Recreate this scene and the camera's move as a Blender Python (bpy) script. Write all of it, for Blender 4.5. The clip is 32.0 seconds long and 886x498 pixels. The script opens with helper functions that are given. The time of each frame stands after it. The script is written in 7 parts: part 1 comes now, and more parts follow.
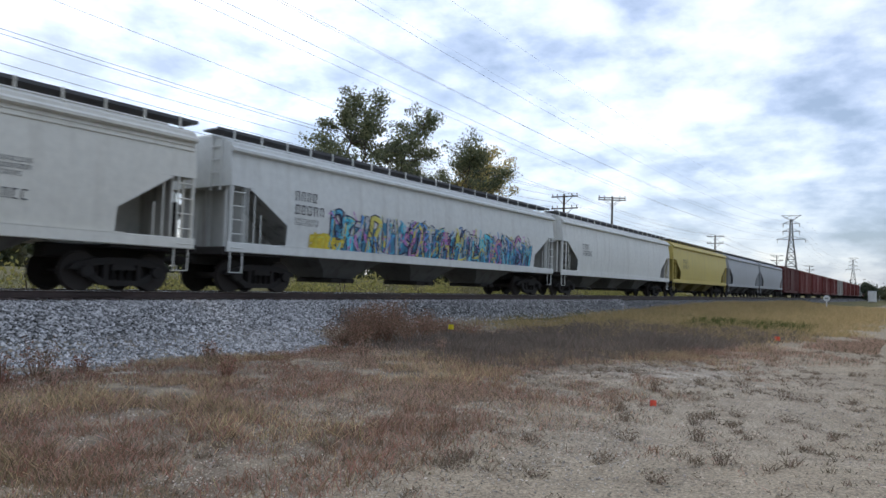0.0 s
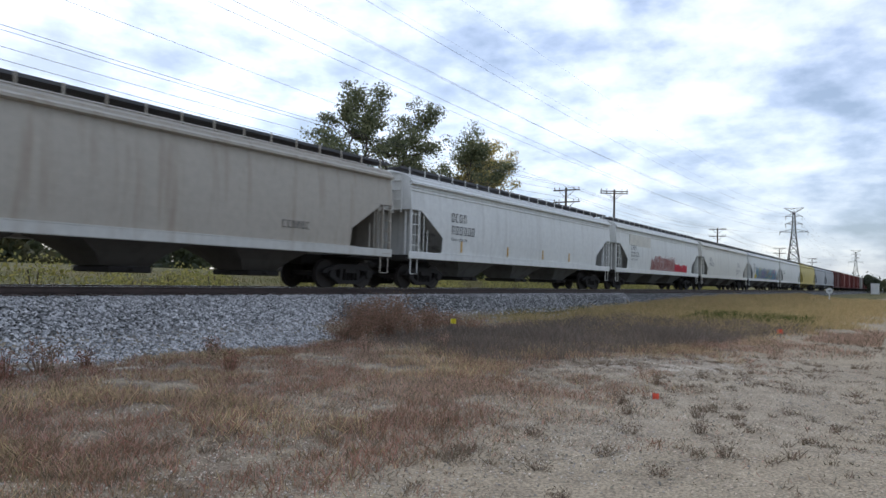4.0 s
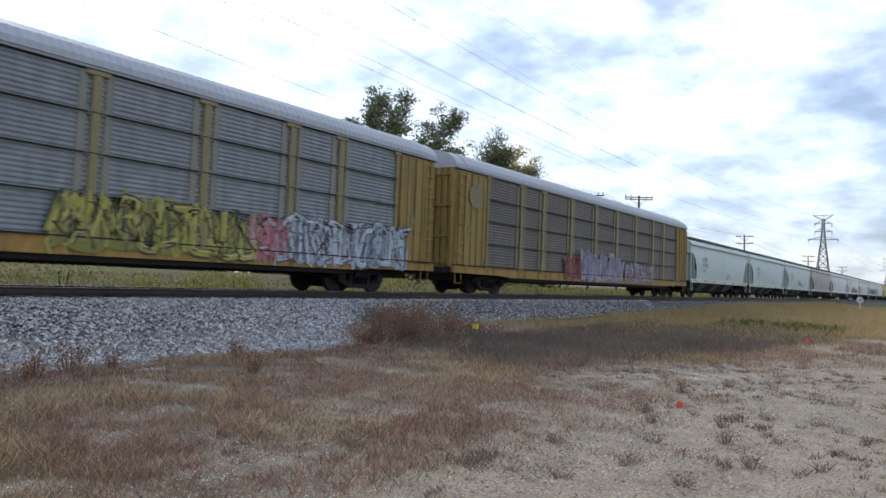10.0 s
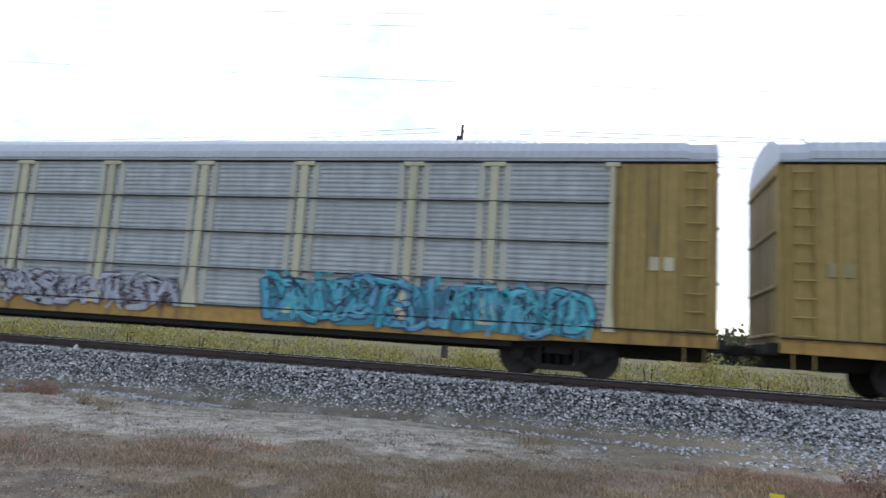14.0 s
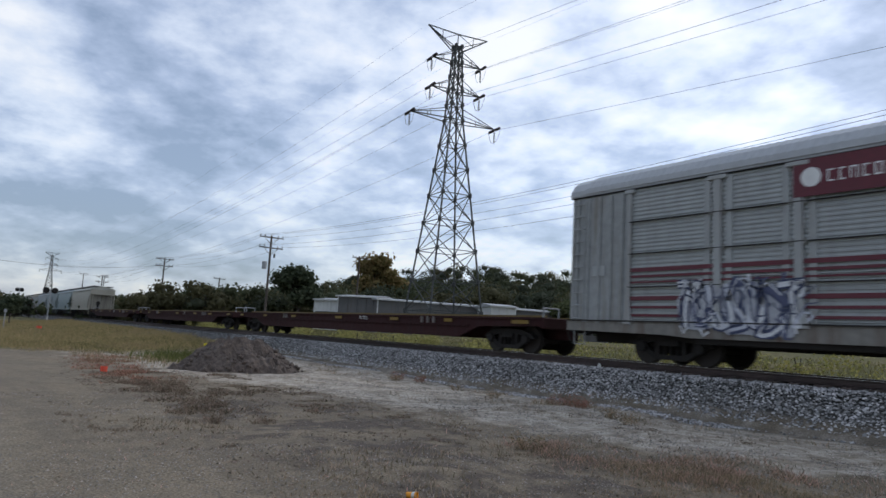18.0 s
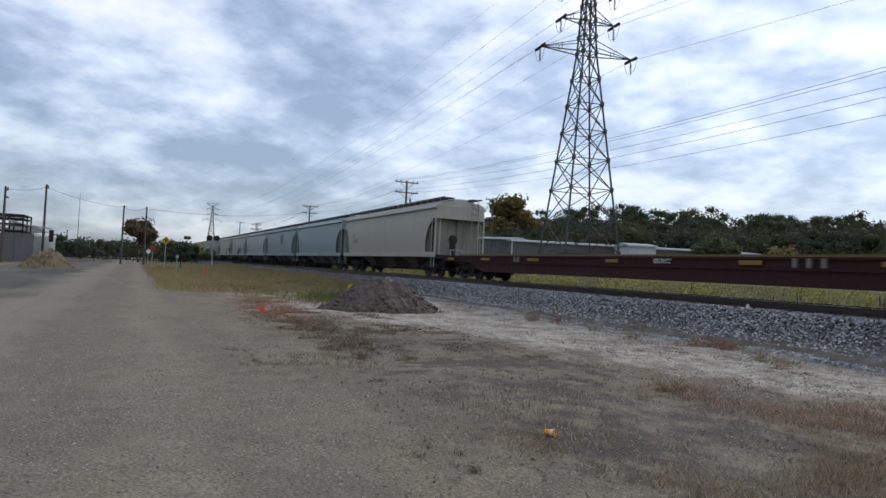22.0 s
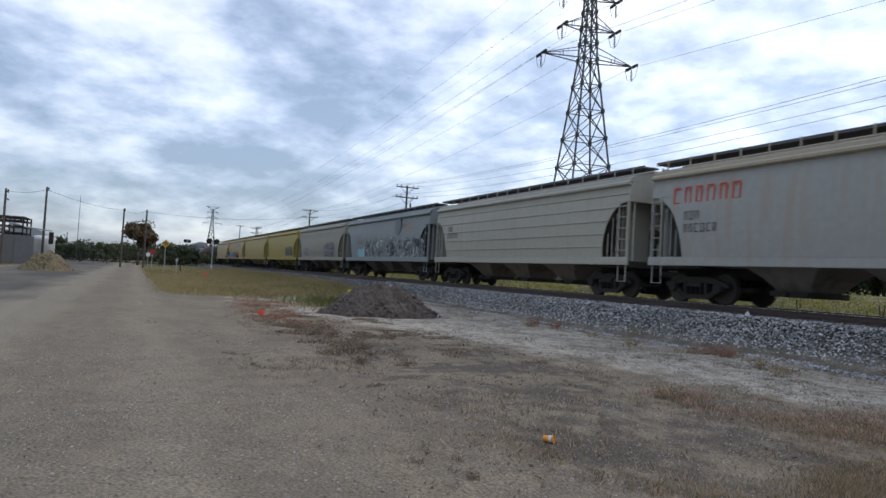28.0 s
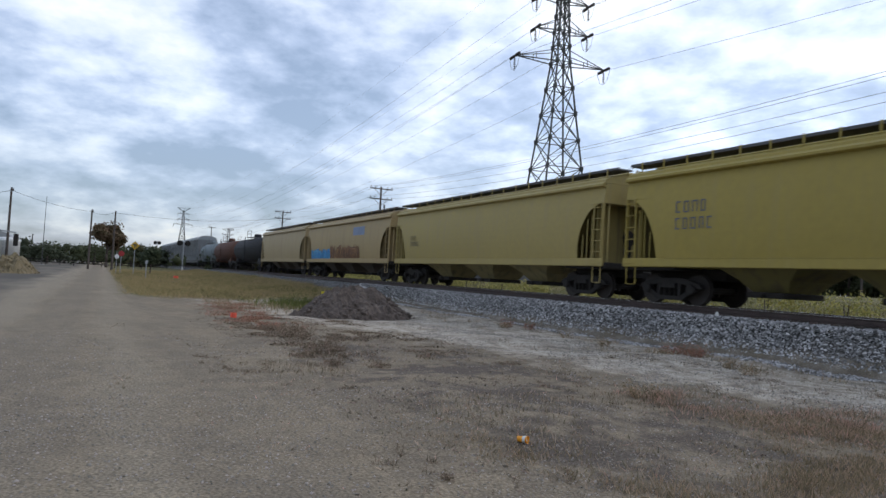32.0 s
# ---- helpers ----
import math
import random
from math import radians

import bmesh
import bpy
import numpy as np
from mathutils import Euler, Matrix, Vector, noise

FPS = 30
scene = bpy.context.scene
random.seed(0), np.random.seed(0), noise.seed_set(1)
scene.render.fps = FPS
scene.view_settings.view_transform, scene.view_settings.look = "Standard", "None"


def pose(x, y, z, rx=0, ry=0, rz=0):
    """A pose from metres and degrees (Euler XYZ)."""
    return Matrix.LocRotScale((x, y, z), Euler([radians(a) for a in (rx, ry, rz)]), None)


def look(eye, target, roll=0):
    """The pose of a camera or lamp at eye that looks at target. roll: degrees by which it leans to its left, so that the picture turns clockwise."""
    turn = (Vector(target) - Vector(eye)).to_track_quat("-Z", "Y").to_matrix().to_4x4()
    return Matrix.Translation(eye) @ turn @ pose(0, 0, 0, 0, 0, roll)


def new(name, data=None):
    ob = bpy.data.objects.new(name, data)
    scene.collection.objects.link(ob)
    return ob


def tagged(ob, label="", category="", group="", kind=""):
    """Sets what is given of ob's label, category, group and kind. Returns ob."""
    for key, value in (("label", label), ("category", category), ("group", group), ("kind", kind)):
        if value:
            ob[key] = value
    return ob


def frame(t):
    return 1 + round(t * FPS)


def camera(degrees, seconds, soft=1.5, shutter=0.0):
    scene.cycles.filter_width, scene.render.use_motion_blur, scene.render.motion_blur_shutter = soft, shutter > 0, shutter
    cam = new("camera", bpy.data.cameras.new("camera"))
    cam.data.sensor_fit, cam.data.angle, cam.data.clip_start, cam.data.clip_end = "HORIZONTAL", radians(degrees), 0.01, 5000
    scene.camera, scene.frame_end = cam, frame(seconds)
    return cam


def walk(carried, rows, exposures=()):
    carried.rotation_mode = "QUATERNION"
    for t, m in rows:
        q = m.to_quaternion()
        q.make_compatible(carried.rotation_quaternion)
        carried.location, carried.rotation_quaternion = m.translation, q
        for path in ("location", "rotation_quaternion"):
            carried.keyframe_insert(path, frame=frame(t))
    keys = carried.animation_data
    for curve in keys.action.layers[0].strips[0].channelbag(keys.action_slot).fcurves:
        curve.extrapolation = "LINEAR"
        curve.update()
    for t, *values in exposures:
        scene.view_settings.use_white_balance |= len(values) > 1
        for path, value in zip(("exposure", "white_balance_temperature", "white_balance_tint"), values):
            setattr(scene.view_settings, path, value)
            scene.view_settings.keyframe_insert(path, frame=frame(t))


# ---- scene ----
cam = camera(66.45, 32.0, soft=1.5, shutter=0.16)
EYE = (0.0, 0.0, 1.6)
# seconds, heading, tilt and roll of the hand-held camera, which turns on the spot
PATH = [
    (0, -55.26, 2.94, -1.86), (0.5, -55.29, 2.97, -1.63), (1, -55.38, 2.95, -1.74), (1.5, -55.44, 2.86, -1.59), (2, -55.44, 2.74, -1.51),
    (2.5, -55.32, 2.63, -1.47), (3, -55.24, 2.49, -1.53), (3.5, -55.11, 2.41, -1.57), (5.5, -54.92, 2.68, -1.71), (6, -54.74, 2.78, -1.72),
    (6.5, -54.54, 2.88, -1.80), (7, -54.29, 2.90, -1.76), (7.5, -54.16, 2.86, -1.71), (8, -53.93, 2.83, -1.64), (8.5, -53.72, 2.83, -1.56),
    (9, -53.61, 2.80, -1.71), (9.5, -53.45, 2.78, -1.75), (10, -53.17, 2.81, -2.15), (10.5, -49.98, 4.21, -2.11), (11, -40.60, 6.09, -1.83),
    (11.5, -32.02, 6.56, -1.98), (12, -22.57, 7.03, -3.08), (12.5, -7.95, 7.18, -2.87), (13, 2.66, 7.07, -4.99), (13.5, 8.11, 7.86, -4.50),
    (15.5, 29.49, 8.00, -4.96), (16, 35.62, 7.66, -4.91), (16.5, 41.36, 7.41, -3.64), (17, 46.58, 7.36, -3.27), (17.5, 51.22, 7.36, -3.36),
    (18, 54.05, 7.29, -3.30), (18.5, 57.92, 5.96, -2.90), (19, 60.02, 3.64, -2.51), (19.5, 61.24, 2.90, -2.62), (20, 61.66, 2.41, -2.65),
    (20.5, 62.41, 2.16, -2.69), (21, 63.03, 1.92, -2.54), (21.5, 64.01, 1.78, -2.62), (22, 65.42, 1.73, -2.80), (22.5, 66.23, 1.70, -2.98),
    (23, 65.85, 1.76, -2.94), (23.5, 65.58, 1.89, -2.83), (24, 65.42, 2.01, -2.89), (24.5, 65.21, 2.14, -2.85), (25, 64.94, 2.28, -2.84),
    (25.5, 65.08, 2.32, -2.73), (27.5, 65.37, 2.23, -3.09), (28, 65.39, 2.17, -3.22), (28.5, 65.37, 2.17, -3.38), (29, 65.35, 2.17, -3.37),
    (29.5, 65.20, 2.21, -3.30), (30, 65.08, 2.21, -3.21), (30.5, 64.71, 2.24, -3.37), (31, 64.26, 2.29, -3.32), (31.5, 63.72, 2.33, -3.22),
    (32, 63.20, 2.42, -3.08),
]
walk(cam, [(t, pose(*EYE, 90 + p, r, y)) for t, y, p, r in PATH],
     exposures=[(0, 0.1), (8.5, 0.17), (10.5, 0.36), (11.5, 0.62), (12.5, 0.8), (13.5, 0.76), (15.5, 0.42), (17, 0.08), (19, -0.36), (20.5, -0.18), (21.5, -0.12), (23, -0.02), (25, 0.06), (32, 0.04)])

# ---- sky and sun ----
SUN_AZ, SUN_EL = radians(8), radians(38)
world = bpy.data.worlds.new("overcast_sky")
scene.world = world
world.use_nodes = True
wn, wl = world.node_tree.nodes, world.node_tree.links
wn.clear()


def wnode(kind, **kw):
    n = wn.new(kind)
    for k, v in kw.items():
        n.inputs[k].default_value = v
    return n


def wmath(op, a, b):
    n = wn.new("ShaderNodeMath")
    n.operation = op
    for i, v in enumerate((a, b)):
        if isinstance(v, (int, float)):
            n.inputs[i].default_value = v
        else:
            wl.new(v, n.inputs[i])
    return n.outputs[0]


sky = wn.new("ShaderNodeTexSky")
sky.sky_type, sky.sun_disc = "NISHITA", False
sky.sun_elevation, sky.sun_rotation = SUN_EL, SUN_AZ
tc = wn.new("ShaderNodeTexCoord")
sep = wn.new("ShaderNodeSeparateXYZ")
wl.new(tc.outputs["Generated"], sep.inputs[0])
up = wmath("ADD", wmath("MULTIPLY", wmath("MAXIMUM", sep.outputs[2], 0.0), 0.9), 0.5)
comb = wn.new("ShaderNodeCombineXYZ")
wl.new(wmath("DIVIDE", sep.outputs[0], up), comb.inputs[0])
wl.new(wmath("DIVIDE", sep.outputs[1], up), comb.inputs[1])
wl.new(wmath("DIVIDE", wmath("MULTIPLY", sep.outputs[2], 1.5), up), comb.inputs[2])
shift = wn.new("ShaderNodeMapping")
shift.inputs["Location"].default_value = (5.3, -2.2, 0.4)
wl.new(comb.outputs[0], shift.inputs[0])
big = wnode("ShaderNodeTexNoise", Scale=1.0, Detail=3.0, Roughness=0.45, Distortion=0.0)
lumps = wnode("ShaderNodeTexNoise", Scale=3.4, Detail=6.0, Roughness=0.56, Distortion=0.1)
wl.new(shift.outputs[0], big.inputs["Vector"])
wl.new(shift.outputs[0], lumps.inputs["Vector"])
flat_ = wn.new("ShaderNodeMapping")
flat_.inputs["Scale"].default_value = (1, 1, 1.9)
wl.new(shift.outputs[0], flat_.inputs[0])
tufts = wnode("ShaderNodeTexNoise", Scale=7.5, Detail=6.0, Roughness=0.55, Distortion=0.0)
wl.new(flat_.outputs[0], tufts.inputs["Vector"])
cover = wmath("ADD", wmath("MULTIPLY", big.outputs[0], 0.34), wmath("MULTIPLY", lumps.outputs[0], 0.36))
cover = wmath("ADD", cover, wmath("MULTIPLY", tufts.outputs[0], 0.3))
ramp = wn.new("ShaderNodeValToRGB")
ramp.color_ramp.elements[0].position, ramp.color_ramp.elements[0].color = 0.425, (0.29, 0.37, 0.52, 1)
ramp.color_ramp.elements[1].position, ramp.color_ramp.elements[1].color = 0.612, (1.08, 1.09, 1.11, 1)
e = ramp.color_ramp.elements.new(0.48)
e.color = (0.47, 0.56, 0.75, 1)
e = ramp.color_ramp.elements.new(0.54)
e.color = (0.77, 0.85, 1.0, 1)
wl.new(cover, ramp.inputs[0])
# the cloud deck is thin and bright towards the hidden sun
sund = Vector((math.sin(SUN_AZ) * math.cos(SUN_EL), math.cos(SUN_AZ) * math.cos(SUN_EL), math.sin(SUN_EL)))
dot = wn.new("ShaderNodeVectorMath")
dot.operation = "DOT_PRODUCT"
wl.new(tc.outputs["Generated"], dot.inputs[0])
dot.inputs[1].default_value = sund
glow = wmath("POWER", wmath("MAXIMUM", dot.outputs["Value"], 0.0), 2.0)
low = wmath("MINIMUM", wmath("ADD", wmath("MULTIPLY", wmath("MAXIMUM", sep.outputs[2], 0.0), 1.5), 0.69), 1.0)
away = wmath("MULTIPLY", wmath("MINIMUM", dot.outputs["Value"], 0.0), 0.34)
gain = wmath("MULTIPLY", wmath("ADD", wmath("ADD", wmath("MULTIPLY", glow, 0.14), away), 0.86), low)
scl = wn.new("ShaderNodeVectorMath")
scl.operation = "SCALE"
wl.new(ramp.outputs[0], scl.inputs[0])
wl.new(gain, scl.inputs["Scale"])
b_sky, b_cloud = wnode("ShaderNodeBackground", Strength=0.05), wnode("ShaderNodeBackground", Strength=1.0)
wl.new(sky.outputs[0], b_sky.inputs[0])
wl.new(scl.outputs[0], b_cloud.inputs[0])
add, outw = wn.new("ShaderNodeAddShader"), wn.new("ShaderNodeOutputWorld")
wl.new(b_sky.outputs[0], add.inputs[0])
wl.new(b_cloud.outputs[0], add.inputs[1])
wl.new(add.outputs[0], outw.inputs[0])

sun = new("sun", bpy.data.lights.new("sun", "SUN"))
sun.data.energy, sun.data.angle, sun.data.color = 0.9, radians(25), (1.0, 0.96, 0.9)
sun.matrix_basis = look(sund * 200, (0, 0, 0))


# ---- materials ----
def material(name, base, rough=0.8, metal=0.0, spread=0.25, grain=8.0, coarse=0.6, bump=0.3, dist=0.01, second=None, island=0.0, per_object=0.0,
             streak=0.0, streak_rgb=(0.10, 0.07, 0.05), stretch=(1, 1, 1), spec=0.4):
    """Noise at two scales over the base colour, with optional run-down streaks and a second tint."""
    m = bpy.data.materials.new(name)
    m.use_nodes = True
    N, L = m.node_tree.nodes, m.node_tree.links
    b = N["Principled BSDF"]
    b.inputs["Metallic"].default_value = metal
    b.inputs["Specular IOR Level"].default_value = spec
    co = N.new("ShaderNodeTexCoord")
    mp = N.new("ShaderNodeMapping")
    mp.inputs["Scale"].default_value = stretch
    L.new(co.outputs["Object"], mp.inputs[0])
    n1, n2 = N.new("ShaderNodeTexNoise"), N.new("ShaderNodeTexNoise")
    for n, s, d in ((n1, grain, 5.0), (n2, coarse, 4.0)):
        n.inputs["Scale"].default_value, n.inputs["Detail"].default_value = s, d
        L.new(mp.outputs[0], n.inputs["Vector"])

    def mix(kind, fac, a, c):
        x = N.new("ShaderNodeMix")
        x.data_type, x.blend_type = "RGBA", kind
        for sock, v in ((x.inputs[0], fac), (x.inputs[6], a), (x.inputs[7], c)):
            if isinstance(v, (int, float)):
                sock.default_value = v
            elif isinstance(v, tuple):
                sock.default_value = (*v, 1)
            else:
                L.new(v, sock)
        return x.outputs[2]

    def ranged(src, a, c, lo, hi):
        r = N.new("ShaderNodeMapRange")
        for i, v in enumerate((a, c, lo, hi)):
            r.inputs[i + 1].default_value = v
        L.new(src, r.inputs[0])
        return r.outputs[0]

    col = base
    if second:
        col = mix("MIX", ranged(n2.outputs[0], 0.42, 0.6, 0, 1), base, second)
    g = N.new("ShaderNodeCombineColor")
    v = ranged(n1.outputs[0], 0.25, 0.75, 1 - spread, 1 + spread)
    for i in range(3):
        L.new(v, g.inputs[i])
    col = mix("MULTIPLY", 1.0, col, g.outputs[0])
    g2 = N.new("ShaderNodeCombineColor")
    v2 = ranged(n2.outputs[0], 0.3, 0.7, 1 - spread * 0.5, 1 + spread * 0.5)
    for i in range(3):
        L.new(v2, g2.inputs[i])
    col = mix("MULTIPLY", 1.0, col, g2.outputs[0])
    if streak:
        ms = N.new("ShaderNodeMapping")
        ms.inputs["Scale"].default_value = (2.2, 2.2, 0.16)
        L.new(co.outputs["Object"], ms.inputs[0])
        ns = N.new("ShaderNodeTexNoise")
        ns.inputs["Scale"].default_value, ns.inputs["Detail"].default_value = 1.6, 6.0
        L.new(ms.outputs[0], ns.inputs["Vector"])
        col = mix("MIX", ranged(ns.outputs[0], 0.5, 0.75, 0, streak), col, streak_rgb)
    if island or per_object:
        src = N.new("ShaderNodeNewGeometry").outputs["Random Per Island"] if island else N.new("ShaderNodeObjectInfo").outputs["Random"]
        amount = island or per_object
        hs = N.new("ShaderNodeHueSaturation")
        L.new(ranged(src, 0, 1, 1 - amount, 1 + amount), hs.inputs["Value"])
        L.new(ranged(src, 0, 1, 0.5 + amount * 0.05, 0.5 - amount * 0.05), hs.inputs["Hue"])
        L.new(col, hs.inputs["Color"])
        col = hs.outputs[0]
    if isinstance(col, tuple):
        b.inputs["Base Color"].default_value = (*col, 1)
    else:
        L.new(col, b.inputs["Base Color"])
    L.new(ranged(n1.outputs[0], 0.3, 0.7, max(rough - 0.1, 0.05), min(rough + 0.1, 1)), b.inputs["Roughness"])
    if bump:
        bp = N.new("ShaderNodeBump")
        bp.inputs["Strength"].default_value, bp.inputs["Distance"].default_value = bump, dist
        L.new(n1.outputs[0], bp.inputs["Height"])
        L.new(bp.outputs[0], b.inputs["Normal"])
    return m


def paint(name, rgb, streak=0.35, streak_rgb=(0.16, 0.12, 0.09), rough=0.55, spread=0.07, metal=0.0):
    return material(name, rgb, rough=rough, spread=spread, grain=5.0, coarse=0.35, bump=0.08, dist=0.004, streak=streak, streak_rgb=streak_rgb, metal=metal, spec=0.25)


M_BALLAST = material("ballast_bed", (0.22, 0.22, 0.23), rough=0.95, spread=0.5, grain=14, coarse=0.5, bump=0.8, dist=0.05)
M_STONE = material("crushed_stone", (0.37, 0.36, 0.35), rough=0.9, spread=0.3, grain=6, coarse=0.4, bump=0.2, island=0.75)
M_RAIL = material("rail_steel", (0.07, 0.05, 0.045), rough=0.6, metal=0.3, spread=0.3, grain=4, bump=0.1)
M_RAILTOP = material("polished_rail_head", (0.5, 0.5, 0.52), rough=0.25, metal=1.0, spread=0.1, bump=0.0)
M_TIE = material("weathered_tie", (0.09, 0.07, 0.06), rough=0.95, spread=0.4, grain=10, stretch=(1, 0.15, 1), per_object=0.3)
M_ASPHALT = material("worn_asphalt", (0.10, 0.089, 0.076), rough=0.97, spread=0.2, grain=30, coarse=0.22, bump=0.3, second=(0.15, 0.131, 0.106), stretch=(0.2, 1, 1), spec=0.08)


def dust_over(m):
    """Tan dust blown over the asphalt towards its near edge and in patches."""
    N, L = m.node_tree.nodes, m.node_tree.links
    b = N["Principled BSDF"]
    base = b.inputs["Base Color"].links[0].from_socket
    co, sp, n = N.new("ShaderNodeTexCoord"), N.new("ShaderNodeSeparateXYZ"), N.new("ShaderNodeTexNoise")
    mp = N.new("ShaderNodeMapping")
    mp.inputs["Scale"].default_value = (0.22, 1, 1)
    L.new(co.outputs["Object"], sp.inputs[0])
    L.new(co.outputs["Object"], mp.inputs[0])
    L.new(mp.outputs[0], n.inputs["Vector"])
    n.inputs["Scale"].default_value, n.inputs["Detail"].default_value = 0.8, 7.0
    y = N.new("ShaderNodeMath")
    y.operation = "MULTIPLY_ADD"
    L.new(n.outputs[0], y.inputs[0])
    y.inputs[1].default_value = 3.2
    L.new(sp.outputs[1], y.inputs[2])
    r = N.new("ShaderNodeMapRange")
    for i, v in enumerate((-2.9, -1.2, 0.0, 0.95)):
        r.inputs[i + 1].default_value = v
    L.new(y.outputs[0], r.inputs[0])
    x = N.new("ShaderNodeMix")
    x.data_type = "RGBA"
    L.new(r.outputs[0], x.inputs[0])
    L.new(base, x.inputs[6])
    x.inputs[7].default_value = (0.25, 0.212, 0.158, 1)
    L.new(x.outputs[2], b.inputs["Base Color"])


dust_over(M_ASPHALT)
M_STEEL_DK = material("grimy_steel", (0.022, 0.019, 0.017), rough=0.9, metal=0.0, spread=0.35, grain=6, bump=0.2)
M_WHEEL = material("wheel_steel", (0.033, 0.027, 0.024), rough=0.7, metal=0.2, spread=0.25, bump=0.1)
M_GRATE = material("dark_grating", (0.1, 0.1, 0.105), rough=0.7, metal=0.3, spread=0.2, bump=0.1)
M_GALV = material("galvanised_steel", (0.33, 0.34, 0.35), rough=0.55, metal=0.5, spread=0.2, bump=0.1)
M_TOWER = material("weathered_tower_steel", (0.075, 0.08, 0.08), rough=0.7, metal=0.35, spread=0.25, bump=0.05)
M_POLE = material("creosoted_pole_wood", (0.085, 0.07, 0.06), rough=0.95, spread=0.35, grain=7, stretch=(1, 1, 0.12), bump=0.4)
M_WIRE = material("dark_wire", (0.06, 0.06, 0.065), rough=0.6, metal=0.4, spread=0.1, bump=0.0)
M_INSUL = material("brown_insulator", (0.035, 0.025, 0.025), rough=0.3, spread=0.1, bump=0.0)
M_BARK = material("tree_bark", (0.07, 0.055, 0.045), rough=0.95, spread=0.4, grain=9, stretch=(1, 1, 0.3), bump=0.6, dist=0.03)
M_BLACKPAINT = paint("black_mark_paint", (0.06, 0.06, 0.065), streak=0.1)
M_WHITEPAINT = paint("white_mark_paint", (0.75, 0.75, 0.73), streak=0.2)


# ---- mesh building ----
class Geo:
    """Collects vertices and faces of one mesh."""

    def __init__(self):
        self.v, self.f, self.n = [], [], 0

    def add(self, verts, faces):
        self.v.append(np.asarray(verts, float).reshape(-1, 3))
        self.f.extend([tuple(i + self.n for i in f) for f in faces])
        self.n += len(self.v[-1])
        return self

    def box(self, c, s, ch=0.0):
        """A box at centre c of size s, its edges cut off by ch."""
        h = np.array(s, float) / 2
        c = np.array(c, float)
        if ch <= 0:
            vs = [c + h * (x, y, z) for x in (-1, 1) for y in (-1, 1) for z in (-1, 1)]
            return self.add(vs, [(0, 1, 3, 2), (4, 6, 7, 5), (0, 4, 5, 1), (2, 3, 7, 6), (0, 2, 6, 4), (1, 5, 7, 3)])
        ch = min(ch, min(h) * 0.8)
        i = h - ch
        ring = lambda a, b, z: [(a, -i[1], z), (i[0], -b, z), (-i[0], -b, z), (-a, -i[1], z), (-a, i[1], z), (-i[0], b, z), (i[0], b, z), (a, i[1], z)]
        vs = []
        for a, b, z in ((i[0], i[1], -h[2]), (h[0], h[1], -i[2]), (h[0], h[1], i[2]), (i[0], i[1], h[2])):
            vs += [c + np.array(p) for p in ring(a, b, z)]
        fs = [tuple(range(8)), tuple(reversed(range(24, 32)))]
        for k in range(3):
            for j in range(8):
                a, b = k * 8 + j, k * 8 + (j + 1) % 8
                fs.append((a, b, b + 8, a + 8)[::-1])
        return self.add(vs, fs)

    def tube(self, p, q, r, n=8, r2=None, cap=True):
        p, q = Vector(p), Vector(q)
        d = (q - p).normalized()
        a = d.orthogonal().normalized()
        b = d.cross(a)
        r2 = r if r2 is None else r2
        vs = []
        for o, rad in ((p, r), (q, r2)):
            for k in range(n):
                t = 2 * math.pi * k / n
                vs.append(o + (a * math.cos(t) + b * math.sin(t)) * rad)
        fs = [(k, (k + 1) % n, n + (k + 1) % n, n + k) for k in range(n)]
        if cap:
            fs += [tuple(reversed(range(n))), tuple(range(n, 2 * n))]
        return self.add([tuple(v) for v in vs], fs)

    def path(self, pts, r, n=6):
        P = [Vector(p) for p in pts]
        vs, fs = [], []
        a = (P[1] - P[0]).orthogonal().normalized()
        for i, p in enumerate(P):
            d = (P[min(i + 1, len(P) - 1)] - P[max(i - 1, 0)]).normalized()
            a = (a - d * a.dot(d)).normalized()
            b = d.cross(a)
            for k in range(n):
                t = 2 * math.pi * k / n
                vs.append(tuple(p + (a * math.cos(t) + b * math.sin(t)) * r))
        for i in range(len(P) - 1):
            fs += [(i * n + k, i * n + (k + 1) % n, (i + 1) * n + (k + 1) % n, (i + 1) * n + k) for k in range(n)]
        fs += [tuple(reversed(range(n))), tuple(range((len(P) - 1) * n, len(P) * n))]
        return self.add(vs, fs)

    def prism(self, outline, axis, lo, hi):
        """A 2D outline drawn out along an axis: 'x' takes (y, z), 'y' takes (x, z), 'z' takes (x, y)."""
        put = {"x": lambda a, b, t: (t, a, b), "y": lambda a, b, t: (a, t, b), "z": lambda a, b, t: (a, b, t)}[axis]
        n = len(outline)
        vs = [put(a, b, lo) for a, b in outline] + [put(a, b, hi) for a, b in outline]
        fs = [(k, (k + 1) % n, n + (k + 1) % n, n + k) for k in range(n)] + [tuple(reversed(range(n))), tuple(range(n, 2 * n))]
        return self.add(vs, fs)

    def lathe(self, profile, axis="x", n=20, at=(0, 0, 0)):
        """Turns (along, radius) pairs about an axis."""
        vs, fs = [], []
        for t, r in profile:
            for k in range(n):
                a = 2 * math.pi * k / n
                c, s = r * math.cos(a), r * math.sin(a)
                vs.append({"x": (t, c, s), "y": (c, t, s), "z": (c, s, t)}[axis])
        for i in range(len(profile) - 1):
            for k in range(n):
                fs.append((i * n + k, i * n + (k + 1) % n, (i + 1) * n + (k + 1) % n, (i + 1) * n + k))
        fs += [tuple(reversed(range(n))), tuple(range((len(profile) - 1) * n, len(profile) * n))]
        return self.add(np.array(vs) + at, fs)

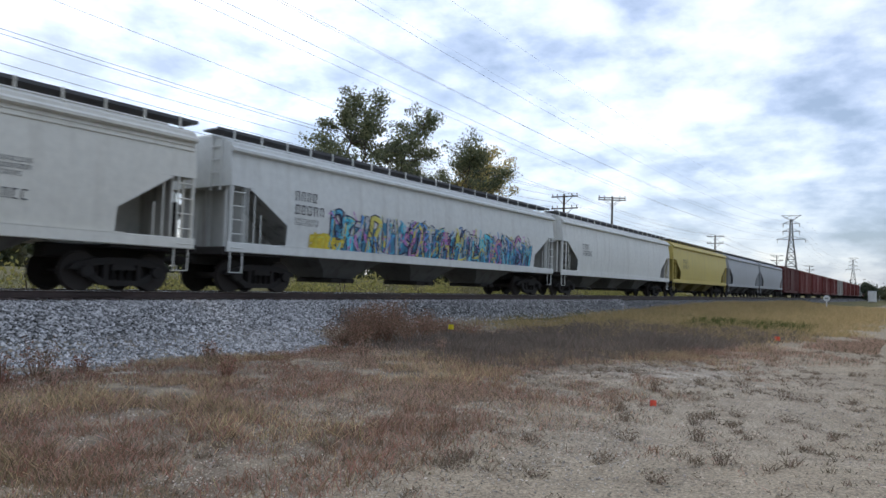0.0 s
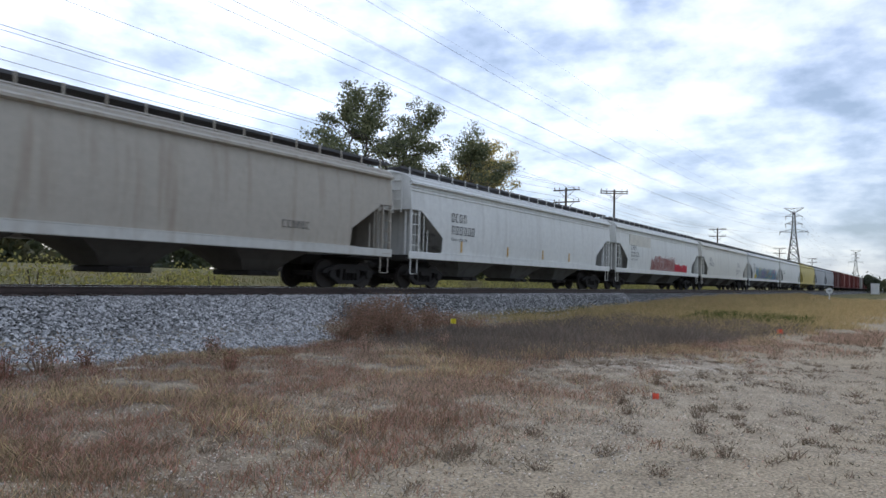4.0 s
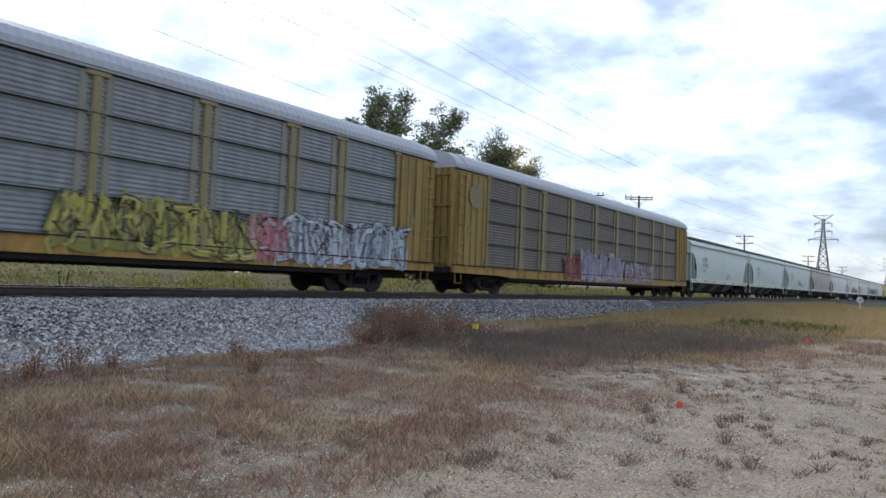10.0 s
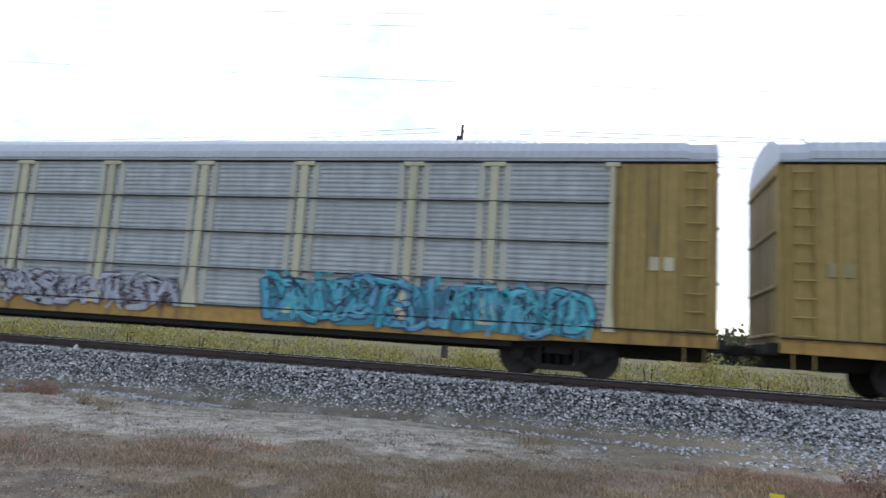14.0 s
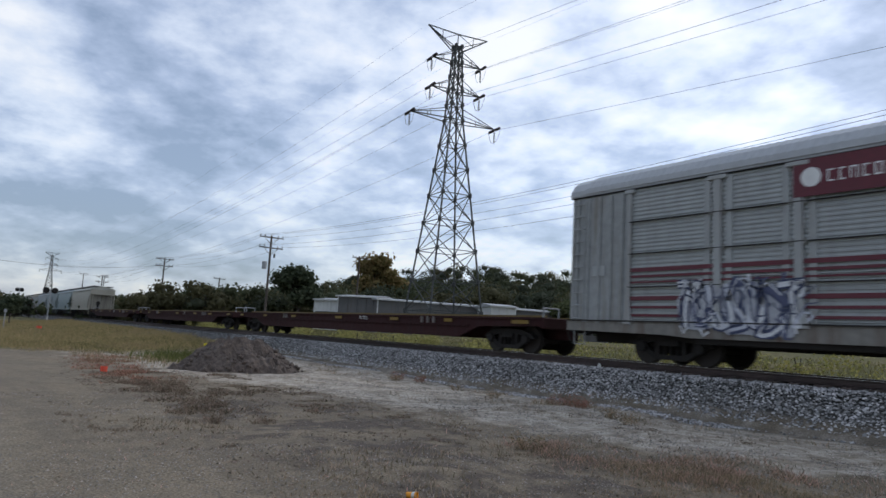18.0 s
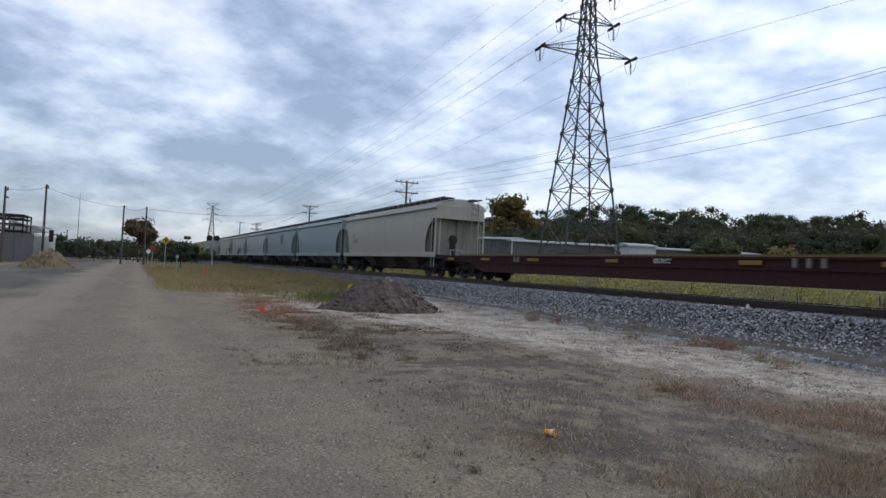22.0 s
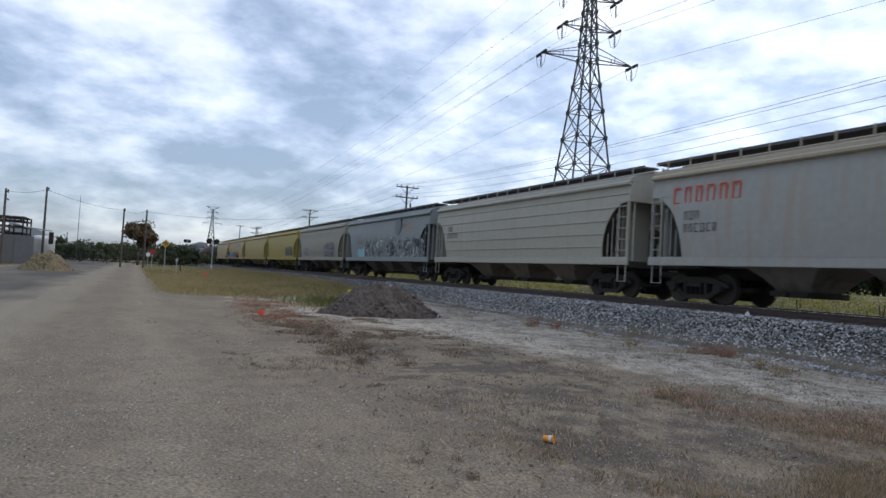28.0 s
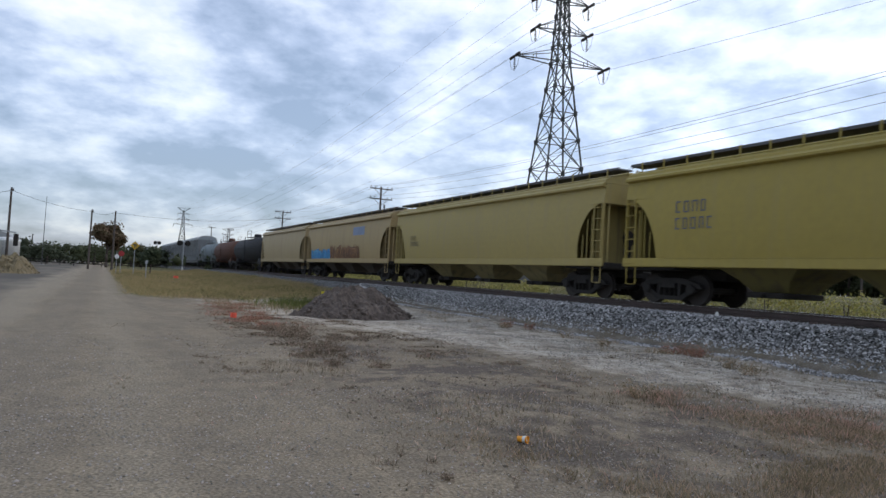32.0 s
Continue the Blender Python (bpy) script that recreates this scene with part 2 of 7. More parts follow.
    def mesh(self, name, mat, smooth=False):
        me = bpy.data.meshes.new(name)
        me.from_pydata(np.concatenate(self.v).tolist(), [], self.f)
        bm = bmesh.new()
        bm.from_mesh(me)
        bmesh.ops.recalc_face_normals(bm, faces=bm.faces)
        bm.to_mesh(me)
        bm.free()
        if smooth:
            me.polygons.foreach_set("use_smooth", [True] * len(me.polygons))
        me.materials.append(mat)
        return me


def part(name, geo, mat, parent, label="", smooth=False, at=None):
    ob = new(name, geo.mesh(name, mat, smooth) if isinstance(geo, Geo) else geo)
    if at is not None:
        ob.matrix_basis = at
    ob.parent = parent
    if label:
        ob["label"] = label
    return ob


def thing(name, label, category, group="", kind="", at=None, geo=None, mat=None):
    ob = new(name, geo.mesh(name, mat) if geo else None)
    if at is not None:
        ob.matrix_basis = at
    return tagged(ob, label, category, group, kind)


def quads(name, pts, mat, smooth=False):
    """A mesh of separate quads from an (n, 4, 3) array."""
    n = len(pts)
    me = bpy.data.meshes.new(name)
    me.vertices.add(n * 4)
    me.vertices.foreach_set("co", np.asarray(pts, np.float32).reshape(-1))
    me.loops.add(n * 4)
    me.loops.foreach_set("vertex_index", np.arange(n * 4, dtype=np.int32))
    me.polygons.add(n)
    me.polygons.foreach_set("loop_start", np.arange(0, n * 4, 4, dtype=np.int32))
    me.polygons.foreach_set("use_smooth", np.full(n, smooth))
    me.update(calc_edges=True)
    me.materials.append(mat)
    return me


def tris(name, verts, faces, mat):
    """A mesh from (n, 3) vertices and (m, 3) faces held as arrays."""
    me = bpy.data.meshes.new(name)
    me.vertices.add(len(verts))
    me.vertices.foreach_set("co", np.asarray(verts, np.float32).reshape(-1))
    me.loops.add(len(faces) * 3)
    me.loops.foreach_set("vertex_index", np.asarray(faces, np.int32).reshape(-1))
    me.polygons.add(len(faces))
    me.polygons.foreach_set("loop_start", np.arange(0, len(faces) * 3, 3, dtype=np.int32))
    me.update(calc_edges=True)
    me.materials.append(mat)
    return me


rng = np.random.default_rng(7)


def smoothstep(a, b, x):
    t = np.clip((x - a) / (b - a), 0, 1)
    return t * t * (3 - 2 * t)


_G = np.random.default_rng(3).random((64, 64))


def wob(x, y, s):
    """Smooth random field of scale s metres, 0 to 1."""
    u, v = np.asarray(x) / s, np.asarray(y) / s
    i, j = np.floor(u).astype(int), np.floor(v).astype(int)
    a, b = u - i, v - j
    a, b = a * a * (3 - 2 * a), b * b * (3 - 2 * b)
    g = lambda p, q: _G[p % 64, q % 64]
    return (g(i, j) * (1 - a) + g(i + 1, j) * a) * (1 - b) + (g(i, j + 1) * (1 - a) + g(i + 1, j + 1) * a) * b


# ---- ground ----
RAIL_Z, TRACK_Y = 1.17, 16.65


def ground_z(x, y):
    x, y = np.asarray(x, float), np.asarray(y, float)
    toe = 14.35 - 2.25 * smoothstep(2, 7, x) * (1 - smoothstep(13, 20, x))
    z = 0.93 * smoothstep(toe, 15.25, y)
    z = np.where(y > TRACK_Y, 0.93 - 0.45 * smoothstep(18.2, 20.5, y) + 0.95 * smoothstep(21, 36, y) + 0.5 * smoothstep(40, 70, y), z)
    far = smoothstep(25, 60, np.abs(x)) * (y < TRACK_Y)
    z = np.maximum(z, far * 0.55 * smoothstep(7, 14, y))
    soft = (1 - smoothstep(14.0, 15.2, y)) + smoothstep(19, 21, y)
    z = z + soft * ((wob(x, y, 2.3) - 0.5) * 0.12 + (wob(x, y, 0.7) - 0.5) * 0.04) * smoothstep(-3.5, 0, y)
    return z


def axis(*spans):
    return np.concatenate([np.arange(a, b, s) for a, b, s in spans] + [[spans[-1][1]]])


gx = axis((-4000, -400, 400), (-400, -120, 20), (-120, -40, 4), (-40, 40, 0.35), (40, 120, 4), (120, 400, 20), (400, 4000, 400))
gy = axis((-3000, -200, 350), (-200, -40, 20), (-40, -10, 3), (-10, 24, 0.3), (24, 60, 3), (60, 300, 20), (300, 4000, 370))
X, Y = np.meshgrid(gx, gy, indexing="ij")
GV = np.stack([X, Y, ground_z(X, Y)], -1).reshape(-1, 3)
ny = len(gy)
gi = np.arange(len(gx) * ny).reshape(len(gx), ny)
q = np.stack([gi[:-1, :-1], gi[1:, :-1], gi[1:, 1:], gi[:-1, 1:]], -1).reshape(-1, 4)


def ground_material():
    m = bpy.data.materials.new("trodden_gravel_and_soil")
    m.use_nodes = True
    N, L = m.node_tree.nodes, m.node_tree.links
    b = N["Principled BSDF"]
    b.inputs["Roughness"].default_value = 0.95
    b.inputs["Specular IOR Level"].default_value = 0.15
    co = N.new("ShaderNodeTexCoord")
    sp = N.new("ShaderNodeSeparateXYZ")
    L.new(co.outputs["Object"], sp.inputs[0])

    def noise_at(scale, detail=5.0, stretch=(1, 1, 1)):
        mp = N.new("ShaderNodeMapping")
        mp.inputs["Scale"].default_value = stretch
        L.new(co.outputs["Object"], mp.inputs[0])
        n = N.new("ShaderNodeTexNoise")
        n.inputs["Scale"].default_value, n.inputs["Detail"].default_value = scale, detail
        L.new(mp.outputs[0], n.inputs["Vector"])
        return n.outputs[0]

    def ranged(src, a, c, lo=0.0, hi=1.0):
        r = N.new("ShaderNodeMapRange")
        r.interpolation_type = "SMOOTHSTEP"
        for i, v in enumerate((a, c, lo, hi)):
            r.inputs[i + 1].default_value = v
        L.new(src, r.inputs[0])
        return r.outputs[0]

    def op(kind, a, c):
        n = N.new("ShaderNodeMath")
        n.operation = kind
        for i, v in enumerate((a, c)):
            if isinstance(v, (int, float)):
                n.inputs[i].default_value = v
            else:
                L.new(v, n.inputs[i])
        return n.outputs[0]

    def mix(fac, a, c, kind="MIX"):
        x = N.new("ShaderNodeMix")
        x.data_type, x.blend_type = "RGBA", kind
        for sock, v in ((x.inputs[0], fac), (x.inputs[6], a), (x.inputs[7], c)):
            if isinstance(v, (int, float)):
                sock.default_value = v
            elif isinstance(v, tuple):
                sock.default_value = (*v, 1)
            else:
                L.new(v, sock)
        return x.outputs[2]

    wob1, wob2 = noise_at(0.35), noise_at(1.1)
    xx = op("ADD", sp.outputs[0], op("MULTIPLY", op("SUBTRACT", wob1, 0.5), 9.0))
    yy = op("ADD", sp.outputs[1], op("MULTIPLY", op("SUBTRACT", wob2, 0.5), 4.5))
    # tan gravel with darker damp soil
    east = ranged(xx, -2.0, 5.0)
    mottle = op("ADD", op("MULTIPLY", noise_at(0.55, 4, (0.6, 1, 1)), 0.45), op("MULTIPLY", noise_at(2.6, 9), 0.55))
    col = mix(ranged(mottle, 0.43, 0.58), mix(east, (0.236, 0.191, 0.134), (0.355, 0.293, 0.211)), mix(east, (0.188, 0.153, 0.111), (0.29, 0.238, 0.173)))
    # dusty lane: a pale sandy verge beside the asphalt, then grey worn wheel tracks
    yl = op("ADD", sp.outputs[1], op("MULTIPLY", op("SUBTRACT", noise_at(0.5, 5, (0.25, 1, 1)), 0.5), 1.7))
    west = ranged(sp.outputs[0], 3.0, -4.0)

    def lane(y0, y1, soft, rgb, amount):
        band = op("MULTIPLY", ranged(yl, y0 - soft, y0 + soft), ranged(yl, y1 + soft, y1 - soft))
        return mix(op("MULTIPLY", op("MULTIPLY", band, west), amount), col, rgb)

    col = lane(-3.5, -1.8, 0.35, (0.265, 0.227, 0.17), 0.6)
    col = lane(-1.55, -0.35, 0.3, (0.178, 0.151, 0.117), 0.38)
    col = lane(0.0, 0.9, 0.35, (0.275, 0.233, 0.172), 0.4)
    col = lane(1.1, 1.9, 0.3, (0.175, 0.148, 0.114), 0.22)
    # pale crushed limestone in a strip below the ballast
    low_edge = op("SUBTRACT", yy, op("MULTIPLY", sp.outputs[0], 0.22))
    pale = op("MULTIPLY", ranged(low_edge, 10.2, 11.6), ranged(yy, 15.0, 14.0))
    pale = op("MULTIPLY", op("MULTIPLY", pale, ranged(xx, 0.5, -2.5)), ranged(xx, -36, -29))

    def spot(cx, cy, rx_, ry_):
        u_ = op("POWER", op("DIVIDE", op("SUBTRACT", xx, cx), rx_), 2.0)
        v_ = op("POWER", op("DIVIDE", op("SUBTRACT", yy, cy), ry_), 2.0)
        return ranged(op("ADD", u_, v_), 1.3, 0.5)

    bare = op("MULTIPLY", op("MULTIPLY", ranged(xx, 5.0, 7.5), ranged(xx, 19, 15)), op("MULTIPLY", ranged(yy, 0.2, 1.2), ranged(yy, 4.8, 3.6)))
    pale = op("MAXIMUM", op("MAXIMUM", pale, op("MULTIPLY", bare, 0.2)), op("MAXIMUM", spot(13.6, 3.9, 2.6, 1.0), op("MULTIPLY", spot(5.3, 11.8, 1.8, 1.7), 0.8)))
    pale = op("MULTIPLY", pale, ranged(op("ADD", op("MULTIPLY", noise_at(0.9, 6), 0.5), op("MULTIPLY", noise_at(3.5, 8), 0.5)), 0.38, 0.52, 0.2, 1.0))
    col = mix(pale, col, mix(ranged(noise_at(2.6, 6), 0.4, 0.62), (0.49, 0.43, 0.352), (0.345, 0.295, 0.235)))
    # dark brown soil where the weeds stand
    soil = op("MULTIPLY", ranged(xx, -1.0, 1.5), op("MULTIPLY", ranged(yy, 3.2, 5.0), ranged(yy, 13, 11.5)))
    soil2 = op("MULTIPLY", op("MULTIPLY", ranged(xx, 0.5, -1.5), ranged(xx, -17, -12)), op("MULTIPLY", ranged(yy, 2.6, 4.2), ranged(yy, 8.6, 7.0)))
    patchy = ranged(noise_at(1.3), 0.28, 0.44, 0.3, 1.0)
    col = mix(op("MULTIPLY", soil, op("MULTIPLY", patchy, ranged(noise_at(2.2, 8), 0.36, 0.58))), col, (0.2, 0.158, 0.118))
    col = mix(op("MULTIPLY", soil2, ranged(op("ADD", op("MULTIPLY", noise_at(0.8, 6), 0.6), op("MULTIPLY", noise_at(3.0, 8), 0.4)), 0.43, 0.56)), col, (0.11, 0.089, 0.071))
    # grass far along and beyond the track
    green = op("MAXIMUM", ranged(sp.outputs[1], 19.2, 20.5), op("MAXIMUM", op("MULTIPLY", ranged(xx, -33, -37), ranged(yy, 0.6, 2.2)), op("MULTIPLY", ranged(xx, 22, 27), ranged(yy, 4.0, 5.5))))
    green = op("MAXIMUM", green, ranged(sp.outputs[1], -11.5, -13.5))
    col = mix(green, col, mix(ranged(noise_at(0.25), 0.4, 0.6), (0.15, 0.125, 0.055), (0.11, 0.105, 0.042)))
    # ballast bed
    bal = op("MULTIPLY", ranged(sp.outputs[2], 0.2, 0.4), op("MULTIPLY", ranged(sp.outputs[1], 12.0, 13.2), ranged(sp.outputs[1], 19.6, 18.8)))
    vb, vs_ = N.new("ShaderNodeTexVoronoi"), N.new("ShaderNodeSeparateColor")
    vb.inputs["Scale"].default_value = 13
    L.new(co.outputs["Object"], vb.inputs["Vector"])
    L.new(vb.outputs["Color"], vs_.inputs[0])
    stone = mix(vs_.outputs[0], (0.11, 0.108, 0.105), (0.36, 0.355, 0.345))
    col = mix(bal, col, mix(ranged(vb.outputs["Distance"], 0.42, 0.6), stone, (0.05, 0.048, 0.045)))
    # dark earth at the foot of the ballast
    foot = op("ADD", sp.outputs[1], op("MULTIPLY", op("SUBTRACT", wob2, 0.5), 1.2))
    foot = op("MULTIPLY", op("MULTIPLY", ranged(foot, 13.7, 14.1), ranged(foot, 15.0, 14.6)), ranged(sp.outputs[0], 1.0, -2.0))
    col = mix(op("MULTIPLY", foot, 0.5), col, (0.085, 0.074, 0.062))
    # fine grit
    fine = noise_at(38, 5)
    col = mix(1.0, col, mix(ranged(fine, 0.3, 0.7), (0.66, 0.66, 0.66), (1.3, 1.3, 1.3)), "MULTIPLY")
    v = N.new("ShaderNodeTexVoronoi")
    v.inputs["Scale"].default_value = 22
    L.new(co.outputs["Object"], v.inputs["Vector"])
    col = mix(ranged(v.outputs["Distance"], 0.2, 0.1, 0, 0.35), col, mix(v.outputs["Color"], (0.11, 0.1, 0.09), (0.3, 0.285, 0.26)))
    L.new(col, b.inputs["Base Color"])
    bp = N.new("ShaderNodeBump")
    bp.inputs["Strength"].default_value, bp.inputs["Distance"].default_value = 0.6, 0.025
    L.new(op("ADD", fine, op("MULTIPLY", v.outputs["Distance"], -0.8)), bp.inputs["Height"])
    L.new(bp.outputs[0], b.inputs["Normal"])
    return m


me = bpy.data.meshes.new("ground")
me.from_pydata(GV.tolist(), [], q.tolist())
me.polygons.foreach_set("use_smooth", [True] * len(me.polygons))
me.materials.append(ground_material())
ground = tagged(new("ground", me), "tan gravel lot with pale limestone patches and dry soil", "ground", kind="structure")

# asphalt lane beside the lot, its edges ragged
rx = np.concatenate([np.arange(-400, -60, 10), np.arange(-60, 60, 0.5), np.arange(60, 401, 10)])
edge = -2.9 + (wob(rx, rx * 0, 1.7) - 0.5) * 0.5 + (wob(rx, rx * 0 + 9, 6) - 0.5) * 0.8
RV, RF = [], []
for i, (x, e1) in enumerate(zip(rx, edge)):
    far_turn = 0.05 * max(0, -x - 60)
    for k, y in enumerate((e1, e1 - 0.3, -6.0 - far_turn * 0.4, -10.2 - far_turn)):
        RV.append((x, y, (0.004, 0.03, 0.05, 0.03)[k]))
    if i:
        for k in range(3):
            a = (i - 1) * 4 + k
            RF.append((a, a + 1, a + 5, a + 4))
me = bpy.data.meshes.new("road")
me.from_pydata(RV, [], RF)
me.materials.append(M_ASPHALT)
tagged(new("road", me), "worn grey asphalt road with dusty edges", "road", kind="structure")

# ---- track ----
track = thing("railway_track", "single railway track with rusty rails on ballast", "track", kind="structure")
for dy in (-0.7525, 0.7525):
    prof = [(-0.07, 0), (0.07, 0), (0.07, 0.012), (0.012, 0.035), (0.012, 0.125), (0.036, 0.14), (0.036, 0.165), (-0.036, 0.165), (-0.036, 0.14), (-0.012, 0.125), (-0.012, 0.035), (-0.07, 0.012)]
    r = part("rail", Geo().prism([(TRACK_Y + dy + a, RAIL_Z - 0.172 + b) for a, b in prof], "x", -1500, 1500), M_RAIL, track, "rust-brown steel rail")
    part("rail_head", Geo().box((0, TRACK_Y + dy, RAIL_Z - 0.003), (3000, 0.05, 0.006)), M_RAILTOP, r, "polished running surface")

# ---- rolling stock parts ----
G_WHEEL = Geo().lathe([(-0.07, 0.2), (-0.07, 0.44), (-0.065, 0.455), (0.03, 0.46), (0.035, 0.485), (0.06, 0.485), (0.065, 0.44), (0.03, 0.40), (0.02, 0.22), (0.06, 0.16)], "y", 24)
ME_WHEEL = G_WHEEL.mesh("wheel", M_WHEEL)
ME_AXLE = Geo().lathe([(-1.12, 0.06), (-1.1, 0.08), (-0.8, 0.08), (-0.7, 0.1), (0.7, 0.1), (0.8, 0.08), (1.1, 0.08), (1.12, 0.06)], "y", 10).mesh("axle", M_WHEEL)
g = Geo()
g.prism([(-1.28, 0.5), (-1.18, 0.62), (-0.7, 0.76), (-0.3, 0.8), (0.3, 0.8), (0.7, 0.76), (1.18, 0.62), (1.28, 0.5), (1.05, 0.48), (0.62, 0.6), (0.3, 0.64), (-0.3, 0.64), (-0.62, 0.6), (-1.05, 0.48)], "y", -0.08, 0.08)
g.prism([(-1.1, 0.5), (-0.95, 0.55), (-0.42, 0.26), (0.42, 0.26), (0.95, 0.55), (1.1, 0.5), (0.5, 0.13), (-0.5, 0.13)], "y", -0.08, 0.08)
for sx in (-1, 1):
    g.prism([(sx * 0.36, 0.25), (sx * 0.46, 0.25), (sx * 0.46, 0.66), (sx * 0.36, 0.66)], "y", -0.09, 0.09)
    g.lathe([(-0.12, 0.11), (-0.1, 0.15), (0.04, 0.15)], "y", 12, at=(sx * 0.89, -0.06, 0.46))
    for k in (-0.2, 0, 0.2):
        g.tube((k, 0, 0.26), (k, 0, 0.52), 0.075, 8)
g.prism([(-0.3, 0.5), (0.3, 0.5), (0.26, 0.64), (-0.26, 0.64)], "y", -0.14, 0.14)
ME_FRAME = g.mesh("sideframe", M_STEEL_DK)
ME_BOLSTER = Geo().box((0, 0, 0.62), (0.4, 2.1, 0.22), 0.03).tube((0, 0, 0.7), (0, 0, 0.95), 0.2, 12).mesh("truck", M_STEEL_DK)
ME_SHOE = Geo().box((0, 0, 0), (0.09, 0.1, 0.32), 0.02).box((0, 0.35, -0.02), (0.1, 0.7, 0.1), 0.02).mesh("brake_shoe", M_STEEL_DK)
g = Geo().box((0.15, 0, 0.84), (0.9, 0.16, 0.16), 0.03).box((0.62, 0.03, 0.84), (0.2, 0.26, 0.28), 0.06).box((0.74, -0.1, 0.84), (0.16, 0.08, 0.24), 0.03)
ME_COUPLER = g.mesh("coupler", M_STEEL_DK)


def turned(x, y=0.0, z=0.0, back=False):
    return pose(x, y, z, 0, 0, 180 if back else 0)


def truck(car, x):
    t = part("truck", ME_BOLSTER, None, car, at=pose(x, 0, 0))
    for sy in (-1, 1):
        part("sideframe", ME_FRAME, None, t, at=turned(0, sy * 1.0, 0, sy > 0))
        for sx in (-1, 1):
            part("wheel", ME_WHEEL, None, t, at=turned(sx * 0.89, sy * 0.77, 0.46, sy > 0))
    for sx in (-1, 1):
        part("axle", ME_AXLE, None, t, at=pose(sx * 0.89, 0, 0.46))
        part("brake_shoe", ME_SHOE, None, t, at=pose(sx * 0.36, -0.77, 0.5))


def running_gear(car, half, inset):
    for s in (-1, 1):
        truck(car, s * (half - inset))
        part("coupler", ME_COUPLER, None, car, at=turned(s * (half - 0.62), 0, 0, s < 0))


def ladder(x, y, z0, z1, width=0.42, step=0.38, r=0.02):
    g = Geo()
    for dx in (-width / 2, width / 2):
        g.box((x + dx, y, (z0 + z1) / 2), (0.036, 0.04, z1 - z0))
    z = z0 + 0.12
    while z < z1 - 0.05:
        g.tube((x - width / 2, y - 0.03, z), (x + width / 2, y - 0.03, z), r, 6)
        z += step
    return g


def lettering(parent, x, z, rows, mat, yf, lift=0.02):
    """Unreadable stencilled lines: rows of (characters, height), one below the other."""
    g = Geo()
    r = random.Random(int(x * 100) + int(z * 10) + len(rows))
    for n, h in rows:
        cx = x
        for _ in range(n):
            w = h * r.uniform(0.45, 0.6)
            y = -(yf(z - h / 2) + lift)
            kind = r.randrange(3)
            bar = lambda x0, x1, z0, z1: g.add([(x0, y, z0), (x1, y, z0), (x1, y, z1), (x0, y, z1)], [(0, 1, 2, 3)])
            t = h * 0.115
            bar(cx, cx + t, z - h, z)
            if kind != 1:
                bar(cx + w - t, cx + w, z - h, z)
            bar(cx + t, cx + w - (t if kind != 1 else 0), z - t, z)
            if kind != 2:
                bar(cx + t, cx + w - (t if kind != 1 else 0), z - h, z - h + t)
            cx += w + h * 0.34
        z -= h * 1.45
    return part("lettering", g, mat, parent, "stencilled markings")


PAINTS = {}


def spray(rgb):
    key = tuple(round(c, 3) for c in rgb)
    if key not in PAINTS:
        PAINTS[key] = material("spray_paint", key, rough=0.6, spread=0.18, grain=9, coarse=1.2, bump=0.02)
    return PAINTS[key]


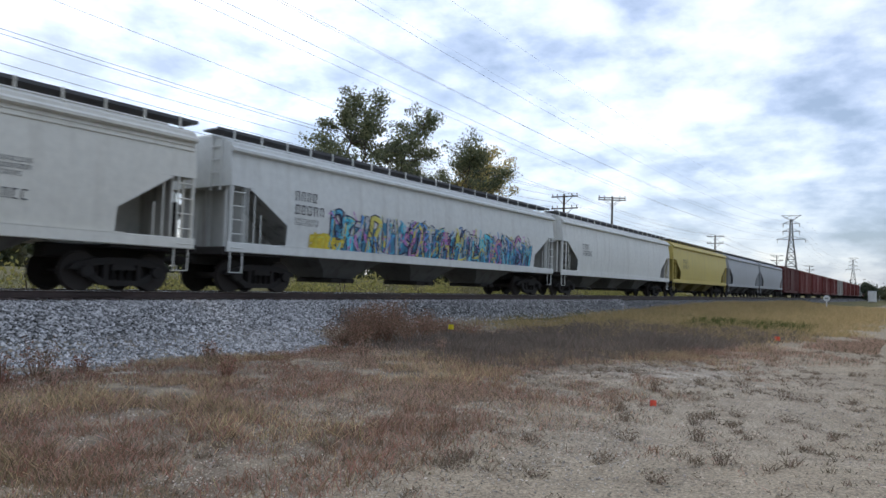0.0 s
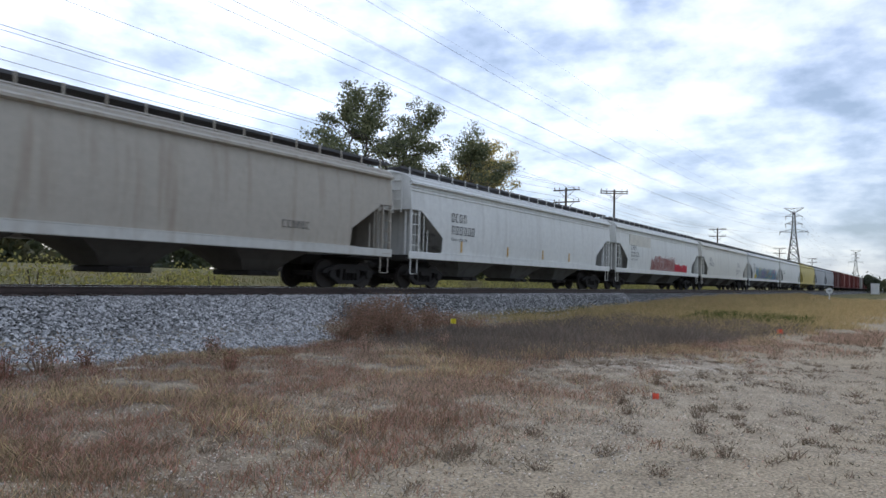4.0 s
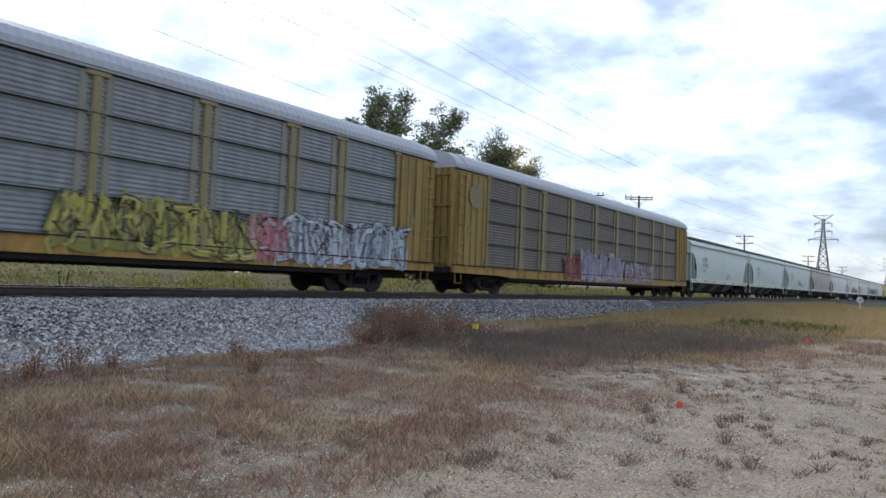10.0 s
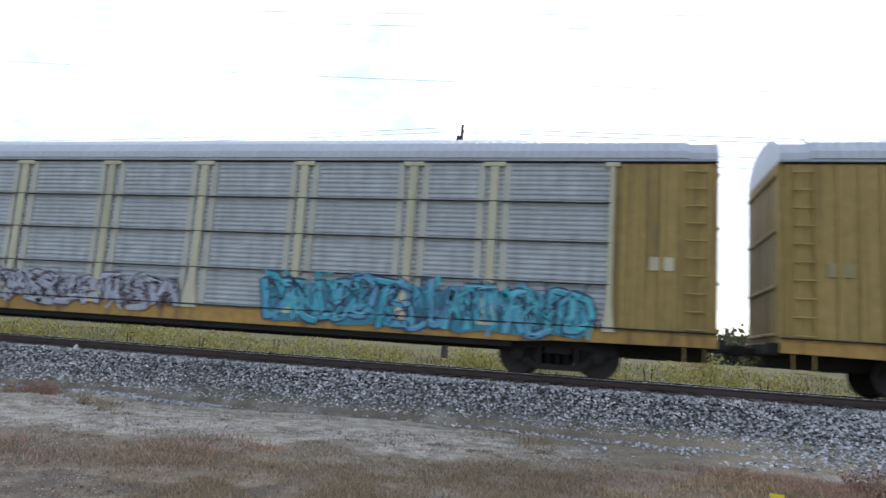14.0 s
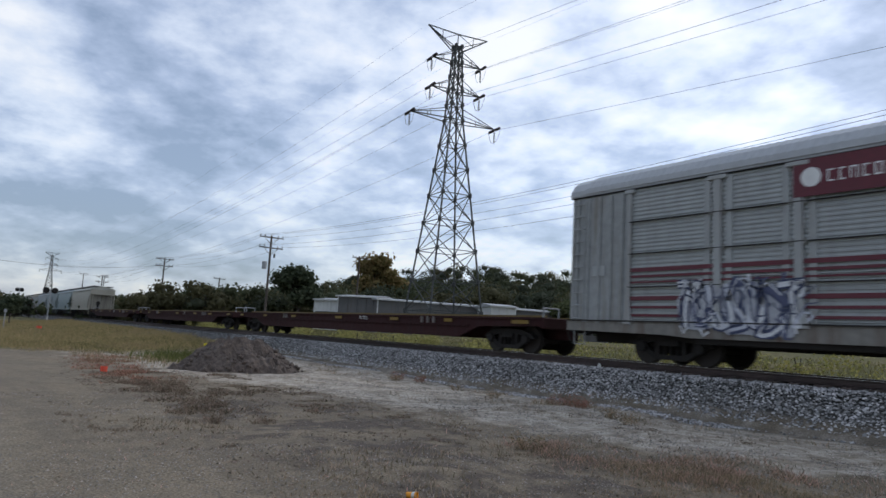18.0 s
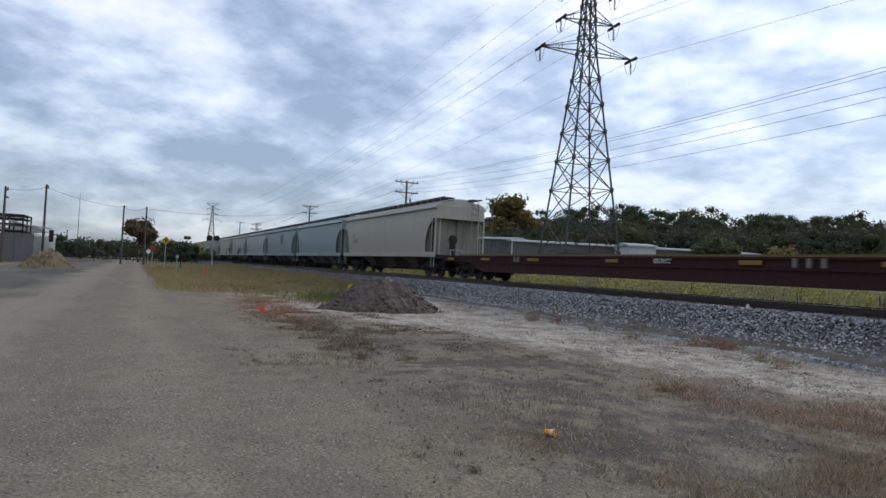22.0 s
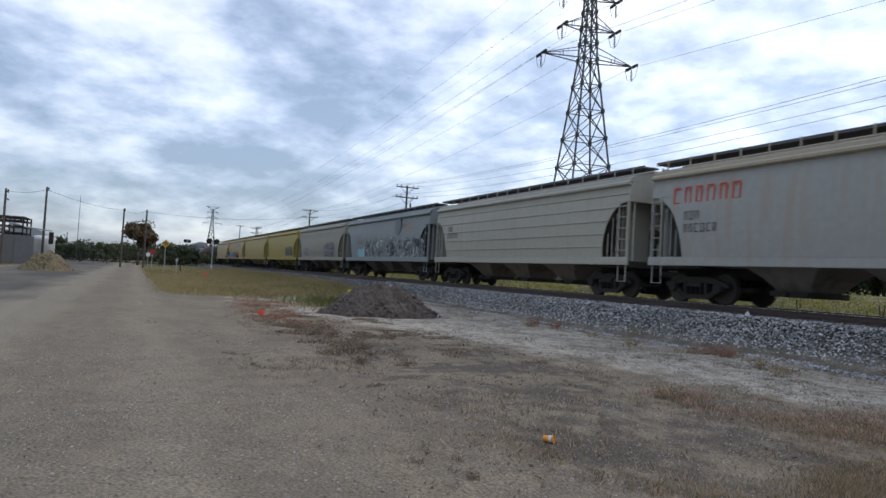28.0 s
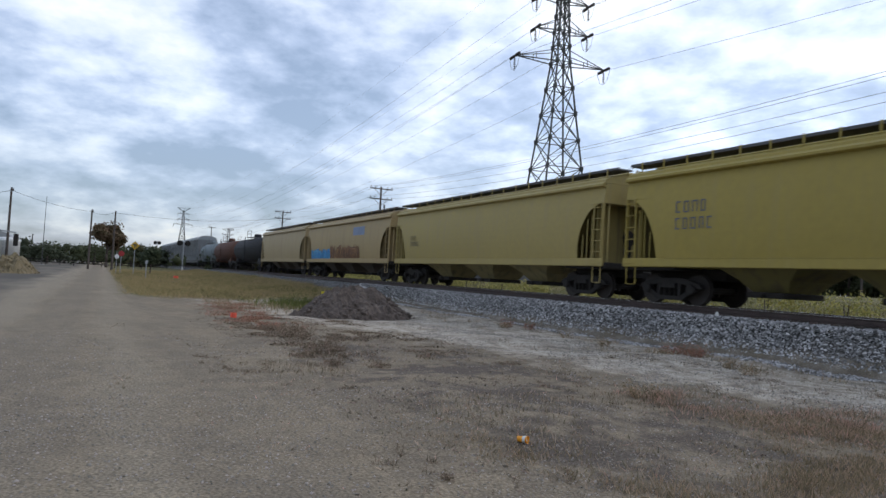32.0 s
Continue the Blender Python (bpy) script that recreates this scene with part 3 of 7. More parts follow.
def graffiti(parent, x0, x1, z0, z1, fills, outline, seed, yf, lift=0.02, letter=0.46, label="spray-painted graffiti", ground_coat=True):
    """Interlocking made-up letter shapes of thick bent strokes: a dark outline coat, fill coats, then thin highlights."""
    r = random.Random(seed)
    n = max(2, round((x1 - x0) / letter))
    step = (x1 - x0) / n
    coats = {}
    h = z1 - z0

    def band(pts, wide, off, rgb):
        g = coats.setdefault((rgb, off), Geo())
        vs, fs = [], []
        for i, (px, pz) in enumerate(pts):
            ax, az = pts[max(i - 1, 0)]
            bx, bz = pts[min(i + 1, len(pts) - 1)]
            ln = math.hypot(bx - ax, bz - az) or 1
            nx, nz = -(bz - az) / ln * wide / 2, (bx - ax) / ln * wide / 2
            for sgn in (1, -1):
                zz = min(max(pz + sgn * nz, z0 - 0.03), z1 + 0.08)
                vs.append((px + sgn * nx, -(yf(zz) + lift + off), zz))
        for i in range(len(pts) - 1):
            fs.append((2 * i, 2 * i + 1, 2 * i + 3, 2 * i + 2))
        g.add(vs, fs)

    shapes = (((-.4, .5), (-.35, 0), (-.4, -.5), (.1, -.45), (.4, -.2), (.35, .3), (0, .5), (-.4, .5)), ((-.45, -.5), (-.2, .5), (.05, -.1), (.25, .5), (.45, -.5)), ((-.4, .5), (-.35, -.5), (.4, -.45)),
              ((.4, .4), (0, .5), (-.4, .2), (.3, -.1), (.35, -.45), (-.4, -.5)), ((-.4, -.5), (-.35, .5), (.3, .4), (-.1, .05), (.45, -.5)), ((-.45, .5), (.45, .45), (0, .4), (.05, -.5)), ((-.4, .5), (-.3, -.4), (.1, -.5), (.4, -.3), (.4, .5)))
    wash = tuple(0.55 * a + 0.45 * b for a, b in zip(fills[0], outline))
    m = max(4, 2 * n)
    top = [(x0 + (x1 - x0) * i / m, z1 - h * r.uniform(0.05, 0.4) * (1 if 0 < i < m else 2)) for i in range(m + 1)]
    bot = [(x0 + (x1 - x0) * i / m, z0 + h * r.uniform(0.0, 0.14) * (1 if 0 < i < m else 3)) for i in range(m + 1)]
    mid = [((a[0] + b[0]) / 2, (a[1] + b[1]) / 2) for a, b in zip(top, bot)]
    if ground_coat:
        coats.setdefault((wash, -0.003), Geo()).add([(a, -(yf(b) + lift - 0.003), b) for row in (top, mid, bot) for a, b in row], [(k * (m + 1) + i, k * (m + 1) + i + 1, (k + 1) * (m + 1) + i + 1, (k + 1) * (m + 1) + i) for k in range(2) for i in range(m)])
    for i in range(n):
        cx = x0 + step * (i + 0.5)
        for _ in range(3):
            ax, az = cx + r.uniform(-.6, .6) * step, z0 + h * r.uniform(0.1, 0.9)
            an = r.uniform(0, 6.28)
            band([(ax, az), (ax + 0.3 * step * math.cos(an), az + 0.22 * h * math.sin(an)), (ax + 0.5 * step * math.cos(an + .7), az + 0.35 * h * math.sin(an + .7))], step * r.uniform(0.08, 0.25), -0.0015, r.choice(fills))
        hh = h * r.uniform(0.74, 0.95)
        zz = z0 + hh / 2 + r.uniform(0, h - hh)
        lean = r.uniform(-0.2, 0.25)
        sh_ = r.choice(shapes)
        raw = [(cx + a * step * 1.35 + lean * b * hh * 0.7 + r.uniform(-.16, .16) * step, zz + b * hh * 0.84 + r.uniform(-.1, .1) * hh) for a, b in sh_]
        pts = []
        for k in range(len(raw) - 1):
            p0, p1, p2, p3 = raw[max(k - 1, 0)], raw[k], raw[k + 1], raw[min(k + 2, len(raw) - 1)]
            for t in (0.0, 0.25, 0.5, 0.75):
                pts.append(tuple(0.6 * (p1[j] + (p2[j] - p1[j]) * t) + 0.2 * (2 * p1[j] + (p2[j] - p0[j]) * t + (2 * p0[j] - 5 * p1[j] + 4 * p2[j] - p3[j]) * t * t + (3 * p1[j] - p0[j] - 3 * p2[j] + p3[j]) * t ** 3) for j in (0, 1)))
        pts.append(raw[-1])
        fill = fills[i % len(fills)] if r.random() < 0.6 else r.choice(fills)
        wide = step * r.uniform(0.26, 0.4)
        band(pts, wide + 0.09, 0.0, outline)
        band(pts, wide, 0.003, fill)
        other = r.choice(fills)
        low = [(px, pz) for px, pz in pts if pz < zz + 0.1 * hh]
        if len(low) > 1:
            band(low, wide * 0.55, 0.006, other)
        band([(px + 0.05, pz + 0.04) for px, pz in pts[: r.randint(6, 14)]], 0.025, 0.009, tuple(min(0.62, 1.35 * v_ + 0.06) for v_ in max(fills)))
        for _ in range(3):
            ax, az = cx + r.uniform(-.6, .6) * step, z0 + h * r.uniform(0.02, 0.5)
            band([(ax, az), (ax + r.uniform(-.08, .08), az + h * 0.22), (ax + r.uniform(-.1, .1), az + h * r.uniform(0.3, 0.5))], r.uniform(0.03, 0.07), 0.0075, r.choice((outline, r.choice(fills))))
        if r.random() < 0.6:
            k = r.randrange(len(pts) - 1)
            (ax, az), (bx, bz) = pts[k], pts[k + 1]
            band([(ax, az), ((ax + bx) / 2 + 0.1, (az + bz) / 2), (bx, bz)], 0.045, 0.0105, outline)
    for _ in range(5 * n):
        ax, az = r.uniform(x0, x1), z0 + h * r.uniform(0.05, 0.75)
        an = r.uniform(0.7, 2.4)
        bx, bz = ax + 0.3 * h * math.cos(an), az + 0.3 * h * math.sin(an)
        band([(ax, az), (bx, bz), (bx + r.choice((-1, 1)) * r.uniform(0.08, 0.25), bz + r.uniform(-0.12, 0.1))], r.uniform(0.025, 0.06), 0.012, r.choice((outline, r.choice(fills))))
    for (rgb, off), g in coats.items():
        ob = part("graffiti", g, spray(rgb), parent, label)
        ob["kind"] = "stuff"


TRAIN = []
SPEED = 17.27


def car_thing(name, label, category, group, u0, u1):
    """A car between two coupling points, given as metres along the track at the start; its origin is at rail level."""
    c = thing(name, label, category, group, at=pose((u0 + u1) / 2, TRACK_Y, RAIL_Z))
    TRAIN.append((c, (u0 + u1) / 2))
    return c, (u1 - u0) / 2


# ---- covered hoppers ----
def hop_y(z):
    return 1.58 - 0.15 * ((z - 2.45) / 1.5) ** 2


HOP_Z = {"slant": (1.36, 1.6, 1.97, 2.2, 2.45, 2.7, 2.89, 2.91, 3.05, 3.2, 3.45, 3.7, 3.95),
         "arch": (1.36, 1.6, 1.85, 2.1, 2.35, 2.6, 2.8, 2.95, 3.07, 3.16, 3.23, 3.25, 3.27, 3.5, 3.7, 3.95)}


def hop_edge(z, hb, style):
    """How far the side sheet reaches along the car at height z: it is cut away round the end platform."""
    if style == "slant":
        return hb if z > 2.9 else hb - 0.6 - min(1.45, (2.9 - z) * 1.55)
    return hb if z > 3.26 else hb - 0.08 - 1.3 * math.sqrt(max(0.0, 1 - ((z - 1.36) / 1.9) ** 2))


def hop_slope(z, hb, style):
    """Where the sloping end sheet of the hold stands at height z, inboard of the side sheet's edge."""
    if style == "slant":
        return hb if z > 2.9 else hb - 0.95 - (2.9 - z) * 1.35
    return hb if z > 3.26 else hb - 1.0 - (3.26 - z) * 1.06


def hopper(u0, u1, rgb, label, sill=None, bays=3, ribs=(), under=None, streak=0.17, streak_rgb=(0.24, 0.2, 0.16), style="arch", top_tone=None):
    car, half = car_thing("covered_hopper_car", label, "freight car", "covered hoppers in the train", u0, u1)
    hb = half - 0.55
    mat = paint("hopper_paint", rgb, streak, streak_rgb)
    m_sill = paint("sill_paint", sill, streak * 0.7, streak_rgb) if sill else mat
    # bays: tone darkened to paint in the shade under the car, plus grime streaks
    m_under = paint("shaded_underbody_paint", tuple(c * 0.75 for c in under) if under else tuple(c * 0.2 for c in rgb), 0.6, (0.06, 0.05, 0.045), rough=0.75)
    m_top = paint("roof_paint", top_tone, 0.3, streak_rgb) if top_tone else mat
    # body colour cut to 0.7 as painted recess shade, with real grime streaks
    m_slope = paint("shaded_grimy_sheet_paint", tuple(c * 0.7 for c in rgb), 0.7, (0.07, 0.055, 0.045), rough=0.8)
    zs = HOP_Z[style]
    top_z = 2.9 if style == "slant" else 3.26
    vs, fs = [], []
    for z in zs:
        e_ = hop_slope(z, hb, style)
        w = hop_y(z)
        vs += [(-e_, -w, z), (e_, -w, z), (e_, w, z), (-e_, w, z)]
    slope = {1: Geo(), 3: Geo()}
    for i in range(len(zs) - 1):
        for k in range(4):
            a, b = i * 4 + k, i * 4 + (k + 1) % 4
            if k in slope and zs[i] < top_z:
                slope[k].add([vs[a], vs[b], vs[b + 4], vs[a + 4]], [(0, 1, 2, 3)])
            else:
                fs.append((a, b, b + 4, a + 4))
    fs += [(3, 2, 1, 0), tuple(range(len(zs) * 4 - 4, len(zs) * 4))]
    part("body", Geo().add(vs, fs), mat, car)
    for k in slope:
        part("slope_sheet", slope[k], m_slope, car, "grimy sloping end sheet, tone darkened for recess shade")
    # side sheets that run on past the hold to the cut-out
    low = [z for z in zs if z < top_z]
    for s in (-1, 1):
        for sy in (-1, 1):
            vs, fs = [], []
            for z in low:
                w = sy * (hop_y(z) - 0.001)
                x0, x1 = s * (hop_slope(z, hb, style) - 0.02), s * hop_edge(z, hb, style)
                vs += [(x0, w, z), (x1, w, z), (x1, w - sy * 0.025, z), (x0, w - sy * 0.025, z)]
            for i in range(len(low) - 1):
                fs += [(4 * i + q_, 4 * i + (q_ + 1) % 4, 4 * i + 4 + (q_ + 1) % 4, 4 * i + 4 + q_) for q_ in range(4)]
            part("end_gusset", Geo().add(vs, fs + [(0, 1, 2, 3), tuple(range(len(vs) - 4, len(vs)))]), mat, car)
    roof = [(-1.5, 3.955), (-1.47, 4.08), (-1.2, 4.2), (-0.6, 4.3), (0, 4.33), (0.6, 4.3), (1.2, 4.2), (1.47, 4.08), (1.5, 3.955)]
    part("roof", Geo().prism(roof, "x", -hb, hb), m_top, car)
    for sy in (-1, 1):
        part("top_chord", Geo().prism([(sy * 1.47, 3.82), (sy * 1.6, 3.86), (sy * 1.6, 3.93), (sy * 1.5, 4.0)], "x", -hb, hb), m_top, car)
        part("side_sill", Geo().box((0, sy * 1.53, 1.24), (2 * hb + 0.1, 0.07, 0.27), 0.02).box((0, sy * 1.5, 1.38), (2 * hb - 3.6, 0.14, 0.03)), m_sill, car)
    for z in ribs:
        e_ = hop_edge(z, hb, style) - 0.05
        part("side_rib", Geo().box((0, -(hop_y(z) + 0.01), z), (2 * e_, 0.05, 0.05), 0.012), mat, car)
    for s in (-1, 1):
        part("centre_sill", Geo().box((s * (half - 2.0), 0, 0.93), (3.1, 0.55, 0.34), 0.03), M_STEEL_DK, car)
    span = 2 * (hb - 2.9)
    pitch = span / bays
    for i in range(bays):
        x = -span / 2 + pitch * (i + 0.5)
        vs, fs = [], []
        for t, w, z in ((0.47, 1.46, 1.37), (0.33, 1.2, 1.1), (0.22, 0.9, 0.82), (0.15, 0.6, 0.5)):
            vs += [(x - t * pitch, -w, z), (x + t * pitch, -w, z), (x + t * pitch, w, z), (x - t * pitch, w, z)]
        for j in range(3):
            fs += [(4 * j + q_, 4 * j + (q_ + 1) % 4, 4 * j + 4 + (q_ + 1) % 4, 4 * j + 4 + q_) for q_ in range(4)]
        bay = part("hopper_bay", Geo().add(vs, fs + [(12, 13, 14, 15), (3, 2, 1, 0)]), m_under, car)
        part("outlet_gate", Geo().box((x, 0, 0.42), (1.15, 1.7, 0.16), 0.03).tube((x, -1.0, 0.42), (x, 1.0, 0.42), 0.05, 8), M_STEEL_DK, bay)
    # roof walk and hatches
    part("hatch_trough", Geo().box((0, 0, 4.38), (2 * hb - 0.2, 0.9, 0.14), 0.04), m_top, car)
    for sy in (-1, 1):
        g = Geo().box((0, sy * 0.86, 4.44), (2 * hb + 0.5, 0.62, 0.05))
        g.box((0, sy * 1.16, 4.46), (2 * hb + 0.5, 0.03, 0.08))
        part("running_board", g, M_GRATE, car, "dark steel walkway grating")
    posts = Geo()
    k = round(2 * hb / 1.0)
    for i in range(k + 1):
        x = -hb + 0.3 + (2 * hb - 0.6) * i / k
        for sy in (-1, 1):
            posts.box((x, sy * 1.19, 4.34), (0.05, 0.02, 0.36)).box((x, sy * 1.26, 4.19), (0.05, 0.16, 0.02))
    part("walkway_bracket", posts, m_top, car)["kind"] = "stuff"
    for s in (-1, 1):
        part("end_platform", Geo().box((s * (hb - 1.0), 0, 1.07), (2.2, 2.9, 0.07), 0.01).box((s * (hb + 0.1), 0, 1.13), (0.12, 3.0, 0.22), 0.02), M_STEEL_DK, car)
        for sy in (-1, 1):
            part("ladder", ladder(s * (hb - 0.27), sy * 1.54, 1.1, top_z + 0.02, r=0.016), mat, car)
            part("corner_post", Geo().box((s * (hb - 0.05), sy * 1.5, top_z / 2 + 0.55), (0.08, 0.07, top_z - 1.1)), mat, car)
            for dx, tz in ((0.62, 2.9), (0.86, 2.75), (1.1, 2.2)):
                tz = min(tz, 2.3 if style == "slant" and dx > 0.9 else tz)
                part("grab_rail", Geo().tube((s * (hb - dx), sy * 1.5, 1.1), (s * (hb - dx), sy * 1.5, tz), 0.018, 6), mat, car)
            part("stirrup_step", Geo().path([(s * (hb - 0.1), sy * 1.5, 1.1), (s * (hb - 0.1), sy * 1.5, 0.55), (s * (hb - 0.5), sy * 1.5, 0.55), (s * (hb - 0.5), sy * 1.5, 1.1)], 0.02, 6), mat, car)
        part("end_ladder", ladder(0, 0, 2.8, 4.3, 0.4, 0.36), mat, car, at=pose(s * (hb + 0.03), 0.9 * s, 0, 0, 0, 90 * s))
        part("shear_plate", Geo().prism([(s * (hb - 2.9), 1.1), (s * (hb - 0.45), 1.1), (s * (hb - 0.3), top_z), (s * (hb - 1.0), top_z), (s * (hb - 2.9), 1.4)], "y", -0.02, 0.02), m_slope, car, "grimy upright web plate, tone darkened for recess shade")
        # added sheet, not a car part: closes the recess so it reads as shaded
        part("end_sheet", Geo().box((s * (hb - 0.55), 0, top_z / 2 + 0.55), (0.04, 2.7, top_z - 1.12)), m_slope, car, "grimy upright sheet added to keep the end recess dark")
        for sy in (-1.2, 1.2):
            part("end_brace", Geo().tube((s * (hb - 0.12), sy, 1.1), (s * (hb - 0.12), sy, top_z + 0.02), 0.04, 6), mat, car)
    part("brake_wheel", Geo().lathe([(-0.02, 0.24), (0.0, 0.28), (0.02, 0.24)], "x", 14, at=(hb + 0.15, -0.5, 2.1)), M_STEEL_DK, car)
    part("brake_stand", Geo().box((hb + 0.08, -0.5, 1.75), (0.1, 0.3, 1.2), 0.02), M_STEEL_DK, car)
    part("air_tank", Geo().lathe([(-0.5, 0.1), (-0.45, 0.2), (0.45, 0.2), (0.5, 0.1)], "x", 12, at=(-(hb - 1.5), 0.3, 1.35)), M_STEEL_DK, car)
    running_gear(car, half, 2.1)
    return car, hb


# ---- enclosed auto carriers ----
POSTS = (-8.83, -6.9, -4.12, -1.37, 1.37, 4.12, 6.9, 8.83)
SEAMS = (1.1, 2.05, 2.97, 3.87, 4.8)
PANEL_MESH = {}
M_BOLT = material("pale_bolt_steel", (0.27, 0.26, 0.24), rough=0.6, metal=0.3, spread=0.1, bump=0.0)


def panel_mesh(w, mat):
    key = (round(w, 2), mat.name)
    if key not in PANEL_MESH:
        prof = []
        for a, b in zip(SEAMS[:-1], SEAMS[1:]):
            lo, hi = a + 0.012, b - 0.012
            prof.append((lo, 0.03))
            n = 8
            for i in range(n):
                d = (hi - lo) / n
                z = lo + d * i
                prof += [(z + 0.1 * d, 0.0), (z + 0.42 * d, 0.0), (z + 0.6 * d, 0.022), (z + 0.92 * d, 0.022)]
            prof += [(hi, 0.03), (hi + 0.003, -0.03), (b + 0.009, -0.03)]
        vs, fs = [], []
        for z, d in prof:
            vs += [(-w / 2, -d, z), (w / 2, -d, z)]
        for i in range(len(prof) - 1):
            fs.append((2 * i, 2 * i + 1, 2 * i + 3, 2 * i + 2))
        n0 = len(vs)
        vs += [(-w / 2, 0.06, SEAMS[0]), (w / 2, 0.06, SEAMS[0]), (w / 2, 0.06, SEAMS[-1]), (-w / 2, 0.06, SEAMS[-1])]
        fs.append((n0, n0 + 1, n0 + 2, n0 + 3))
        PANEL_MESH[key] = Geo().add(vs, fs).mesh("side_panel", mat)
    return PANEL_MESH[key]


def autorack(u0, u1, label, panel, frame_rgb=(0.335, 0.235, 0.078), post_rgb=(0.28, 0.23, 0.115), roof_rgb=(0.43, 0.44, 0.47), sill_rgb=None, panel_mat=None):
    car, half = car_thing("autorack_car", label, "freight car", "auto carriers in the train", u0, u1)
    hb = half - 0.6
    k = (half - 0.75) / 13.5
    m_frame = paint("rack_yellow", frame_rgb, 0.75, (0.13, 0.085, 0.04), spread=0.14)
    m_post = paint("rack_post_paint", post_rgb, 0.35, (0.15, 0.11, 0.07))
    m_edge = paint("faded_edge_paint", tuple(0.5 * (a + b) for a, b in zip(post_rgb, panel)), 0.4, (0.12, 0.1, 0.07))
    m_roof = paint("rack_roof_paint", roof_rgb, 0.2, (0.3, 0.3, 0.3), rough=0.4)
    m_sill = paint("rack_sill_paint", sill_rgb or (0.36, 0.215, 0.06), 0.85, (0.1, 0.055, 0.035), spread=0.2)
    m_panel = panel_mat or material("rack_panel_steel", panel, rough=0.6, metal=0.15, spread=0.2, grain=3, coarse=0.4, bump=0.05, streak=0.4, streak_rgb=tuple(c * 0.45 for c in panel))
    edges = [-11.45 * k] + [p * k for p in POSTS] + [11.45 * k]
    # fish-belly side sills and deck
    for sy in (-1, 1):
        prof = [(-hb, 1.1), (hb, 1.1), (hb, 0.82), (hb - 3.4, 0.78), (hb - 4.2, 0.72), (-hb + 4.2, 0.72), (-hb + 3.4, 0.78), (-hb, 0.82)]
        part("side_sill", Geo().prism(prof, "y", sy * 1.52 - 0.05, sy * 1.52 + 0.05), m_sill, car)
        part("sill_ledge", Geo().box((0, sy * 1.56, 1.115), (2 * hb, 0.12, 0.035)), M_STEEL_DK, car)
        part("lower_flange", Geo().box((0, sy * 1.3, 0.66), (2 * hb - 8.6, 0.3, 0.16), 0.02), M_STEEL_DK, car)
        part("top_rail", Geo().box((0, sy * 1.5, 4.87), (2 * hb, 0.14, 0.1), 0.02), m_roof, car)
        part("roof_gutter", Geo().box((0, sy * 1.56, 4.815), (2 * hb, 0.06, 0.02)), M_STEEL_DK, car)
        for i, (a, b) in enumerate(zip(edges[:-1], edges[1:])):
            part("side_panel", panel_mesh(b - a - 0.02, m_panel), None, car, at=turned((a + b) / 2, sy * 1.5, 0, sy > 0))
        for z in SEAMS[1:4]:
            part("panel_seam", Geo().box((0, sy * 1.575, z), (2 * 11.45 * k, 0.066, 0.022)), M_STEEL_DK, car, "dark lap joint between panels")
        if sy < 0:
            bolts = Geo()
            for x in edges[1:-1]:
                for dx in (-0.16, 0.16):
                    for z in SEAMS[1:4]:
                        bolts.box((x + dx, -1.612, z), (0.035, 0.02, 0.11))
            part("joint_bolt", bolts, M_BOLT, car, "pale joint bolts")["kind"] = "stuff"
        for i, x in enumerate(edges):
            wid = 0.2 if 0 < i < len(edges) - 1 else 0.12
            g = Geo().box((x, sy * 1.56, 2.9), (wid, 0.09, 3.72), 0.015)
            g.prism([(x - wid / 2, 1.7), (x + wid / 2, 1.7), (x + wid * 1.1, 1.03), (x - wid * 1.1, 1.03)], "y", sy * 1.56 - 0.053, sy * 1.56 + 0.053)
            g.box((x, sy * 1.57, 4.745), (wid * 2.6, 0.1, 0.1), 0.01)
            part("side_post", g, m_post, car)
            if 0 < i < len(edges) - 1:
                for dx in (-0.3, 0.3):
                    part("panel_edge_strip", Geo().box((x + dx, sy * 1.525, 2.95), (0.17, 0.05, 3.66)), m_edge, car)
    part("deck", Geo().box((0, 0, 0.92), (2 * hb, 2.9, 0.12)).box((0, 0, 0.72), (2 * hb, 0.5, 0.4), 0.02), M_STEEL_DK, car)
    # arched, ribbed roof
    arch = lambda r: [(-1.6 + 0.03 * r, 4.9), (-1.58, 5.06 + r), (-1.4, 5.3 + r), (-1.05, 5.5 + r), (-0.55, 5.62 + r), (0, 5.66 + r), (0.55, 5.62 + r), (1.05, 5.5 + r), (1.4, 5.3 + r), (1.58, 5.06 + r), (1.6 - 0.03 * r, 4.9)]
    stations = []
    x = -hb + 0.6
    while x < hb - 0.95:
        stations += [(x, 0.0), (x + 0.09, 0.0), (x + 0.12, 0.012), (x + 0.18, 0.012)]
        x += 0.21
    stations.append((hb - 0.6, 0.0))
    n = len(arch(0))
    vs = [(sx_, a * (1 + 0.4 * r_), b) for sx_, r_ in stations for a, b in arch(r_)]
    fs = [(i * n + j, i * n + (j + 1) % n, (i + 1) * n + (j + 1) % n, (i + 1) * n + j) for i in range(len(stations) - 1) for j in range(n)]
    fs += [tuple(range(n)), tuple(range(len(vs) - n, len(vs)))]
    part("roof", Geo().add(vs, fs), m_roof, car)
    for s in (-1, 1):
        # end enclosure with folding doors
        part("end_roof", Geo().prism([(a * 0.99, b - 0.03) for a, b in arch(0)], "x", min(s * (hb - 0.6), s * hb), max(s * (hb - 0.6), s * hb)), m_roof, car)
        for sy in (-1, 1):
            x0, x1 = sorted((s * 11.51 * k, s * (hb - 0.12)))
            sheet = part("end_side_sheet", Geo().box(((x0 + x1) / 2, sy * 1.5, 2.9), (x1 - x0, 0.06, 3.78)), m_frame, car)
            for j in range(5):
                xx = x0 + (x1 - x0) * (j + 0.5) / 5
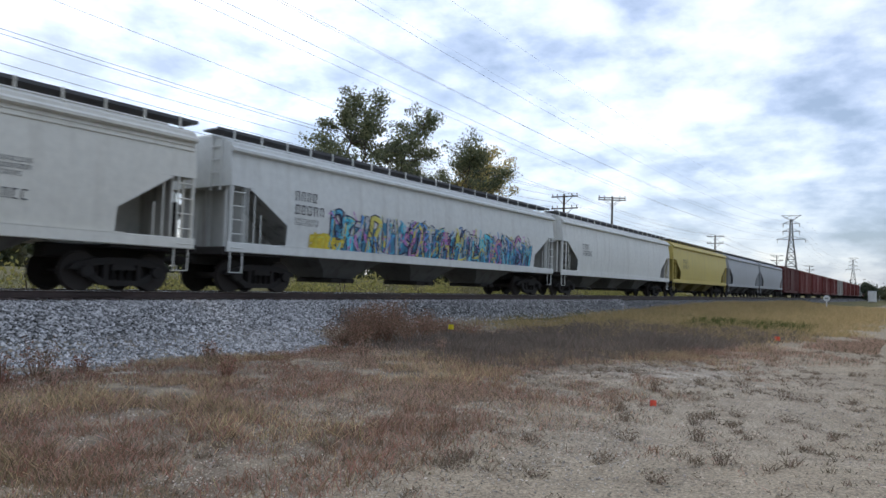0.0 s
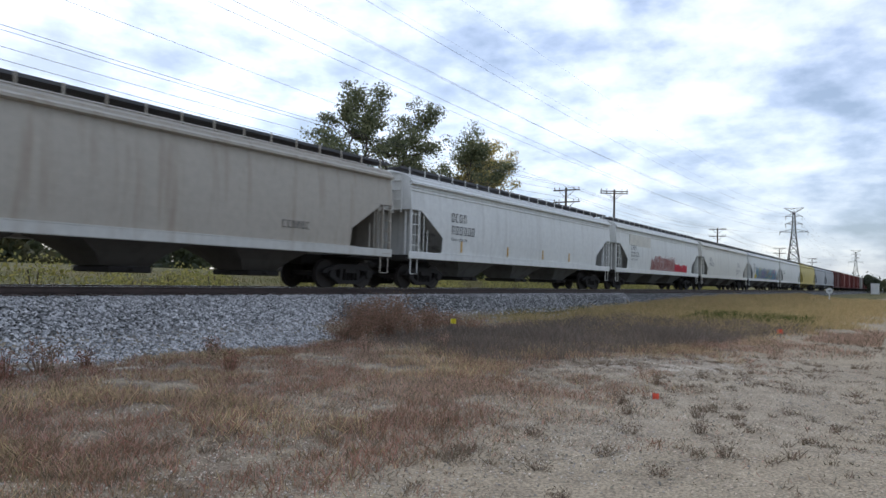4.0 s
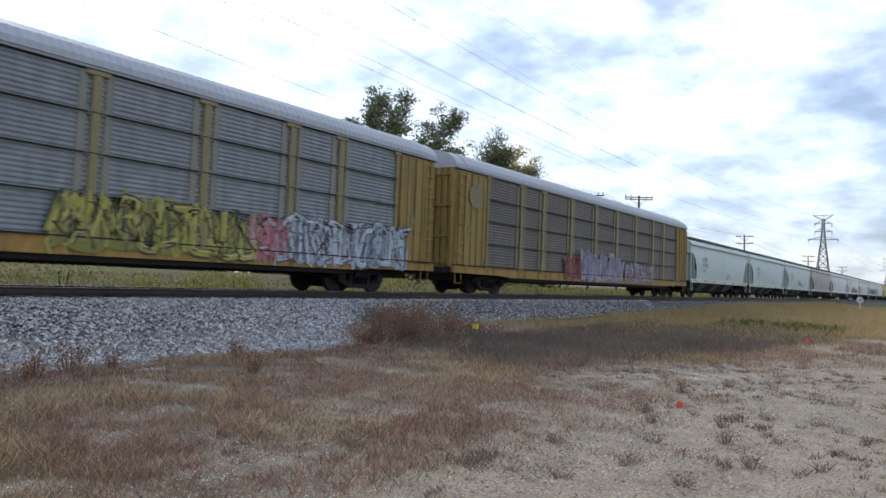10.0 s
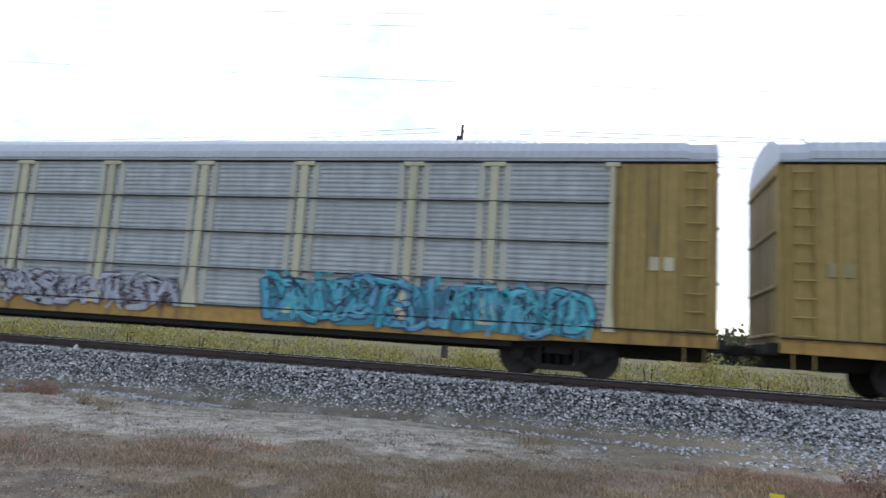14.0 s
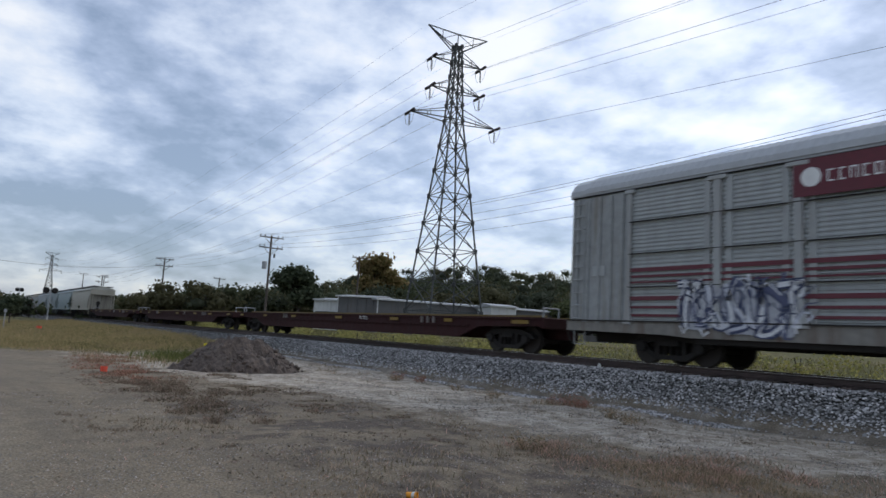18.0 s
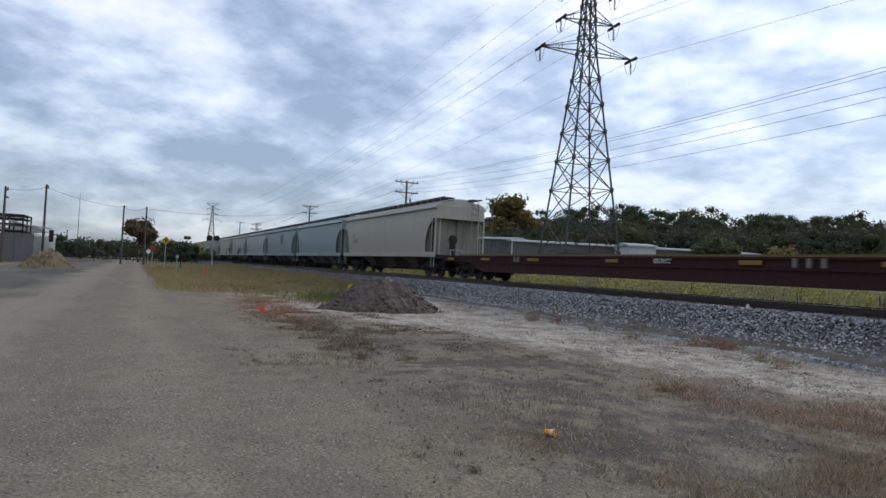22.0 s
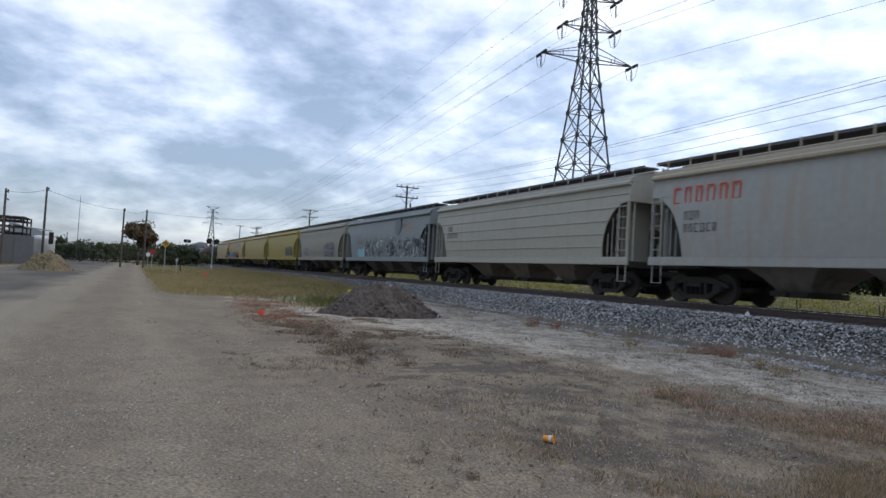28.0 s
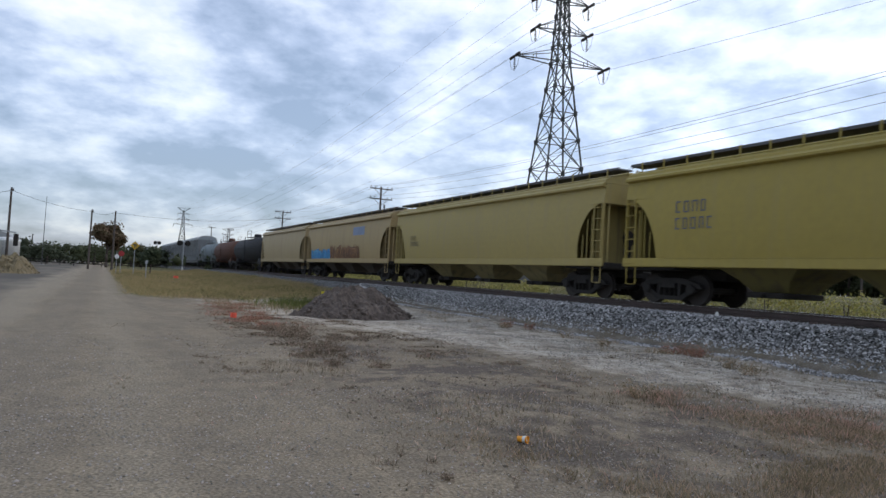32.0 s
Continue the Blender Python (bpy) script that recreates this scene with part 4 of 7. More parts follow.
                part("sheet_rib", Geo().box((xx, sy * 1.555, 2.9), (0.1, 0.07, 3.7), 0.015), m_frame, sheet)
            part("sheet_plate", Geo().box(((x0 + x1) / 2, sy * 1.54, 2.55), (0.5, 0.04, 0.3), 0.01), m_post, sheet)
        door = part("end_door", Geo().box((s * (hb - 0.1), 0, 2.95), (0.06, 2.95, 3.9), 0.015), m_frame, car, "ribbed end door")
        for j in range(10):
            part("door_leaf", Geo().box((s * (hb - 0.03), -1.35 + 0.3 * j, 2.95), (0.09, 0.2, 3.85), 0.02), m_frame, door)
        for z in (1.2, 2.2, 3.4, 4.6):
            part("door_bar", Geo().box((s * (hb + 0.04), 0, z), (0.05, 2.7, 0.07), 0.01), m_frame, door)
        part("end_bridge", Geo().box((s * (hb + 0.05), 0, 0.9), (0.3, 2.6, 0.25), 0.03), M_STEEL_DK, car)
        part("ladder", ladder(s * (hb - 0.45), -1.6, 1.05, 4.7), m_frame, car)
        part("stirrup_step", Geo().path([(s * (hb - 0.25), -1.5, 0.8), (s * (hb - 0.25), -1.5, 0.42), (s * (hb - 0.65), -1.5, 0.42), (s * (hb - 0.65), -1.5, 0.8)], 0.02, 6), m_frame, car)
    running_gear(car, half, 3.9)
    return car, hb, k


# ---- long flat cars ----
M_POCKET = material("dull_pocket_paint", (0.16, 0.14, 0.13), rough=0.8, spread=0.2, bump=0.05)


def flatcar(u0, u1, label, seed):
    car, half = car_thing("flat_car", label, "freight car", "empty flat cars in the train", u0, u1)
    hb = half - 0.6
    r = random.Random(seed)
    m = paint("flat_car_paint", (0.036, 0.012, 0.012), 0.5, (0.02, 0.01, 0.01), rough=0.85)
    m_guide = paint("dusty_guide_paint", (0.16, 0.11, 0.035), 0.5, (0.06, 0.04, 0.03))
    my = paint("yellow_reflector_paint", (0.2, 0.125, 0.025), 0.4)
    for sy in (-1, 1):
        prof = [(-hb, 1.18), (hb, 1.18), (hb, 0.9), (hb - 3.2, 0.84), (hb - 4.4, 0.42), (-hb + 4.4, 0.42), (-hb + 3.2, 0.84), (-hb, 0.9)]
        part("side_sill", Geo().prism(prof, "y", sy * 1.4 - 0.04, sy * 1.4 + 0.04).box((0, sy * 1.45, 1.15), (2 * hb, 0.12, 0.06)).box((0, sy * 1.45, 0.86), (2 * hb - 7.5, 0.12, 0.05)), m, car)
    part("deck", Geo().box((0, 0, 1.15), (2 * hb, 2.8, 0.07)).box((0, 0, 0.8), (2 * hb, 0.5, 0.6), 0.03), m, car)
    for yy in (-0.75, 0.75):
        part("guide_rail", Geo().box((0, yy, 1.23), (2 * hb - 1, 0.08, 0.1)), m_guide, car, "dusty yellow-brown guide rail")
    for x in (-hb + 0.9, -hb + 4.6, -5.2, 0.5, 5.6, hb - 4.6, hb - 0.9):
        part("reflector_stripe", Geo().box((x + r.uniform(-0.4, 0.4), -1.515, 1.02), (r.uniform(0.45, 0.9), 0.008, 0.12)), my, car, "yellow painted patch")
    for x in (-6.5, -6.2, 7.3, 7.7, 8.1):
        part("stake_pocket", Geo().box((x, -1.48, 1.02), (0.12, 0.1, 0.24), 0.01), M_POCKET, car)
    part("hitch", Geo().box((r.choice((-4, 4)), 0, 1.27), (1.6, 0.9, 0.16), 0.03), M_STEEL_DK, car, "folded trailer hitch")
    lettering(car, 2.2, 1.1, [(7, 0.13)], M_WHITEPAINT, lambda z: 1.5, 0.012)
    for s in (-1, 1):
        part("end_sill", Geo().box((s * hb, 0, 1.0), (0.16, 2.9, 0.36), 0.03), m, car)
        part("hand_brake_stand", Geo().tube((s * (hb - 0.2), -1.2, 1.18), (s * (hb - 0.2), -1.2, 1.5), 0.03, 6).tube((s * (hb - 0.2), -1.2, 1.5), (s * (hb - 0.2), -0.5, 1.5), 0.025, 6).tube((s * (hb - 0.2), -0.5, 1.5), (s * (hb - 0.2), -0.5, 1.18), 0.025, 6), M_GALV, car)
        part("air_hose", Geo().path([(s * (hb + 0.1), -0.4, 0.8), (s * (hb + 0.25), -0.4, 0.5), (s * (hb + 0.55), -0.3, 0.42)], 0.03, 6), M_STEEL_DK, car)
    running_gear(car, half, 2.6)
    return car


# ---- tank cars and box cars ----
def tankcar(u0, u1, rgb, label):
    car, half = car_thing("tank_car", label, "freight car", "tank cars in the train", u0, u1)
    hb = half - 0.6
    m = paint("tank_paint", rgb, 0.5, (0.05, 0.04, 0.035), rough=0.8)
    L2 = hb - 0.4
    part("tank", Geo().lathe([(-L2, 0.3), (-L2 + 0.12, 0.8), (-L2 + 0.4, 1.2), (-L2 + 0.8, 1.42), (L2 - 0.8, 1.42), (L2 - 0.4, 1.2), (L2 - 0.12, 0.8), (L2, 0.3)], "x", 28, at=(0, 0, 2.55)), m, car, smooth=True)
    part("dome_housing", Geo().lathe([(3.9, 0.45), (4.35, 0.45), (4.45, 0.3)], "z", 16), m, car)
    part("top_platform", Geo().box((0, 0, 4.0), (2.6, 2.2, 0.05)), M_GRATE, car)
    g = Geo()
    for x in (-1.25, 1.25):
        for y in (-1.05, 1.05):
            g.tube((x, y, 4.0), (x, y, 4.75), 0.025, 6)
    for z in (4.4, 4.75):
        for y in (-1.05, 1.05):
            g.tube((-1.25, y, z), (1.25, y, z), 0.022, 6)
    part("safety_rail", g, m, car)
    part("ladder", ladder(0, -1.5, 1.0, 4.0), m, car)
    for s in (-1, 1):
        part("saddle", Geo().box((s * (hb - 2.1), 0, 1.2), (1.2, 2.2, 0.5), 0.05), m, car)
        part("end_frame", Geo().box((s * (hb - 1.1), 0, 0.98), (2.3, 2.6, 0.28), 0.03), M_STEEL_DK, car)
        part("end_rail", Geo().path([(s * hb, -1.3, 1.1), (s * hb, -1.3, 2.1), (s * hb, 1.3, 2.1), (s * hb, 1.3, 1.1)], 0.025, 6), m, car)
    part("side_grab_rail", Geo().tube((-L2 + 0.8, -1.46, 2.7), (L2 - 0.8, -1.46, 2.7), 0.02, 6), m, car)
    running_gear(car, half, 2.1)
    return car


def boxcar(u0, u1, rgb, label, height=4.5, group="box cars in the train"):
    car, half = car_thing("box_car", label, "freight car", group, u0, u1)
    hb = half - 0.5
    m = paint("box_car_paint", rgb, 0.45, (0.08, 0.05, 0.04), rough=0.65)
    part("body", Geo().box((0, 0, (height + 1.0) / 2), (2 * hb, 3.0, height - 1.0), 0.05), m, car)
    part("roof", Geo().prism([(-1.55, height), (1.55, height), (1.5, height + 0.1), (0, height + 0.2), (-1.5, height + 0.1)], "x", -hb, hb), m, car)
    n = 12
    for i in range(n + 1):
        x = -hb + 0.1 + (2 * hb - 0.2) * i / n
        if abs(x) > 1.9:
            part("side_post", Geo().box((x, -1.53, (height + 1.0) / 2), (0.12, 0.07, height - 1.05), 0.01), m, car)
    d = part("sliding_door", Geo().box((0, -1.56, 2.7), (3.2, 0.1, height - 1.5), 0.02), m, car)
    g = Geo()
    for i in range(5):
        g.box((0, -1.63, 1.4 + i * 0.62), (3.1, 0.05, 0.08))
    part("door_rib", g, m, d)
    part("door_track", Geo().box((0, -1.6, 1.06), (7, 0.12, 0.1)).box((0, -1.6, height - 0.1), (7, 0.1, 0.08)), m, car)
    part("side_sill", Geo().prism([(-hb, 1.02), (hb, 1.02), (hb - 3, 0.75), (-hb + 3, 0.75)], "y", -1.5, 1.5), m, car)
    for s in (-1, 1):
        part("ladder", ladder(s * (hb - 0.35), -1.56, 1.0, height - 0.2), m, car)
    running_gear(car, half, 1.9)
    return car

# ---- the train, from its head to its rear ----
K = 0.97
WHITE, GREEN_W = (0.70, 0.70, 0.66), (0.58, 0.64, 0.605)
YELLOW = (0.55, 0.44, 0.13)
u = 109.4 * K
reds = [((0.11, 0.028, 0.025), 17.2), ((0.17, 0.04, 0.033), 16.6), ((0.18, 0.04, 0.036), 16.6), ((0.16, 0.037, 0.032), 16.6), ((0.17, 0.038, 0.032), 16.8), ((0.36, 0.33, 0.3), 16.6), ((0.17, 0.04, 0.035), 16.6),
        ((0.17, 0.04, 0.033), 16.6), ((0.15, 0.036, 0.032), 16.6), ((0.17, 0.038, 0.032), 16.6), ((0.45, 0.45, 0.43), 17.0), ((0.15, 0.036, 0.032), 17.0), ((0.15, 0.036, 0.032), 17.0), ((0.15, 0.036, 0.032), 17.0)]
for rgb, ln in reds:
    boxcar(u, u + ln, rgb, "weathered red steel box car" if rgb[0] > 2 * rgb[1] else "pale grey steel box car", 4.4)
    u += ln

hopper(91.1 * K, 109.4 * K, (0.36, 0.37, 0.38), "grey covered hopper car", under=(0.15, 0.15, 0.15), style="slant")
hopper(73.4 * K, 91.1 * K, (0.38, 0.39, 0.40), "grey covered hopper car", under=(0.15, 0.15, 0.15), style="slant")
c, hb = hopper(53.8 * K, 73.4 * K, YELLOW, "faded yellow covered hopper car", under=(0.22, 0.18, 0.06), style="slant")
lettering(c, -hb + 2.6, 3.0, [(5, 0.3), (6, 0.3)], M_BLACKPAINT, hop_y)
c, hb = hopper(33.1 * K, 53.8 * K, WHITE, "white covered hopper car", style="slant")
lettering(c, -hb + 2.6, 2.9, [(4, 0.26), (6, 0.26)], M_BLACKPAINT, hop_y)
c, hb = hopper(11.4 * K, 33.1 * K, (0.66, 0.67, 0.64), "off-white covered hopper car with bright blue and pink graffiti", style="slant")
lettering(c, -hb + 2.3, 3.05, [(4, 0.28), (5, 0.28), (14, 0.08), (14, 0.08)], M_BLACKPAINT, hop_y)
graffiti(c, -hb + 3.9, hb - 2.6, 1.12, 2.7, [(0.1, 0.4, 0.6), (0.1, 0.55, 0.72), (0.5, 0.2, 0.5), (0.12, 0.3, 0.62), (0.62, 0.55, 0.12), (0.45, 0.5, 0.55)], (0.03, 0.03, 0.07), 11, hop_y)
graffiti(c, -hb + 3.0, -hb + 4.4, 1.12, 1.8, [(0.7, 0.55, 0.05)], (0.6, 0.45, 0.05), 12, hop_y)
c, hb = hopper(-9.5 * K, 11.4 * K, (0.68, 0.66, 0.59), "off-white covered hopper car with stencilled panels", ribs=(3.62, 3.74), streak_rgb=(0.25, 0.2, 0.14), style="slant")
lettering(c, hb - 5.3, 2.75, [(16, 0.1), (16, 0.1), (14, 0.1)], M_BLACKPAINT, hop_y)
lettering(c, hb - 5.6, 2.1, [(9, 0.22), (10, 0.12)], M_BLACKPAINT, hop_y)
lettering(c, -hb + 2.6, 2.9, [(4, 0.3), (6, 0.3)], M_BLACKPAINT, hop_y)
c, hb = hopper(-30.4 * K, -9.5 * K, (0.71, 0.71, 0.67), "white covered hopper car with faded red graffiti", ribs=(3.62, 3.74), style="slant")
lettering(c, -hb + 2.6, 2.9, [(4, 0.3), (6, 0.3), (14, 0.1)], M_BLACKPAINT, hop_y)
part("repainted_patch", Geo().box((-hb + 4.4, -(hop_y(3.1) + 0.01), 3.05), (4.2, 0.012, 1.1)), spray((0.63, 0.6, 0.52)), c, "tan repainted patch")
graffiti(c, -2.8, 2.8, 1.15, 2.4, [(0.4, 0.2, 0.18), (0.5, 0.36, 0.34), (0.45, 0.28, 0.26)], (0.3, 0.08, 0.07), 21, hop_y)
graffiti(c, 2.8, 6.0, 1.15, 1.95, [(0.6, 0.02, 0.05)], (0.5, 0.02, 0.04), 22, hop_y, letter=0.5)
c, hb = hopper(-51.7 * K, -30.4 * K, (0.72, 0.72, 0.69), "clean white covered hopper car", ribs=(3.62, 3.74), style="slant")
lettering(c, -hb + 2.6, 3.0, [(4, 0.34), (6, 0.34), (14, 0.1)], M_BLACKPAINT, hop_y)
for x in (-6.4, -2.6, 0.9, 4.0):
    part("warning_stripe", Geo().box((x, -(hop_y(1.7) + 0.012), 1.72), (0.12, 0.01, 0.5)), spray((0.6, 0.36, 0.1)), c, "faded orange stripe")
c, hb = hopper(-71.7 * K, -51.7 * K, (0.44, 0.40, 0.34), "dirty tan covered hopper car", sill=(0.55, 0.54, 0.5), streak=0.5, streak_rgb=(0.27, 0.2, 0.14), style="slant")
lettering(c, -hb + 2.6, 2.9, [(4, 0.3), (6, 0.3)], M_BLACKPAINT, hop_y)
lettering(c, hb - 5.0, 2.0, [(6, 0.22)], M_BLACKPAINT, hop_y)
for a, b in ((-90.0, -71.7), (-108.2, -90.0), (-126.8, -108.2)):
    c, hb = hopper(a * K, b * K, GREEN_W, "pale green-white covered hopper car with yellow sill marks", under=(0.17, 0.185, 0.175), streak=0.12)
    lettering(c, -hb + 2.7, 3.05, [(5, 0.3), (6, 0.3), (9, 0.1), (12, 0.08)], M_BLACKPAINT, hop_y)
    lettering(c, 1.2, 1.95, [(10, 0.12), (22, 0.09), (22, 0.09)], M_BLACKPAINT, hop_y)
    for x in (-hb + 0.9, -4.8, -2.4, 0.6, 3.4, 6.4, hb - 0.9):
        part("reflector_stripe", Geo().box((x, -1.572, 1.27), (0.95, 0.01, 0.12)), spray((0.65, 0.42, 0.06)), c, "yellow reflective stripe")
    if a == -90.0:
        graffiti(c, -0.9, 0.9, 1.6, 2.15, [(0.5, 0.56, 0.53)], (0.2, 0.22, 0.22), 7, hop_y, letter=0.4, ground_coat=False)

GREY_P, BROWN_P, SILVER_P = (0.275, 0.295, 0.305), (0.19, 0.167, 0.142), (0.36, 0.375, 0.37)
rk = lambda z: 1.5
c, hb, k = autorack(-157.3 * K, -126.8 * K, "yellow-framed auto carrier with brown-grey panels and white graffiti", BROWN_P)
graffiti(c, -3.1, 2.3, 0.75, 2.35, [(0.34, 0.34, 0.4), (0.3, 0.28, 0.36), (0.4, 0.4, 0.43)], (0.2, 0.14, 0.25), 31, rk, 0.112)
graffiti(c, 2.8, 7.1, 0.8, 1.95, [(0.38, 0.38, 0.43), (0.3, 0.3, 0.36)], (0.22, 0.08, 0.08), 32, rk, 0.112)
graffiti(c, -5.0, -3.1, 0.8, 2.0, [(0.24, 0.07, 0.06), (0.2, 0.1, 0.09)], (0.25, 0.05, 0.05), 33, rk, 0.112)
lettering(c, -1.4, 0.92, [(10, 0.15)], M_WHITEPAINT, rk, 0.14)
part("emblem", Geo().lathe([(-0.004, 0.5), (0.004, 0.5)], "y", 24, at=(-12.3 * k, -1.595, 3.9)), spray((0.22, 0.19, 0.09)), c, "faded round emblem")
c, hb, k = autorack(-186.9 * K, -157.3 * K, "yellow-framed auto carrier with grey panels and mixed graffiti", GREY_P)
graffiti(c, 6.7, 12.2, 0.75, 2.3, [(0.42, 0.48, 0.52), (0.5, 0.54, 0.56), (0.35, 0.45, 0.5)], (0.12, 0.1, 0.14), 41, rk, 0.112)
graffiti(c, 5.7, 6.9, 0.8, 2.1, [(0.42, 0.2, 0.22), (0.45, 0.3, 0.32)], (0.4, 0.1, 0.12), 44, rk, 0.112)
graffiti(c, 0.6, 5.8, 0.75, 2.2, [(0.36, 0.33, 0.06), (0.42, 0.36, 0.1), (0.3, 0.28, 0.08)], (0.06, 0.06, 0.04), 42, rk, 0.112)
graffiti(c, -11.4, -4.8, 0.95, 2.0, [(0.3, 0.48, 0.56), (0.36, 0.5, 0.56)], (0.22, 0.33, 0.4), 43, rk, 0.112)
part("letter_board", Geo().box((-3.2, -1.585, 1.35), (2.3, 0.02, 0.5)), spray((0.6, 0.6, 0.58)), c, "white lettered panel")
lettering(c, -4.1, 1.5, [(6, 0.3)], M_BLACKPAINT, rk, 0.1)
part("emblem_plate", Geo().box((-5.8, -1.585, 3.3), (1.9, 0.02, 0.9)), spray((0.33, 0.35, 0.36)), c, "pale emblem plate")
for x in (-6.4, -5.8, -5.2):
    part("emblem_block", Geo().box((x, -1.6, 3.32), (0.36, 0.012, 0.36), 0.005), M_BLACKPAINT, c, "dark block of the emblem")
c, hb, k = autorack(-216.5 * K, -186.9 * K, "yellow-framed auto carrier with dark brown-grey panels", (0.15, 0.145, 0.135))
for i in range(5):
    part("emblem_stripe", Geo().box((-6.3 + 0.07 * i, -1.6, 3.62 - 0.1 * i), (1.7 - 0.12 * i, 0.012, 0.06)), M_BLACKPAINT, c, "black emblem stripe")
part("emblem", Geo().prism([(-5.25, 3.2), (-4.7, 3.15), (-4.5, 3.5), (-4.75, 3.72), (-5.2, 3.6)], "y", -1.606, -1.594), M_BLACKPAINT, c, "black emblem shape")
lettering(c, -5.9, 3.02, [(7, 0.2), (8, 0.2)], M_BLACKPAINT, rk, 0.095)
lettering(c, -7.4, 0.92, [(11, 0.16)], M_WHITEPAINT, rk, 0.14)
graffiti(c, -11.2, -6.8, 1.1, 1.9, [(0.155, 0.15, 0.14)], (0.25, 0.245, 0.235), 51, rk, 0.112, ground_coat=False)
c, hb, k = autorack(-246.2 * K, -216.5 * K, "yellow-framed auto carrier with a shield emblem and graffiti", (0.205, 0.18, 0.155))
sx = -8.0
part("emblem_plate", Geo().box((sx, -1.6, 3.95), (2.05, 0.02, 1.75)), spray((0.47, 0.33, 0.07)), c, "yellow emblem plate")
sh = [(-0.72, 0.55), (-0.55, 0.72), (-0.25, 0.62), (0, 0.74), (0.25, 0.62), (0.55, 0.72), (0.72, 0.55), (0.62, 0.2), (0.7, -0.2), (0.6, -0.5), (0.3, -0.62), (0, -0.74), (-0.3, -0.62), (-0.6, -0.5), (-0.7, -0.2), (-0.62, 0.2)]
part("shield", Geo().prism([(sx + a, 3.97 + b) for a, b in sh], "y", -1.622, -1.612), spray((0.72, 0.72, 0.72)), c, "white shield emblem")
part("shield_field", Geo().prism([(sx + a, 3.97 + b) for a, b in ((-0.66, 0.5), (-0.54, 0.64), (-0.25, 0.55), (0, 0.66), (0.25, 0.55), (0.54, 0.64), (0.66, 0.5), (0.6, 0.12), (-0.6, 0.12))], "y", -1.63, -1.624), spray((0.03, 0.06, 0.36)), c, "blue shield field")
for i in range(6):
    part("shield_stripe", Geo().box((sx - 0.48 + 0.19 * i, -1.627, 3.97 - 0.22 - 0.03 * (2.5 - abs(i - 2.5))), (0.09, 0.006, 0.56 + 0.06 * (2.5 - abs(i - 2.5)))), spray((0.5, 0.05, 0.08)), c, "red shield stripe")
lettering(c, sx - 0.45, 4.5, [(5, 0.15)], M_WHITEPAINT, rk, 0.135)
lettering(c, sx - 0.48, 4.31, [(7, 0.14)], M_WHITEPAINT, rk, 0.135)
lettering(c, -8.4, 0.92, [(11, 0.16)], M_WHITEPAINT, rk, 0.14)
graffiti(c, -10.9, -4.5, 0.75, 2.0, [(0.05, 0.075, 0.085), (0.075, 0.1, 0.11), (0.05, 0.06, 0.07)], (0.24, 0.28, 0.29), 61, rk, 0.112)
graffiti(c, -4.4, 0.6, 0.75, 2.0, [(0.055, 0.05, 0.06), (0.085, 0.075, 0.085)], (0.17, 0.15, 0.165), 62, rk, 0.112)
graffiti(c, 1.0, 7.4, 0.95, 2.15, [(0.22, 0.4, 0.48), (0.27, 0.43, 0.5), (0.2, 0.36, 0.47)], (0.07, 0.09, 0.22), 63, rk, 0.112)
part("painted_over_band", Geo().box((9.6, -1.63, 1.35), (4.2, 0.02, 0.75)), spray((0.3, 0.35, 0.36)), c, "grey painted-over band")
c, hb, k = autorack(-275.9 * K, -246.2 * K, "yellow-ended auto carrier with bright steel panels and teal graffiti", (0.40, 0.42, 0.42), post_rgb=(0.5, 0.46, 0.32))
graffiti(c, 3.5, 11.2, 0.8, 2.0, [(0.05, 0.33, 0.4), (0.08, 0.42, 0.46), (0.1, 0.3, 0.42)], (0.03, 0.05, 0.1), 71, rk, 0.112)
graffiti(c, -8, 1, 0.9, 1.8, [(0.35, 0.36, 0.4)], (0.1, 0.08, 0.1), 72, rk, 0.112, ground_coat=False)
c, hb, k = autorack(-305.8 * K, -275.9 * K, "yellow-framed auto carrier with grey panels and teal graffiti", (0.26, 0.28, 0.29), post_rgb=(0.33, 0.27, 0.15), sill_rgb=(0.24, 0.17, 0.075))
graffiti(c, 1.3, 9.4, 0.85, 2.0, [(0.05, 0.12, 0.15), (0.04, 0.26, 0.30), (0.07, 0.1, 0.12)], (0.03, 0.04, 0.05), 81, rk, 0.112)
graffiti(c, -8.0, -2.6, 0.95, 2.1, [(0.10, 0.26, 0.28), (0.17, 0.2, 0.21), (0.14, 0.17, 0.18)], (0.10, 0.12, 0.13), 82, rk, 0.112)
part("emblem_plate", Geo().box((-5.62, -1.6, 3.4), (2.45, 0.02, 0.98)), spray((0.66, 0.67, 0.68)), c, "white emblem plate")
for i in range(4):
    part("emblem_stripe", Geo().box((-6.2 + 0.1 * i, -1.618, 3.74 - 0.13 * i), (0.95, 0.01, 0.07)), M_BLACKPAINT, c, "black emblem stripe")
part("emblem", Geo().prism([(-5.35, 3.36), (-4.7, 3.3), (-4.5, 3.62), (-4.8, 3.8), (-5.3, 3.7)], "y", -1.623, -1.613), M_BLACKPAINT, c, "black emblem shape")
lettering(c, -6.75, 3.14, [(15, 0.16)], M_BLACKPAINT, rk, 0.12)
lettering(c, -8.0, 0.92, [(11, 0.16)], M_WHITEPAINT, rk, 0.14)

